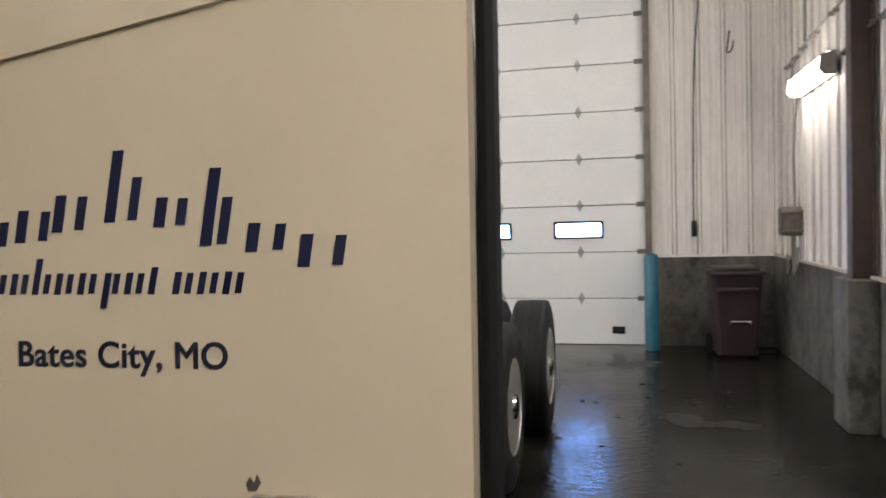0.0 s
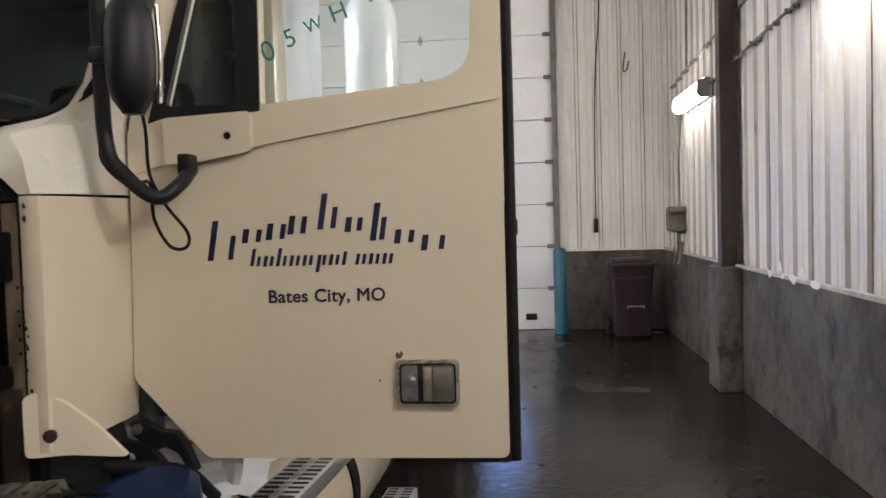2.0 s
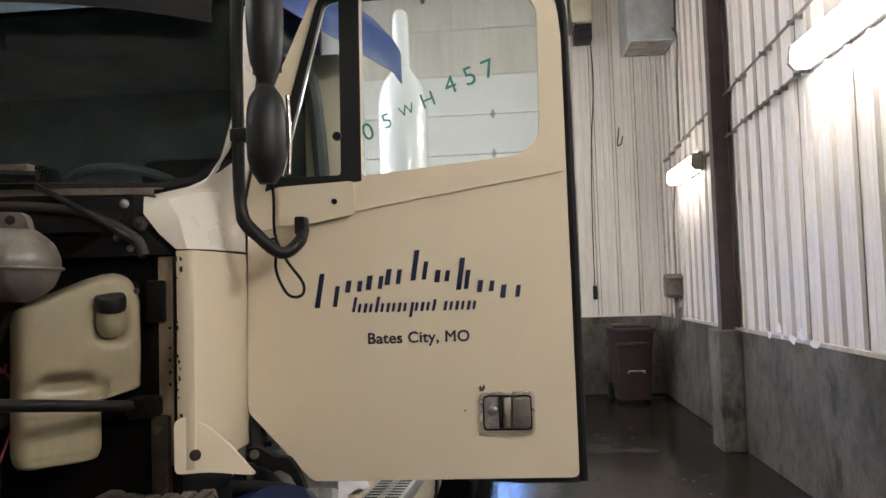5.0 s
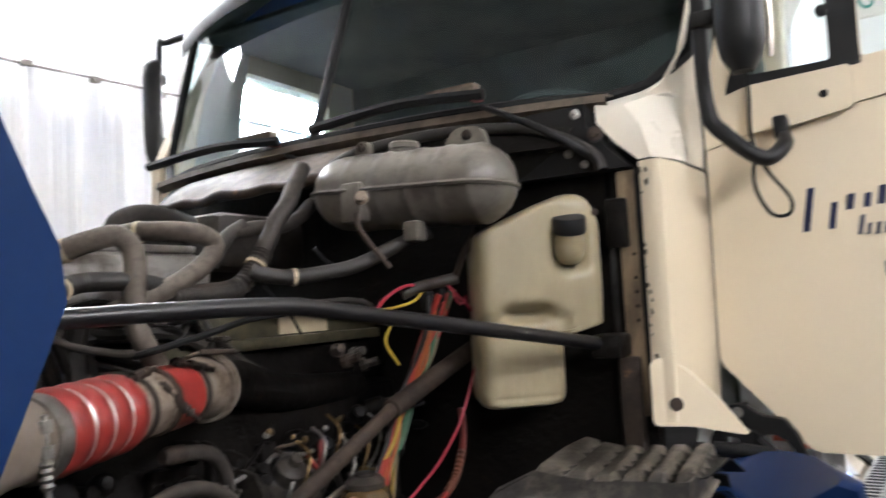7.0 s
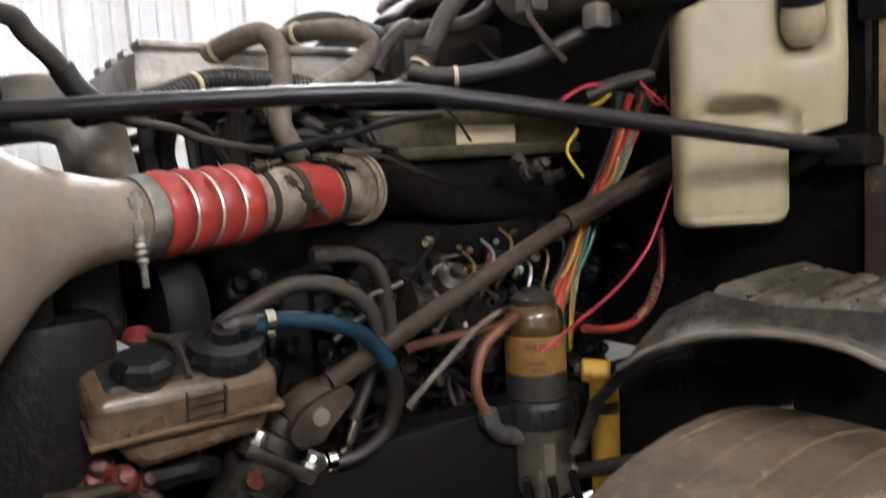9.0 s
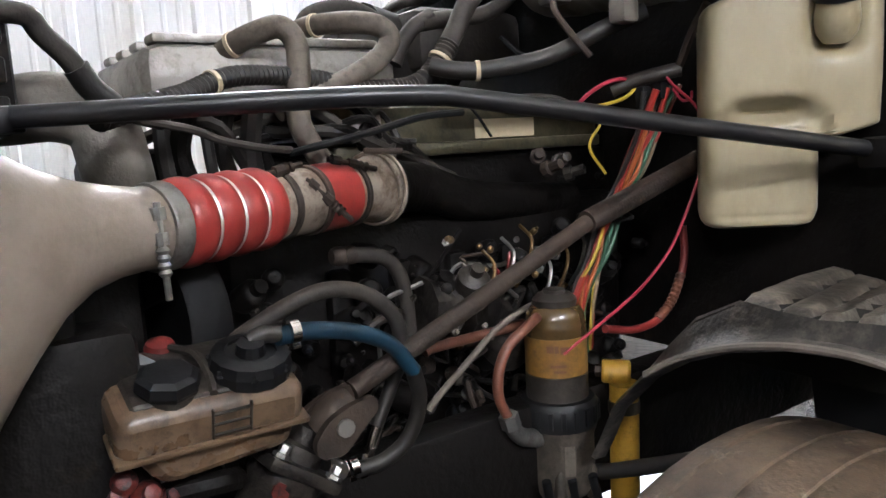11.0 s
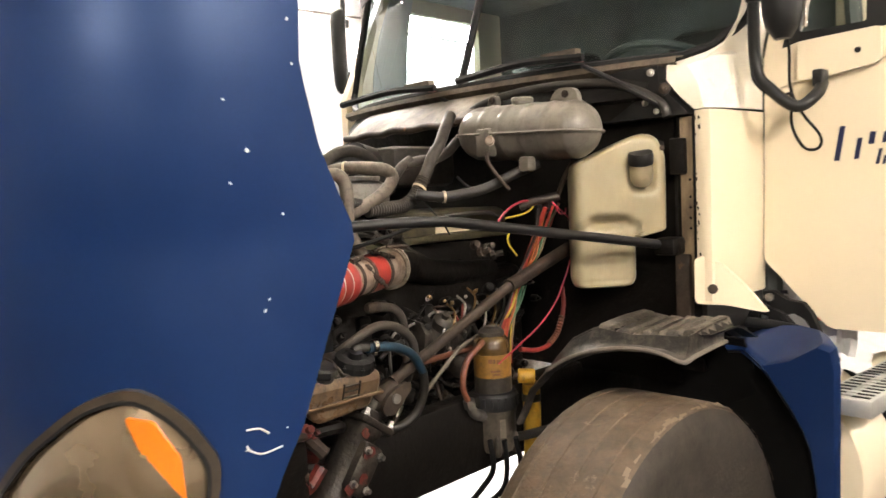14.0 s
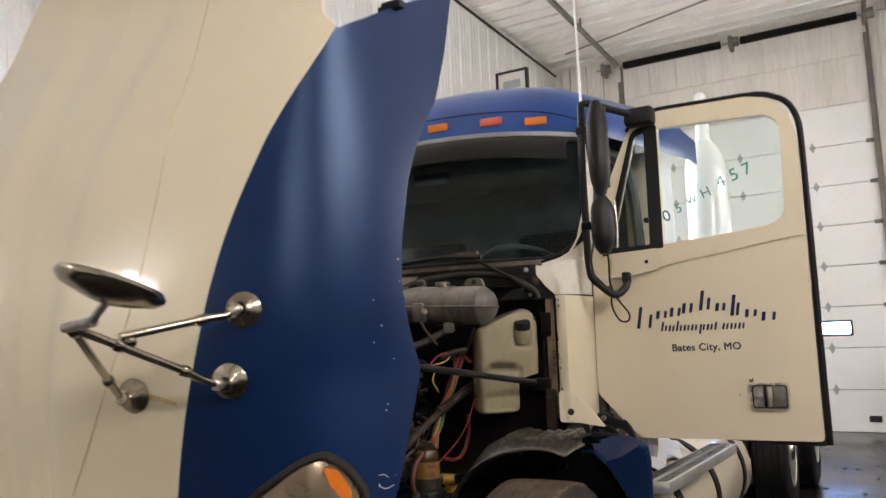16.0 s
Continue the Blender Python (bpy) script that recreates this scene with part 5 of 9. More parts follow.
for x0, x1, z0, z1 in NAME_CELLS:
    tall = z1 - z0 > 0.06
    slanted_bar("name_bar", x0, z0, z1, 0.0145, 0.16)
    slanted_bar("name_bar", x1 - 0.006, z0 + 0.002, z0 + (z1 - z0) * (0.62 if tall else 0.95), 0.0125, 0.16)
for k in range(11):
    x0 = -0.483 + 0.0325 * k
    z0 = 1.576 - 0.016 * (k == 5) + 0.002 * (k == 0)
    z1 = 1.602 + 0.018 * (k in (0, 2)) + 0.006 * (k == 7)
    slanted_bar("company_bar", x0, z0, z1, 0.0085, 0.2)
    if k != 7:
        slanted_bar("company_bar", x0 + 0.016, 1.577, 1.601, 0.0078, 0.2)


def writing(text, at, size, along, up, mat, parent, name, label, extrude=0.0004):
    cu = bpy.data.curves.new(name, "FONT")
    cu.body, cu.size, cu.extrude = text, size, extrude
    cu.materials.append(mat)
    ob = new(name, cu)
    x = Vector(along).normalized()
    y = (Vector(up) - x * Vector(up).dot(x)).normalized()
    z = x.cross(y)
    ob.parent = parent
    m = Matrix((x, y, z)).transposed().to_4x4()
    m.translation = Vector(at) - world_of(parent)
    ob.matrix_basis = m
    return tagged(ob, label)


t = writing("Bates City, MO", dpl(-0.44, 1.4885, -0.001), 0.0435, (1, 0, 0.006), (0, 0.045, 1), GREY_TEXT, door, "town_lettering", "dark lettering reading Bates City, MO")
t.data.space_character, t.data.bevel_depth = 1.06, 0.0008
for ch, u, v, size in (("0", -0.440, 2.071, 0.072), ("5", -0.383, 2.104, 0.062), ("W", -0.333, 2.136, 0.045), ("H", -0.268, 2.158, 0.062), ("4", -0.196, 2.196, 0.074), ("5", -0.140, 2.218, 0.078), ("7", -0.086, 2.236, 0.078)):
    writing(ch, dpl(u, v, 0.0145), size, (1, 0, 0.34), (0.12, 0, 1), GREEN_PEN, door, "marker_writing", "green marker pen character on the glass", 0.0002)

# driver mirror on its tubular bracket
mirror = part("mirror", T([(-0.61, 0.745, 1.815), (-0.60, 0.66, 1.775), (-0.635, 0.615, 1.745), (-0.70, 0.60, 1.80), (-0.738, 0.60, 1.87), (-0.742, 0.60, 2.1), (-0.742, 0.60, 2.35), (-0.735, 0.605, 2.58), (-0.72, 0.61, 2.632), (-0.62, 0.66, 2.60), (-0.5, 0.74, 2.56)], 0.017, n=5), BLACK, truck, "black door mirror on a tubular bracket")


def mirror_head(z0, z1, w, bulge):
    b = bmesh.new()
    rows = []
    for j in range(9):
        f = j / 8
        hw = w / 2 * (1 - abs(2 * f - 1) ** 4) ** 0.5 if 0 < j < 8 else w * 0.2
        rows.append([(-0.655 + hw * math.cos(a), 0.57 - bulge * math.sin(a) * (0.35 + 0.65 * (1 - abs(2 * f - 1) ** 3)), z0 + (z1 - z0) * f) for a in (math.pi * i / 8 for i in range(9))] +
                    [(-0.655 - hw, 0.585, z0 + (z1 - z0) * f), (-0.655 + hw, 0.585, z0 + (z1 - z0) * f)])
    v = grid(b, rows, closed=True)
    b.faces.new(v[0]), b.faces.new(v[-1])
    return b


part("mirror_shell", mirror_head(2.19, 2.62, 0.095, 0.05), BLACK, mirror, "tall black mirror housing")
part("convex_shell", mirror_head(1.925, 2.185, 0.10, 0.06), BLACK, mirror, "lower rounded mirror housing")
part("mirror_glass", B((-0.695, 0.586, 2.22), (-0.615, 0.588, 2.59)), CHROME, mirror, smooth=False)
part("convex_rim", T([(-0.602, 0.59, 1.95), (-0.598, 0.592, 2.05), (-0.602, 0.59, 2.16)], 0.006), CHROME, mirror, "chrome rim")
for z in (2.06, 2.5):
    part("clamp", B((-0.758, 0.575, z - 0.018), (-0.69, 0.61, z + 0.018), 0.006), BLACK, mirror)
part("upper_bracket", B((-0.57, 0.70, 2.52), (-0.44, 0.79, 2.60), 0.015), BLACK, mirror)
part("foot", B((-0.625, 0.70, 1.80), (-0.595, 0.752, 1.85), 0.006), BLACK, mirror)
part("cable", T([(-0.738, 0.59, 1.90), (-0.74, 0.585, 1.83), (-0.69, 0.60, 1.775), (-0.655, 0.63, 1.78), (-0.665, 0.66, 1.70), (-0.64, 0.68, 1.635), (-0.605, 0.69, 1.63), (-0.60, 0.69, 1.665), (-0.64, 0.67, 1.73), (-0.66, 0.64, 1.80), (-0.655, 0.62, 1.9), (-0.66, 0.6, 1.97)], 0.004, n=5), RUBBER, mirror, "loose black cable loop")
part("antenna", T([(-0.745, 0.64, 2.58), (-0.752, 0.64, 3.9)], (0.007, 0.003), smooth=False), WHITE_PANEL, mirror, "white whip antenna")
# passenger mirror
PMX, PMY = 2 * C + 0.59, 0.79
pm = part("mirror", T([(PMX + 0.2, PMY + 0.06, 1.85), (PMX + 0.02, PMY + 0.02, 1.87), (PMX, PMY, 1.95), (PMX, PMY, 2.5), (PMX + 0.02, PMY + 0.02, 2.55), (PMX + 0.28, PMY + 0.06, 2.565)], 0.013, n=4), BLACK, truck, "black passenger mirror on a tubular bracket")
b = bmesh.new()
rows = []
for z, w in ((2.06, 0.012), (2.075, 0.03), (2.11, 0.042), (2.2, 0.047), (2.4, 0.05), (2.445, 0.045), (2.46, 0.03), (2.467, 0.012)):
    rows.append([(PMX + 0.01 + w * math.cos(a), PMY - 0.04 + (0.035 if math.sin(a) < 0 else 0.012) * math.sin(a) * w / 0.05, z) for a in (2 * math.pi * i / 16 for i in range(16))])
v = grid(b, rows, closed=True)
b.faces.new(v[0]), b.faces.new(v[-1])
part("mirror_shell", b, BLACK, pm, "black mirror housing")
for z in (2.15, 2.4):
    part("clamp", B((PMX - 0.02, PMY - 0.04, z - 0.02), (PMX + 0.02, PMY + 0.018, z + 0.02), 0.005), BLACK, pm)

# wipers
for s in (1, -1):
    f = (lambda p: p) if s > 0 else (lambda p: (p[0] - 0.62, p[1] - 0.02, p[2] - 0.012))
    b = bmesh.new()
    tube(b, [f(p) for p in ((-0.94, 0.46, 1.765), (-1.05, 0.41, 1.845), (-1.2, 0.43, 1.925))], (0.010, 0.007), 8)
    w = part("wiper", b, BLACK, truck, "black wiper arm")
    b = bmesh.new()
    tube(b, [f(p) for p in ((-1.18, 0.405, 1.945), (-1.4, 0.375, 1.955), (-1.66, 0.355, 1.935))], 0.013, 6)
    part("blade", b, RUBBER, w)
    b = bmesh.new()
    box(b, f((-1.33, 0.395, 1.955)), f((-1.2, 0.425, 1.975))) if s > 0 else box(b, (-1.95, 0.375, 1.943), (-1.82, 0.405, 1.963))
    part("arm_tip", b, DIRTY_TAN, w)
    b = bmesh.new()
    box(b, f((-1.215, 0.40, 1.935)), f((-1.195, 0.43, 1.957)))
    part("red_clip", b, RED_HOSE, w, "small red clip")


# ---- tipped hood ----
EDGE = [(0.75, -1.28), (1.0, -1.09), (1.11, -1.03), (1.185, -0.99), (1.23, -0.96), (1.29, -0.933), (1.352, -0.907), (1.43, -0.873), (1.495, -0.846), (1.505, -0.846), (1.55, -0.868), (1.63, -0.903), (1.74, -0.928), (1.85, -0.922), (2.03, -0.88), (2.17, -0.81), (2.24, -0.76), (2.30, -0.71), (2.48, -0.64), (2.70, -0.58)]
LINE_X = [(0.75, -1.27), (1.1, -1.225), (1.26, -1.19), (1.42, -1.136), (1.62, -1.074), (1.82, -1.035), (2.0, -0.97), (2.2, -0.90), (2.37, -0.80), (2.7, -0.77)]
LINE_Y = [(0.75, -1.25), (1.1, -1.28), (1.26, -1.30), (1.42, -1.33), (1.62, -1.34), (1.82, -1.315), (2.0, -1.28), (2.2, -1.22), (2.37, -1.14), (2.7, -0.98)]


def soft_interp(z, table):
    return sum(interp(z + d, table) for d in (-0.12, -0.08, -0.04, 0.0, 0.04, 0.08, 0.12)) / 7


def hood_pt(s, z):
    """Tipped hood surface: s 0 to 1 over the blue side, 1 to 2 over the cream top to the middle; z its height."""
    e = Vector((-0.75, interp(z, EDGE), 0))
    l = Vector((soft_interp(z, LINE_X), soft_interp(z, LINE_Y), 0))
    if s <= 1:
        m = Vector((e.x - 0.02, l.y + 0.075, 0))
        p = (1 - s) ** 2 * e + 2 * s * (1 - s) * m + s * s * l
    else:
        t = s - 1
        c = Vector((C, l.y - 0.10, 0))
        m = Vector((l.x - 0.16, l.y - 0.055, 0))
        p = (1 - t) ** 2 * l + 2 * t * (1 - t) * m + t * t * c
        k = min(1.0, max(0.0, (t - 0.78) / 0.12))
        p.y += 0.028 * k * k * (3 - 2 * k)
    return Vector((p.x, p.y, z))


def hood_n(s, z):
    a = hood_pt(s + 0.01, z) - hood_pt(s - 0.01 if s > 0.01 else s, z)
    b2 = hood_pt(s, z + 0.01) - hood_pt(s, z - 0.01)
    n = a.cross(b2).normalized()
    return n if n.y < 0 or n.x > 0 else -n


def hood_out(s, z, d):
    return hood_pt(s, z) + hood_n(s, z) * d


def hood_top(s):
    return interp(s, [(0, 2.69), (0.2, 2.63), (0.46, 2.54), (0.7, 2.46), (0.98, 2.40), (1.15, 2.46), (1.3, 2.62), (1.45, 2.80), (1.6, 2.92), (2.0, 3.0)])


def hood_sheet(s0, s1, n, sgn, inside=0.0):
    b = bmesh.new()
    rows = []
    zs = sorted({0.86, *[0.86 + i * 0.04 for i in range(60)], 1.505, 1.515})
    m = 64
    for j in range(m + 1):
        row = []
        for i in range(n + 1):
            s = s0 + (s1 - s0) * i / n
            zt = hood_top(s)
            z = 0.86 + (zt - 0.86) * j / m
            p = hood_out(s, z - 1.5 * inside, -inside)
            row.append(tuple(p) if sgn > 0 else mir(p))
        rows.append(row)
    grid(b, rows)
    return shell(b, 0.008, (C, -0.6, 1.6))


def spline2(pts):
    return [(v.x, v.y) for v in spline([(a, c, 0) for a, c in pts], 8)]


hood = part("hood", hood_sheet(1.0, 2.0, 40, 1), CREAM, truck, "cream hood tipped forward with blue painted sides")
part("hood_half", hood_sheet(1.0, 2.0, 40, -1), CREAM, hood)
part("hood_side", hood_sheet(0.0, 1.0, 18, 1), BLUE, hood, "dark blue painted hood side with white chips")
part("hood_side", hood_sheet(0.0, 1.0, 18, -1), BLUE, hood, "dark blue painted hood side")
b = bmesh.new()
tube(b, [hood_out(s, z, 0.0012) for s, z in spline2( ((1.73, 2.85), (1.715, 2.66), (1.69, 2.54), (1.668, 2.46), (1.622, 2.32), (1.58, 2.2), (1.533, 2.08), (1.492, 1.97), (1.46, 1.84), (1.452, 1.74), (1.475, 1.62), (1.52, 1.5), (1.6, 1.35), (1.7, 1.21)))], 0.0018, 6, smooth=False)
b2 = b
for sgn in (1, -1):
    part("hood_liner", hood_sheet(1.08, 1.7, 20, sgn, 0.02), BAY_BLACK, hood, "dark underside of the hood")
b = b2
part("hood_seam", b, GHOST, hood, "fine seam line on the hood")
b = bmesh.new()
rr = random.Random(5)
chips = [(0.195, 1.688, 0.005), (0.165, 1.622, 0.008), (0.22, 1.579, 0.005), (0.135, 1.535, 0.006), (0.16, 1.419, 0.005), (0.165, 1.404, 0.006), (0.03, 1.80, 0.006), (0.02, 1.74, 0.005), (0.15, 1.22, 0.004), (0.05, 1.24, 0.004)]
for s, z, r in chips:
    r *= 0.45
    poly = [(s + r * 1.6 * math.cos(a) * rr.uniform(0.5, 1), z + r * math.sin(a) * rr.uniform(0.6, 1.1)) for a in (2 * math.pi * k / 7 for k in range(7))]
    f = [b.verts.new(hood_out(u, v, 0.0012)) for u, v in poly]
    b.faces.new(f)
for path in ([(0.165, 1.247), (0.13, 1.246), (0.10, 1.237)], [(0.155, 1.226), (0.14, 1.219), (0.10, 1.212), (0.045, 1.216)]):
    tube(b, [hood_out(s, z, 0.001) for s, z in path], 0.0014, 5)
part("paint_chipping", b, PRIMER, hood, "white paint chips and scratches")["kind"] = "stuff"


def stuck(outline, holes, d0, d1, dome=0.0, cs=0.5, cz=1.2):
    """A plate that follows the hood's surface between the heights d0 and d1."""
    b = bmesh.new()
    plate(b, outline, holes, lambda u, v, d: Vector((u, v, d)), 1.0)
    bmesh.ops.subdivide_edges(b, edges=[e for e in b.edges if (e.verts[0].co - e.verts[1].co).length > 0.12 and abs(e.verts[0].co.z - e.verts[1].co.z) < 0.5], cuts=2, use_grid_fill=False)
    for v in b.verts:
        s, z, k = v.co
        v.co = hood_out(s, z, d0 + (d1 - d0) * (1 - k))
    return b


HL = rounded([(0.92, 1.02), (0.86, 1.14), (0.72, 1.235), (0.56, 1.305), (0.44, 1.325), (0.33, 1.285), (0.21, 1.21), (0.19, 1.15), (0.26, 1.06), (0.42, 0.98), (0.7, 0.95)], 0.05, 3)
HI = [(0.53 + (s - 0.53) * 0.9, 1.14 + (z - 1.14) * 0.9) for s, z in HL]
head = part("headlight", stuck(HL, [HI], -0.004, 0.012), BEZEL, hood, "hazy headlight with an amber corner lens")
b = bmesh.new()
rows = [[hood_out(0.53 + (s - 0.53) * f, 1.14 + (z - 1.14) * f, 0.004 + 0.022 * (1 - f ** 2.5)) for s, z in HI] for f in (1.0, 0.95, 0.88, 0.78, 0.65, 0.5, 0.33, 0.15, 0.03)]
v = grid(b, rows, closed=True)
b.faces.new(v[-1])
part("lens", b, HEADLAMP, head, "clouded headlight lens")
part("turn_lens", stuck(rounded([(0.455, 1.285), (0.39, 1.275), (0.32, 1.225), (0.285, 1.17), (0.33, 1.19), (0.42, 1.24)], 0.01), [], 0.006, 0.0165), AMBER, head, "amber turn signal lens")
part("gasket", stuck([(0.53 + (s - 0.53) * 0.93, 1.14 + (z - 1.14) * 0.93) for s, z in HL], [HI], 0.0, 0.0135), RUBBER, head)
# small dark latch on the hood's rear edge
b = bmesh.new()
lp = hood_pt(0.46, hood_top(0.46))
box(b, (lp.x - 0.035, lp.y - 0.02, lp.z - 0.012), (lp.x + 0.03, lp.y + 0.012, lp.z + 0.012), 0.005)
box(b, (lp.x - 0.05, lp.y - 0.015, lp.z - 0.03), (lp.x - 0.03, lp.y + 0.01, lp.z + 0.004), 0.004)
part("hood_latch", b, BLACK, hood, "small black latch on the hood edge", smooth=False)


def spot(s, z, name_out=0.0):
    return hood_pt(s, z), hood_n(s, z)


# pale hose stub beside the steering reservoir
part("hose_stub", T([(-0.930, -0.881, 1.207), (-0.930, -0.830, 1.200)], 0.0105, smooth=False, seg=14), PS_TANK, truck, "pale plastic hose stub", smooth=True)
# hood mirror on its chrome tripod
p1, n1 = spot(0.82, 1.67)
p2, n2 = spot(0.84, 1.50)
p3, n3 = spot(1.36, 1.47)
elbow = Vector((-1.035, -1.70, 1.632))
clamp = elbow.lerp(p2, 0.27)
root1, root2, root3 = p1 + n1 * 0.05, p2 + n2 * 0.05, p3 + n3 * 0.045
tripod = part("hood_mirror", tube(bmesh.new(), [root1, root1.lerp(clamp, 0.12) - Vector((0, 0, 0.006)), root1.lerp(clamp, 0.3), clamp + Vector((0, -0.004, 0.014))], 0.0095, 12, n=5), MIRROR_CHROME, hood, "round chrome hood mirror on a tripod")
part("leg", T([root2, root2.lerp(elbow, 0.14) - Vector((0, 0, 0.004)), root2.lerp(elbow, 0.34), elbow], 0.0095), MIRROR_CHROME, tripod)
part("leg", T([root3, root3.lerp(elbow, 0.4), elbow], 0.009), MIRROR_CHROME, tripod)
for root, tip, ks in ((root1, clamp, (0.34, 0.93)), (root2, elbow, (0.28, 0.72)), (root3, elbow, (0.3, 0.96))):
    for k in ks:
        b = bmesh.new()
        lathe(b, [(0, -0.011), (0.011, -0.011), (0.0135, -0.008), (0.0135, 0.008), (0.011, 0.011), (0, 0.011)], axis_to(root.lerp(tip, k), tip - root), 14)
        part("collar", b, MIRROR_CHROME, tripod)
    # ball joint with a nut beside the mounting disc
    b = bmesh.new()
    lathe(b, [(0, -0.016), (0.008, -0.014), (0.0125, -0.006), (0.0125, 0.006), (0.008, 0.014), (0, 0.016)], axis_to(root.lerp(tip, 0.03), tip - root), 12)
    lathe(b, [(0, -0.016), (0.009, -0.016), (0.009, -0.008), (0.006, -0.008), (0.006, 0.012), (0.009, 0.012), (0.009, 0.018), (0, 0.018)], axis_to(root.lerp(tip, 0.04), (0.1, 0.2, 1)), 6)
    part("ball_joint", b, HANDLE_CHROME, tripod)
for p, n in ((p1, n1), (p2, n2), (p3, n3)):
    b = bmesh.new()
    lathe(b, [(0.044, 0), (0.045, 0.004), (0.042, 0.009), (0.026, 0.016), (0.016, 0.026), (0.013, 0.034), (0.013, 0.05), (0, 0.054)], axis_to(p, n), 28)
    part("base_disc", b, MIRROR_CHROME, tripod, "round chrome mounting disc")
b = bmesh.new()
hd = axis_to((-0.897, -1.72, 1.690), (0.15, 0.30, 0.95))
lathe(b, [(0, -0.02), (0.02, -0.019), (0.05, -0.012), (0.09, 0.0), (0.103, 0.012), (0.104, 0.018), (0.098, 0.026), (0, 0.026)], hd, 40)
part("mirror_head", b, MIRROR_CHROME, tripod, "round chrome mirror head")
part("stem", T([elbow + Vector((0.085, -0.016, 0.008)), (-0.903, -1.72, 1.674)], 0.008, smooth=False), STEEL, tripod)
part("joint", T([elbow - Vector((0.02, 0, 0.0)), elbow + Vector((0.092, -0.017, 0.008))], 0.011, smooth=False), STEEL, tripod)
part("stain_streak", stuck([(1.325, 1.476), (1.2, 1.468), (1.08, 1.452), (1.07, 1.440), (1.2, 1.455), (1.325, 1.462)], [], 0.0004, 0.0012), STAIN, hood, "tan rust streak beside the mirror foot")
# grille at the nose
b = bmesh.new()
plate(b, rounded([(C - 0.42, 0.84), (C + 0.42, 0.84), (C + 0.36, 1.16), (C - 0.36, 1.16)], 0.08), [rounded([(C - 0.37, 0.88), (C + 0.37, 0.88), (C + 0.31, 1.12), (C - 0.31, 1.12)], 0.06)], lambda u, v, d: (u, -1.44 + d, v), 0.1)
gr = part("grille", b, CHROME, hood, "chrome grille surround")
b = bmesh.new()
for i in range(7):
    box(b, (C - 0.34, -1.41, 0.9 + i * 0.034), (C + 0.34, -1.40, 0.912 + i * 0.034))
part("grille_bars", b, BLACK, gr, smooth=False)
part("catch", B((-0.70, -1.03, 2.52), (-0.66, -0.98, 2.56), 0.008), RUBBER, hood, "black rubber hood catch")


# ---- engine bay ----
def bay(name, bm, mat, label="", smooth=True):
    return part(name, bm, mat, truck, label, smooth)


# engine
def bits(name, spots, make, mat, parent, label=""):
    """Alike small pieces on one mesh, each an object of its own under the parent; spots are (place, direction, size)."""
    me = to_mesh(name, make(), mat)
    o0 = world_of(parent)
    for p, d, k in spots:
        ob = new(name, me)
        ob.parent = parent
        ob.matrix_basis = Matrix.Translation(-o0) @ axis_to(Vector(p), d) @ Matrix.Diagonal((k, k, k, 1))
        if label:
            tagged(ob, label)


def bolt_mesh():
    return lathe(bmesh.new(), [(0, 0), (0.009, 0), (0.009, 0.004), (0.0062, 0.005), (0.0062, 0.012), (0.005, 0.0135), (0, 0.0135)], Matrix.Identity(4), 6)


def boss_mesh():
    return lathe(bmesh.new(), [(0, -0.02), (0.019, -0.02), (0.019, 0.012), (0.015, 0.018), (0.010, 0.02), (0.010, 0.034), (0, 0.036)], Matrix.Identity(4), 12)


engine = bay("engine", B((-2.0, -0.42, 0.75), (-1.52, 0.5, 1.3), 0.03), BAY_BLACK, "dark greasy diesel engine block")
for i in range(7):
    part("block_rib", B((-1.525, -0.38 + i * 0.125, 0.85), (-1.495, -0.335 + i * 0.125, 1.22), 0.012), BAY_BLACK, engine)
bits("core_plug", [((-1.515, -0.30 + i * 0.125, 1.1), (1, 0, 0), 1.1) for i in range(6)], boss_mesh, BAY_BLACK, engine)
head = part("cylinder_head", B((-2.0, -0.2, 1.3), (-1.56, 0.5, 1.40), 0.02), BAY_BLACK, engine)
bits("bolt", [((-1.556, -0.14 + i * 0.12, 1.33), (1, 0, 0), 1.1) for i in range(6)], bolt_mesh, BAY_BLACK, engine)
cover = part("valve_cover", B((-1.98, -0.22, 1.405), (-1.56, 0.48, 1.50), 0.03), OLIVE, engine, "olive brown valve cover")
part("cover_flange", B((-1.565, -0.2, 1.40), (-1.545, 0.46, 1.425), 0.005), OLIVE, engine)
part("label_plate", B((-1.5585, 0.116, 1.428), (-1.556, 0.272, 1.466)), LABEL_TAN, engine, "tan label plate", smooth=False)
part("label_plate", B((-1.5585, -0.16, 1.44), (-1.556, -0.10, 1.48)), SILVER_COVER, engine, "pale label plate", smooth=False)
manifold = part("intake_manifold", B((-1.95, -0.5, 1.5), (-1.56, -0.05, 1.60), 0.03), SILVER_COVER, engine, "dull silver intake cover")
for i in range(4):
    part("manifold_rib", B((-1.93 + i * 0.1, -0.48, 1.60), (-1.88 + i * 0.1, -0.08, 1.615), 0.005), SILVER_COVER, engine)
part("fan_pulley", lathe(bmesh.new(), [(0, 0), (0.10, 0), (0.12, 0.02), (0.105, 0.03), (0.105, 0.05), (0.12, 0.06), (0.12, 0.08), (0.1, 0.1), (0.05, 0.1), (0, 0.1)], axis_to((-1.50, -0.52, 1.05), (0, -1, 0)), 26), BAY_BLACK, engine)
part("idler_pulley", lathe(bmesh.new(), [(0, 0), (0.05, 0), (0.06, 0.02), (0.05, 0.03), (0.06, 0.06), (0, 0.07)], axis_to((-1.42, -0.52, 1.28), (0, -1, 0)), 20), BAY_BLACK, engine)
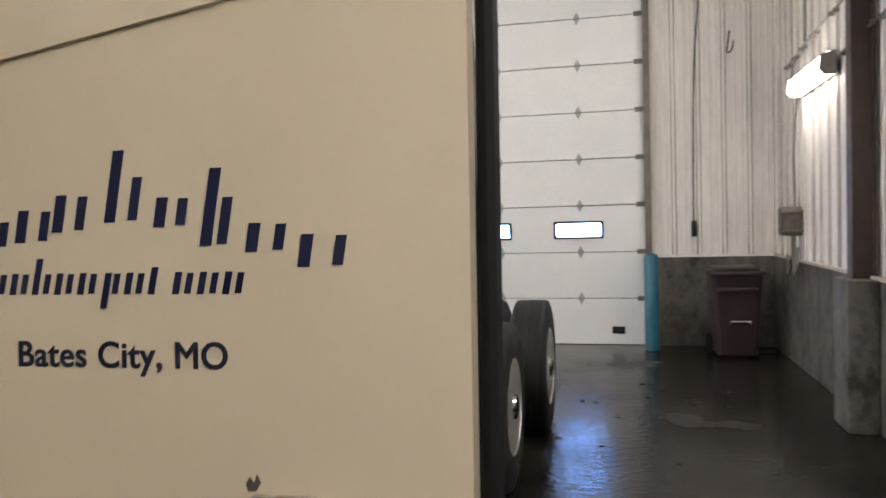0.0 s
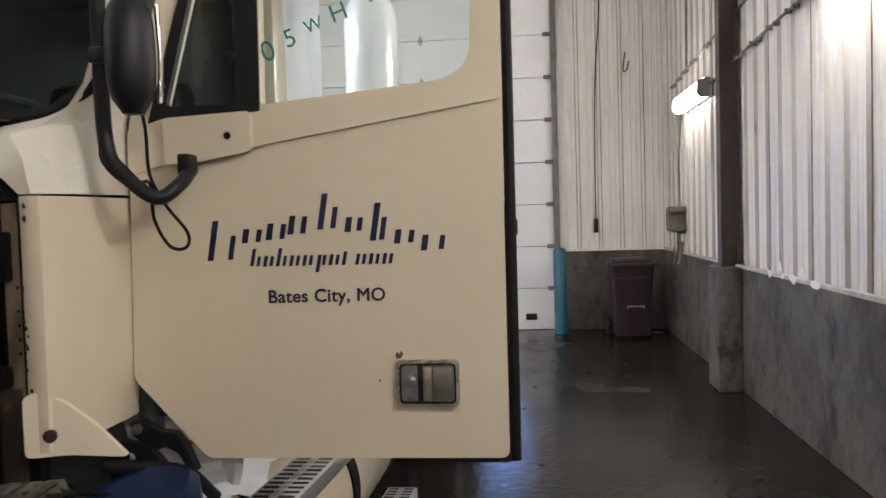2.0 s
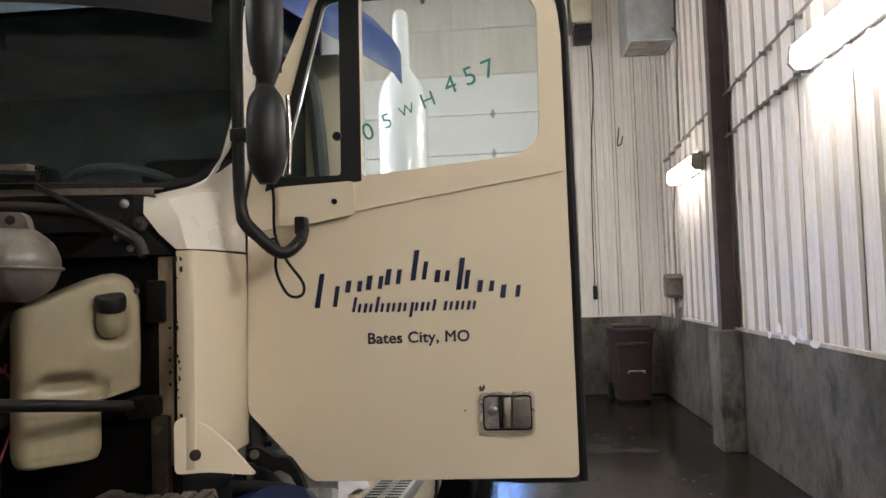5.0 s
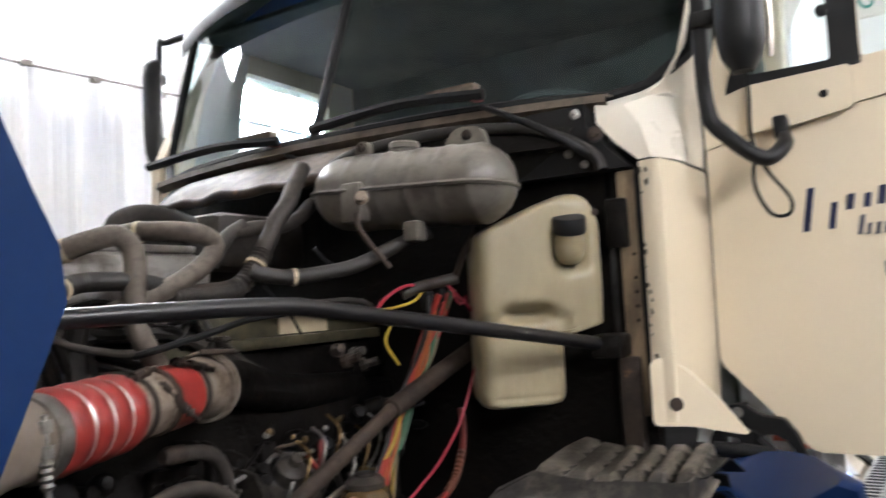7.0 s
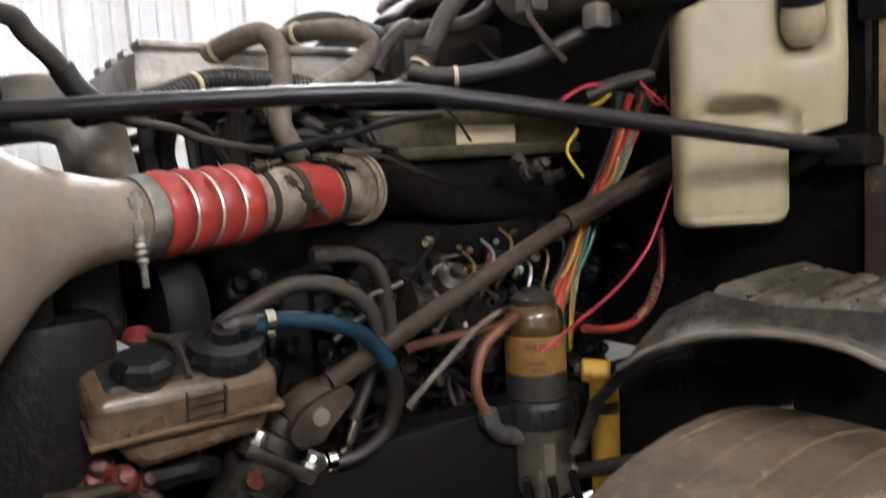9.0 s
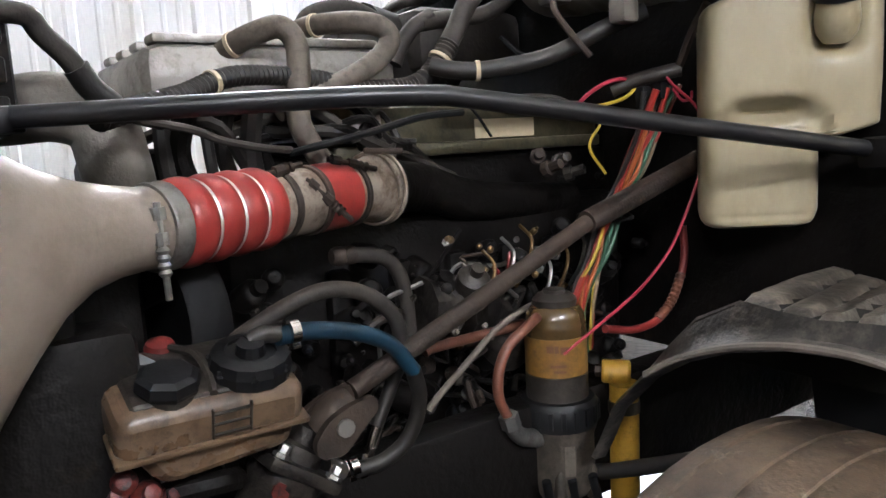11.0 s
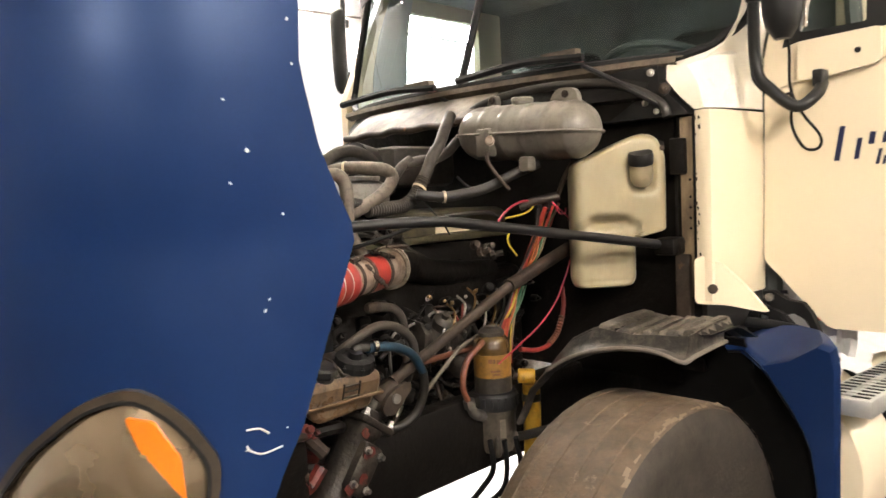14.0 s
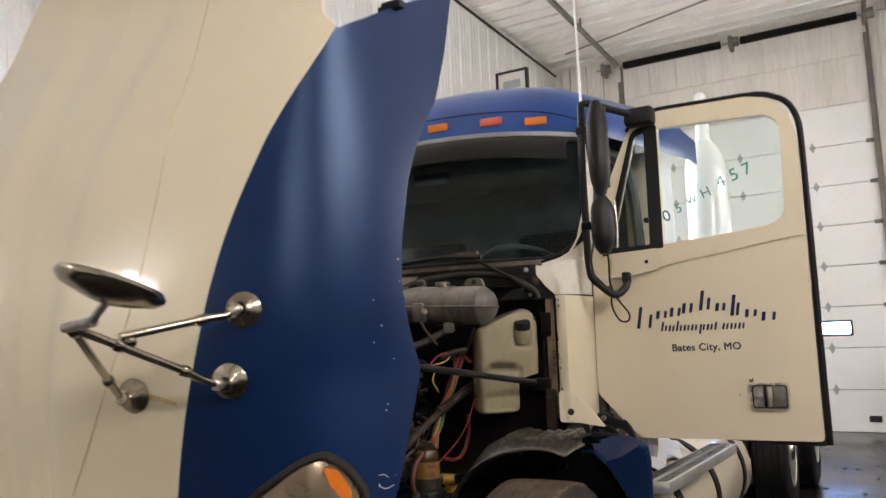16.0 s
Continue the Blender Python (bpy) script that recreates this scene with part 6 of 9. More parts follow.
for k in range(7):
    a = 2 * math.pi * k / 7
    m6 = Matrix.Translation((-1.68, -0.64, 1.12)) @ Matrix.Rotation(a, 4, "Y") @ Matrix.Rotation(radians(28), 4, "Z")
    part("fan_blade", box(bmesh.new(), (0.06, -0.004, -0.055), (0.30, 0.004, 0.055), 0.0, m6), RUBBER, engine)
# fuel pump: a lumpy grimy casting with lines and bright unions
b = bmesh.new()
rows = []
for j in range(9):
    f = j / 8
    rad = 0.030 + 0.022 * math.sin(math.pi * min(1, f * 1.15)) + 0.006 * math.sin(j * 2.3)
    rows.append([(-1.44 + rad * math.cos(a) * (1 + 0.18 * math.sin(3 * a + j)), -0.10 + 0.17 * f, 1.14 - 0.03 * f + rad * math.sin(a) * (1 + 0.15 * math.cos(2 * a + j))) for a in (2 * math.pi * i / 14 for i in range(14))])
v = grid(b, rows, closed=True)
b.faces.new(v[0]), b.faces.new(v[-1])
pump = part("fuel_pump", b, GRIMY_ALU, engine, "grimy grey fuel pump casting")
part("pump_head", lathe(bmesh.new(), [(0, 0), (0.034, 0), (0.036, 0.008), (0.03, 0.014), (0.03, 0.05), (0.022, 0.058), (0.012, 0.06), (0.012, 0.075), (0, 0.076)], axis_to((-1.43, -0.02, 1.15), (0.6, -0.1, 0.7)), 16), GRIMY_ALU, engine, "grimy pump head")
part("pump_flange", lathe(bmesh.new(), [(0, 0), (0.058, 0), (0.058, 0.012), (0.05, 0.016), (0, 0.016)], axis_to((-1.44, -0.115, 1.14), (0, 1, -0.15)), 9), GRIMY_ALU, engine)
part("governor_housing", lathe(bmesh.new(), [(0, 0), (0.038, 0), (0.045, 0.02), (0.04, 0.06), (0.026, 0.075), (0, 0.078)], axis_to((-1.43, 0.06, 1.02), (0.5, -0.2, 0.85)), 14), GRIMY_ALU, engine)
rr = random.Random(11)
spots_dark, spots_bright = [], []
for i in range(110):
    p = (rr.uniform(-1.51, -1.43), rr.uniform(-0.42, 0.45), rr.uniform(0.86, 1.25))
    spots_dark.append((p, (1, rr.uniform(-0.9, 0.5), rr.uniform(-0.4, 0.9)), rr.uniform(0.4, 1.3)))
for i in range(34):
    p = (rr.uniform(-1.47, -1.40), rr.gauss(-0.02, 0.13), rr.uniform(0.95, 1.22))
    spots_bright.append((p, (1, rr.uniform(-0.9, 0.4), rr.uniform(-0.3, 0.8)), rr.uniform(0.25, 0.7)))
bits("engine_boss", spots_dark, boss_mesh, BAY_BLACK, engine)
bits("union_bolt", spots_bright, bolt_mesh, GRIMY_ALU, engine)
for k in range(44):
    y0, z0 = rr.uniform(-0.34, 0.2), rr.uniform(0.9, 1.2)
    x0 = rr.uniform(-1.46, -1.41)
    pts = [(x0, y0, z0)]
    for q in range(4):
        a = pts[-1]
        pts.append((a[0] + rr.uniform(-0.02, 0.02), a[1] + rr.uniform(-0.01, 0.06), a[2] + rr.uniform(-0.05, 0.04)))
    part("oil_line", T(pts, rr.uniform(0.003, 0.008), seg=7), [HOSE_DARK, BAY_BLACK, RUST_IRON, BAY_BLACK, GRIMY_ALU, HOSE_DARK, BAY_BLACK][k % 7], engine)
for k in range(16):
    y0 = rr.uniform(-0.5, -0.22)
    z0 = rr.uniform(1.38, 1.50)
    part("cable", T([(rr.uniform(-1.75, -1.58), y0 + rr.uniform(-0.1, 0.1), z0), (rr.uniform(-1.6, -1.5), y0 + 0.08, z0 + rr.uniform(-0.05, 0.04)), (rr.uniform(-1.6, -1.5), y0 + 0.16, z0 - rr.uniform(-0.02, 0.06)), (-1.55, y0 + rr.uniform(0.2, 0.34), z0 - 0.06)], rr.uniform(0.005, 0.012), seg=7), [HOSE_DARK, BAY_BLACK, HOSE][k % 3], engine)
# worn castings round the injection pump, streaked with old red paint
for k, (y, z, w, h) in enumerate(((0.06, 1.135, 0.085, 0.07), (0.005, 1.06, 0.06, 0.05), (-0.07, 1.115, 0.05, 0.055), (0.10, 1.05, 0.05, 0.045), (-0.10, 1.03, 0.055, 0.04), (0.0, 0.985, 0.06, 0.03))):
    m = Matrix.Translation((-1.465, y, z)) @ Matrix.Rotation(rr.uniform(-0.3, 0.3), 4, "X") @ Matrix.Rotation(rr.uniform(-0.35, 0.35), 4, "Z")
    b = box(bmesh.new(), (-0.05, -w / 2, -h / 2), (0.0, w / 2, h / 2), 0.012, m, seg=3)
    c = part("pump_casting", b, WORN_CASTING, engine, "worn grey casting with traces of red paint")
    for q in range(3):
        o = m @ Vector((-0.002, rr.uniform(-w, w) * 0.36, rr.uniform(-h, h) * 0.34))
        part("casting_bolt", lathe(bmesh.new(), [(0, 0), (0.010, 0), (0.010, 0.004), (0.007, 0.005), (0.007, 0.013), (0, 0.014)], axis_to(o, m.to_3x3() @ Vector((1, 0, 0))), 6), GRIMY_ALU, c)
for k in range(4):
    p = Vector((-1.47 + 0.01 * k, 0.20 + 0.045 * (k % 2), 1.385 - 0.012 * k))
    part("sensor_fitting", lathe(bmesh.new(), [(0, 0), (0.016, 0), (0.016, 0.014), (0.010, 0.016), (0.010, 0.04), (0, 0.042)], axis_to(p, (0.7, -0.5 + 0.3 * k, 0.2)), 8), [RUST_IRON, GRIMY_ALU][k % 2], engine, "grimy sensor fitting")
for pts in ([(-1.45, -0.05, 1.11), (-1.45, -0.043, 1.15), (-1.45, -0.037, 1.19), (-1.45, -0.02, 1.203), (-1.45, 0.002, 1.203), (-1.45, 0.079, 1.19), (-1.45, 0.127, 1.214)], [(-1.44, -0.20, 1.05), (-1.43, -0.2, 1.16), (-1.42, -0.12, 1.19)], [(-1.42, -0.05, 1.1), (-1.41, -0.03, 1.16), (-1.41, 0.03, 1.17), (-1.42, 0.09, 1.13)]):
    part("fuel_line", T(pts, 0.0045, seg=6), STEEL, engine, "bent steel fuel line")
part("red_wire", T([(-1.40, 0.02, 1.2), (-1.40, 0.05, 1.17), (-1.40, 0.06, 1.22), (-1.42, 0.09, 1.19)], 0.004, seg=6), RED_HOSE, engine, "short red wire")

rr = random.Random(44)
spots = [((-1.40 + rr.uniform(-0.03, 0.02), rr.uniform(-0.12, 0.26), rr.uniform(1.06, 1.27)), (rr.uniform(0.3, 1), rr.uniform(-1, 0.2), rr.uniform(-0.3, 0.5)), rr.uniform(0.6, 1.15)) for k in range(34)]
bits("line_nut", spots[::2], bolt_mesh, STEEL, engine)
bits("banjo_bolt", [(p, d, k * 0.42) for p, d, k in spots[1::2]], boss_mesh, BRASS, engine)
for k in range(7):
    y, z = -0.06 + 0.045 * k, 1.10 + 0.018 * (k % 4)
    part("injector_line", T([(-1.405, y, z), (-1.385, y + 0.012, z + 0.04), (-1.39, y + 0.03, z + 0.085), (-1.42, y + 0.028, z + 0.11)], 0.0036, seg=6), [STEEL, BRASS][k % 2], engine, "thin bent metal injector line")

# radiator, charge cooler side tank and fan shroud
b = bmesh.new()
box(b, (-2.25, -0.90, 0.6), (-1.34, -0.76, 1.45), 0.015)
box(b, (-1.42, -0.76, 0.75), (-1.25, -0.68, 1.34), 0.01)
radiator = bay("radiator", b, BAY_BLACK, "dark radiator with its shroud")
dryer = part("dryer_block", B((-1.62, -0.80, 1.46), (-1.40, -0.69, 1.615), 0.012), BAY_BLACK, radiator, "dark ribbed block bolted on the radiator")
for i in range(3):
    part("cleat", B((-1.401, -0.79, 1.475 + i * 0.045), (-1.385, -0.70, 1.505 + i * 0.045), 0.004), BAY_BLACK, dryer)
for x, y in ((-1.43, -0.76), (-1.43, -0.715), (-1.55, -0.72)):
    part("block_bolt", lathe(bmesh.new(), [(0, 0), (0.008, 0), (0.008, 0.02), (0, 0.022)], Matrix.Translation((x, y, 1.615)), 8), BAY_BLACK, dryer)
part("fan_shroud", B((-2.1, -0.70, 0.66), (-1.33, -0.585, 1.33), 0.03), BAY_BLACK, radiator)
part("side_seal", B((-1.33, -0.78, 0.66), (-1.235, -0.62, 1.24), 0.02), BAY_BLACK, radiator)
bits("bracket_bolt", [((-1.30, -0.755, 1.472), (1, -0.3, 0.1), 1.1), ((-1.385, -0.715, 1.575), (1, 0, 0), 0.9), ((-1.385, -0.78, 1.49), (1, 0, 0), 0.8)], bolt_mesh, RUST_IRON, radiator)
b = bmesh.new()
rows = []
DUCT = [(-1.281, -0.575, 1.344, 0.0485), (-1.270, -0.603, 1.345, 0.0485), (-1.261, -0.634, 1.346, 0.052), (-1.243, -0.676, 1.345, 0.062), (-1.215, -0.716, 1.341, 0.080), (-1.185, -0.752, 1.332, 0.109), (-1.157, -0.786, 1.322, 0.142), (-1.133, -0.818, 1.308, 0.180), (-1.118, -0.850, 1.290, 0.222), (-1.11, -0.89, 1.26, 0.265)]
for k, (cx, cy, cz, rz) in enumerate(DUCT):
    p, q = Vector(DUCT[max(k - 1, 0)][:3]), Vector(DUCT[min(k + 1, len(DUCT) - 1)][:3])
    d = q - p
    side = Vector((-d.y, d.x, 0)).normalized() * (0.0485 + 0.0016 * k)
    e = 1.0 - 0.028 * k
    row = []
    for i in range(28):
        a = 2 * math.pi * i / 28
        u, v = math.cos(a), math.sin(a)
        row.append(Vector((cx, cy, cz)) + side * math.copysign(abs(u) ** e, u) + Vector((0, 0, rz * math.copysign(abs(v) ** e, v))))
    rows.append(row)
v = grid(b, rows, closed=True)
b.faces.new(v[0]), b.faces.new(v[-1])
part("charge_air_duct", b, DUCT_ALU, radiator, "pale cast charge air duct")

part("top_pipe", T([(-1.62, -0.70, 1.50), (-1.52, -0.63, 1.50), (-1.50, -0.585, 1.475), (-1.50, -0.57, 1.42), (-1.51, -0.56, 1.36)], 0.048, seg=18), CAST_ALU, radiator, "pale cast coolant pipe")
for k in range(7):
    y = -0.52 + 0.035 * k
    part("accessory_hose", T([(-1.58 + 0.02 * (k % 3), y, 1.50), (-1.57, y - 0.01 + 0.012 * (k % 2), 1.43), (-1.58, y + 0.01, 1.35), (-1.60, y, 1.25)], 0.010 + 0.004 * (k % 3), seg=8), [BAY_BLACK, HOSE_DARK][k % 2], engine)
part("accessory_drive", B((-1.92, -0.56, 1.0), (-1.60, -0.43, 1.44), 0.03), BAY_BLACK, engine)

part("gusset", plate(bmesh.new(), [(-0.66, 1.235), (-0.60, 1.19), (-0.66, 1.155)], [], lambda u, v, d: (-1.255 - d, u, v), 0.006), GALV, radiator, "pale grey sheet gusset", smooth=False)
part("belt_pulley", lathe(bmesh.new(), [(0, 0), (0.095, 0), (0.10, 0.006), (0.10, 0.05), (0.095, 0.056), (0.05, 0.05), (0, 0.05)], axis_to((-1.40, -0.50, 1.205), (0.1, -1, 0)), 32), RUBBER, engine, "dark ribbed belt pulley")
# charge air pipe with red bellows
P0, P1 = Vector((-1.274, -0.589, 1.344)), Vector((-1.433, -0.184, 1.357))
ax = (P1 - P0).normalized()


pipe = bay("charge_air_pipe", lathe(bmesh.new(), [(0.044, 0.16), (0.047, 0.165), (0.047, 0.30), (0.0475, 0.36), (0.051, 0.405), (0.056, 0.425), (0.056, 0.435), (0.04, 0.436)], axis_to(P0, ax), 32), PIPE_ALU, "stained aluminium charge air pipe with red silicone bellows")
b = bmesh.new()
prof = []
for k in range(49):
    f = k / 48
    prof.append((0.0475 + 0.0085 * abs(math.sin(math.pi * f * 4)) ** 0.55, 0.026 + f * 0.155))
lathe(b, [(0.04, 0.026)] + prof + [(0.04, 0.181)], axis_to(P0, ax), 40)
part("bellows", b, RED_SILICONE, pipe, "ribbed red silicone bellows")


def ring_at(d, r, thick, m, k=28):
    """A wire ring round the charge air pipe, d along it."""
    c = axis_to(P0 + ax * d, m)
    return tube(bmesh.new(), [c @ Vector((r * math.cos(2 * math.pi * i / k), r * math.sin(2 * math.pi * i / k), 0)) for i in range(k + 1)], thick, 6, smooth=False, caps=False)


for k in (1, 2, 3):
    part("bellows_ring", ring_at(0.026 + 0.155 * k / 4, 0.0497, 0.0024, ax), TREAD, pipe, "thin steel bellows ring")


def t_clamp(name, d, r, wide, at, along_dir, length, mat, label):
    """Band clamp with its bolt bridge, spring and bolt end beside the band."""
    m = axis_to(P0 + ax * d, ax)
    c = part(name, lathe(bmesh.new(), [(r, 0), (r + 0.0025, 0), (r + 0.0035, wide * 0.15), (r + 0.002, wide * 0.5), (r + 0.0035, wide * 0.85), (r + 0.0025, wide), (r, wide)], m, 40), mat, pipe, label)
    o = P0 + ax * (d + wide / 2) + Vector(at)
    u = Vector(along_dir).normalized()
    b = tube(bmesh.new(), [o - u * 0.022, o - u * 0.008], 0.0085, 8, smooth=False)
    tube(b, [o + u * 0.006, o + u * 0.02], 0.0085, 8, smooth=False)
    part("bolt_bridge", b, mat, c)
    part("clamp_bolt", tube(bmesh.new(), [o - u * 0.028, o + u * length], 0.0042, 8, smooth=False), mat, c)
    part("spring", tube(bmesh.new(), [o + u * 0.022, o + u * (length * 0.68)], 0.0068, 10, smooth=False, ridges=0.0013), mat, c)
    return c


t_clamp("t_bolt_clamp", 0.0, 0.050, 0.024, (0.054, -0.012, 0.004), (0.02, 0.02, -1), 0.082, STEEL, "bright T-bolt hose clamp")
t_clamp("hose_clamp", 0.258, 0.0475, 0.012, (0.046, 0.0, 0.012), (0.1, 0.75, -0.75), 0.062, RUST_IRON, "rusty hose clamp with a long bolt")
t_clamp("hose_clamp", 0.196, 0.0465, 0.012, (0.028, -0.015, 0.045), (-0.15, 0.95, 0.22), 0.05, RUST_IRON, "rusty hose clamp with a long bolt")
t_clamp("hose_clamp", 0.345, 0.0485, 0.010, (0.026, -0.012, 0.048), (0.02, 1, -0.25), 0.055, RUST_IRON, "rusty hose clamp with a long bolt")
b = bmesh.new()
lathe(b, [(0.0465, 0.262), (0.0500, 0.266), (0.0505, 0.30), (0.0500, 0.336), (0.0465, 0.34)], axis_to(P0, ax), 36)
part("coupler", b, RED_SILICONE, pipe, "red silicone coupler")
part("v_band", ring_at(0.415, 0.0575, 0.0035, ax), PIPE_ALU, pipe, "bright V-band ring")
part("v_band", ring_at(0.43, 0.0585, 0.0035, ax), PIPE_ALU, pipe, "bright V-band ring")
part("band_bolt", T([P0 + ax * 0.40 + Vector((0.02, -0.01, 0.062)), P0 + ax * 0.41 + Vector((0.04, 0.04, 0.058))], 0.005, smooth=False), RUST_IRON, pipe)
part("elbow", T([P0 + ax * 0.43, P0 + ax * 0.47 + Vector((-0.012, 0, -0.004)), (-1.50, -0.06, 1.345), (-1.52, 0.05, 1.315), (-1.535, 0.18, 1.30), (-1.55, 0.36, 1.29)], (0.05, 0.034), seg=20), BAY_BLACK, pipe, "black moulded intake elbow")

# prop tube across the bay
rod = bay("stay_tube", T([(-1.345, -0.705, 1.478), (-1.234, -0.384, 1.486), (-1.186, -0.244, 1.485), (-1.166, -0.186, 1.478), (-1.06, 0.12, 1.428), (-0.95, 0.44, 1.375)], 0.0135, n=4, seg=12), ROD, "black painted stay tube")
part("bracket", B((-0.97, 0.42, 1.345), (-0.905, 0.5, 1.395), 0.01), BAY_BLACK, rod)
part("flat_end", B((-1.372, -0.785, 1.460), (-1.352, -0.69, 1.492), 0.006), ROD, rod, "flattened tube end")
part("end_bolt", lathe(bmesh.new(), [(0, 0), (0.013, 0), (0.013, 0.004), (0.009, 0.005), (0.009, 0.014), (0, 0.016)], axis_to((-1.352, -0.752, 1.476), (1, 0, 0)), 6), RUST_IRON, rod, smooth=False)
part("lower_bracket", B((-0.93, 0.47, 1.08), (-0.885, 0.50, 1.345), 0.006), RUST_IRON, rod, "rusty bracket")

# washer reservoir
ux, un = Vector((0.68, 0.733, 0)), Vector((-0.733, 0.68, 0))
TO = Vector((-1.14, 0.275, 0))


def tk(u, v, d):
    return TO + ux * u + un * d + Vector((0, 0, v))


def pillow(outline, place, depths):
    """A soft-edged moulding: the outline at several depths, drawn in by the given amounts."""
    b = bmesh.new()
    k = len(outline)
    area = sum(outline[i][0] * outline[(i + 1) % k][1] - outline[(i + 1) % k][0] * outline[i][1] for i in range(k))
    sg = 1 if area > 0 else -1
    rows = []
    for d, inset in depths:
        row = []
        for i in range(k):
            p, q = Vector(outline[i - 1]), Vector(outline[(i + 1) % k])
            t = (q - p).normalized()
            n = Vector((-t.y, t.x)) * sg
            row.append(place(outline[i][0] + n.x * inset, outline[i][1] + n.y * inset, d))
        rows.append(row)
    v = grid(b, rows, closed=True)
    for r in (v[0], v[-1]):
        b.faces.new(r)
    return b


def soft_step(x, a, b):
    t = min(1.0, max(0.0, (x - a) / (b - a)))
    return t * t * (3 - 2 * t)


def tank_front(u, v):
    """How far the moulded front lies back at u, v: a pocket under the bulged top, a recess below the cap."""
    d = 0.016 * soft_step(v, 1.455, 1.425) * (1 - soft_step(u, 0.185, 0.20))
    d += 0.042 * math.exp(-((u - 0.10) / 0.055) ** 4 - ((v - 1.447) / 0.015) ** 2)
    d += 0.036 * math.exp(-((u - 0.20) / 0.036) ** 4 - ((v - 1.578) / 0.042) ** 4)
    d -= 0.012 * math.exp(-((u - 0.115) / 0.06) ** 2) * soft_step(v, 1.43, 1.47)
    d -= 0.008 * math.exp(-((u - 0.25) / 0.04) ** 2) * soft_step(v, 1.42, 1.5)
    return d


V0, V1, TR = 1.25, 1.702, 0.03
b = bmesh.new()
rows = []
for k in range(93):
    v = V0 + (V1 - V0) * k / 92
    e = min(v - V0, V1 - v)
    draw = TR * (1 - math.sqrt(max(0.0, 1 - max(0.0, 1 - e / TR) ** 2)))
    u0 = 0.185 * max(0.0, (v - 1.622) / 0.08) + 0.01 * soft_step(v, 1.605, 1.63) + draw * 0.7
    u1 = 0.190 + 0.091 * soft_step(v, 1.388, 1.42) - 0.028 * soft_step(v, 1.62, 1.70) - draw * 0.9
    d0, d1 = 0.0 + draw, 0.134 - draw
    row = []
    for i in range(32):
        u = u0 + (u1 - u0) * i / 31
        g = min(u - u0, u1 - u)
        row.append(tk(u, v, d0 + 0.028 * (1 - math.sqrt(max(0.0, 1 - max(0.0, 1 - g / 0.028) ** 2))) + tank_front(u, v) * min(1.0, e / 0.02)))
    rows.append(row + [tk(u1, v, d1 * 0.5), tk(u1 - 0.012, v, d1), tk(u0 + 0.012, v, d1), tk(u0, v, d1 * 0.5)])
v = grid(b, rows, closed=True)
b.faces.new(v[0]), b.faces.new(v[-1])
washer = bay("washer_reservoir", b, TANK_WHITE, "yellowed translucent washer reservoir with a black cap")
part("mount_tab", plate(bmesh.new(), rounded([(0.26, 1.61), (0.315, 1.60), (0.32, 1.66), (0.255, 1.69)], 0.01), [], lambda u, v, d: tk(u, v, 0.05 + d), 0.006), BAY_BLACK, washer, "black mounting tab")
part("mount_bolt", lathe(bmesh.new(), [(0, 0), (0.008, 0), (0.008, 0.008), (0, 0.01)], axis_to(tk(0.262, 1.655, 0.0), -un), 8), RUST_IRON, washer)
capm = axis_to(tk(0.200, 1.598, -0.004), (0.16, -0.30, 0.94))
b = bmesh.new()
lathe(b, [(0.022, -0.05), (0.031, -0.036), (0.034, -0.02), (0.034, -0.008), (0.032, 0.008), (0.031, 0.02), (0, 0.02)], capm, 28)
part("neck", b, TANK_WHITE, washer)
b = bmesh.new()
lathe(b, [(0, 0.016), (0.035, 0.016), (0.036, 0.02), (0.036, 0.044), (0.033, 0.05), (0, 0.051)], capm, 28)
part("cap", b, BLACK, washer, "black screw cap")

# coolant expansion tank
E0, E1 = Vector((-1.530, 0.248, 1.738)), Vector((-1.055, 0.283, 1.716))
ea = (E1 - E0).normalized()
EL = (E1 - E0).length
eup = (Vector((0, 0, 1)) - ea * ea.z).normalized()
eside = ea.cross(eup).normalized()


def coolant_r(h):
    """Radius of the capsule at h along it: round ends and raised moulded bands."""
    e = min(h, EL - h)
    r = 0.084 * (1 - max(0.0, 1 - e / 0.085) ** 2.2) ** 0.5
    band = max(max(0.0, 1 - abs(h - c) / 0.012) for c in (0.125, 0.20, 0.275, 0.345, 0.415))
    return r + 0.0025 * min(1.0, band * 2)


hs = sorted({0.0005, 0.004, 0.012, 0.025, 0.04, 0.06, 0.085, *[0.1 + 0.006 * i for i in range(56)], EL - 0.085, EL - 0.06, EL - 0.04, EL - 0.025, EL - 0.012, EL - 0.004, EL - 0.0005})
b = bmesh.new()
rows = []
for h in hs:
    if h < EL:
        r = coolant_r(h)
        rows.append([E0 + ea * h + eside * (r * 1.12 * math.cos(a)) + eup * (r * math.sin(a)) for a in (2 * math.pi * k / 36 for k in range(36))])
v = grid(b, rows, closed=True)
b.faces.new(v[0]), b.faces.new(v[-1])
coolant = bay("coolant_tank", b, TANK_GREY, "dusty grey capsule-shaped coolant expansion tank")
ring6 = []
for sg in (1, -1):
    span = [h for h in hs if 0 < h < EL]
    for h in (span if sg > 0 else span[::-1]):
        ring6.append(E0 + ea * h + eside * sg * (coolant_r(h) * 1.12 + 0.006) - eup * 0.006)
part("flange", T(ring6 + [ring6[0]], 0.005, seg=6, smooth=False, caps=False), TANK_GREY, coolant, "pale moulded seam flange")
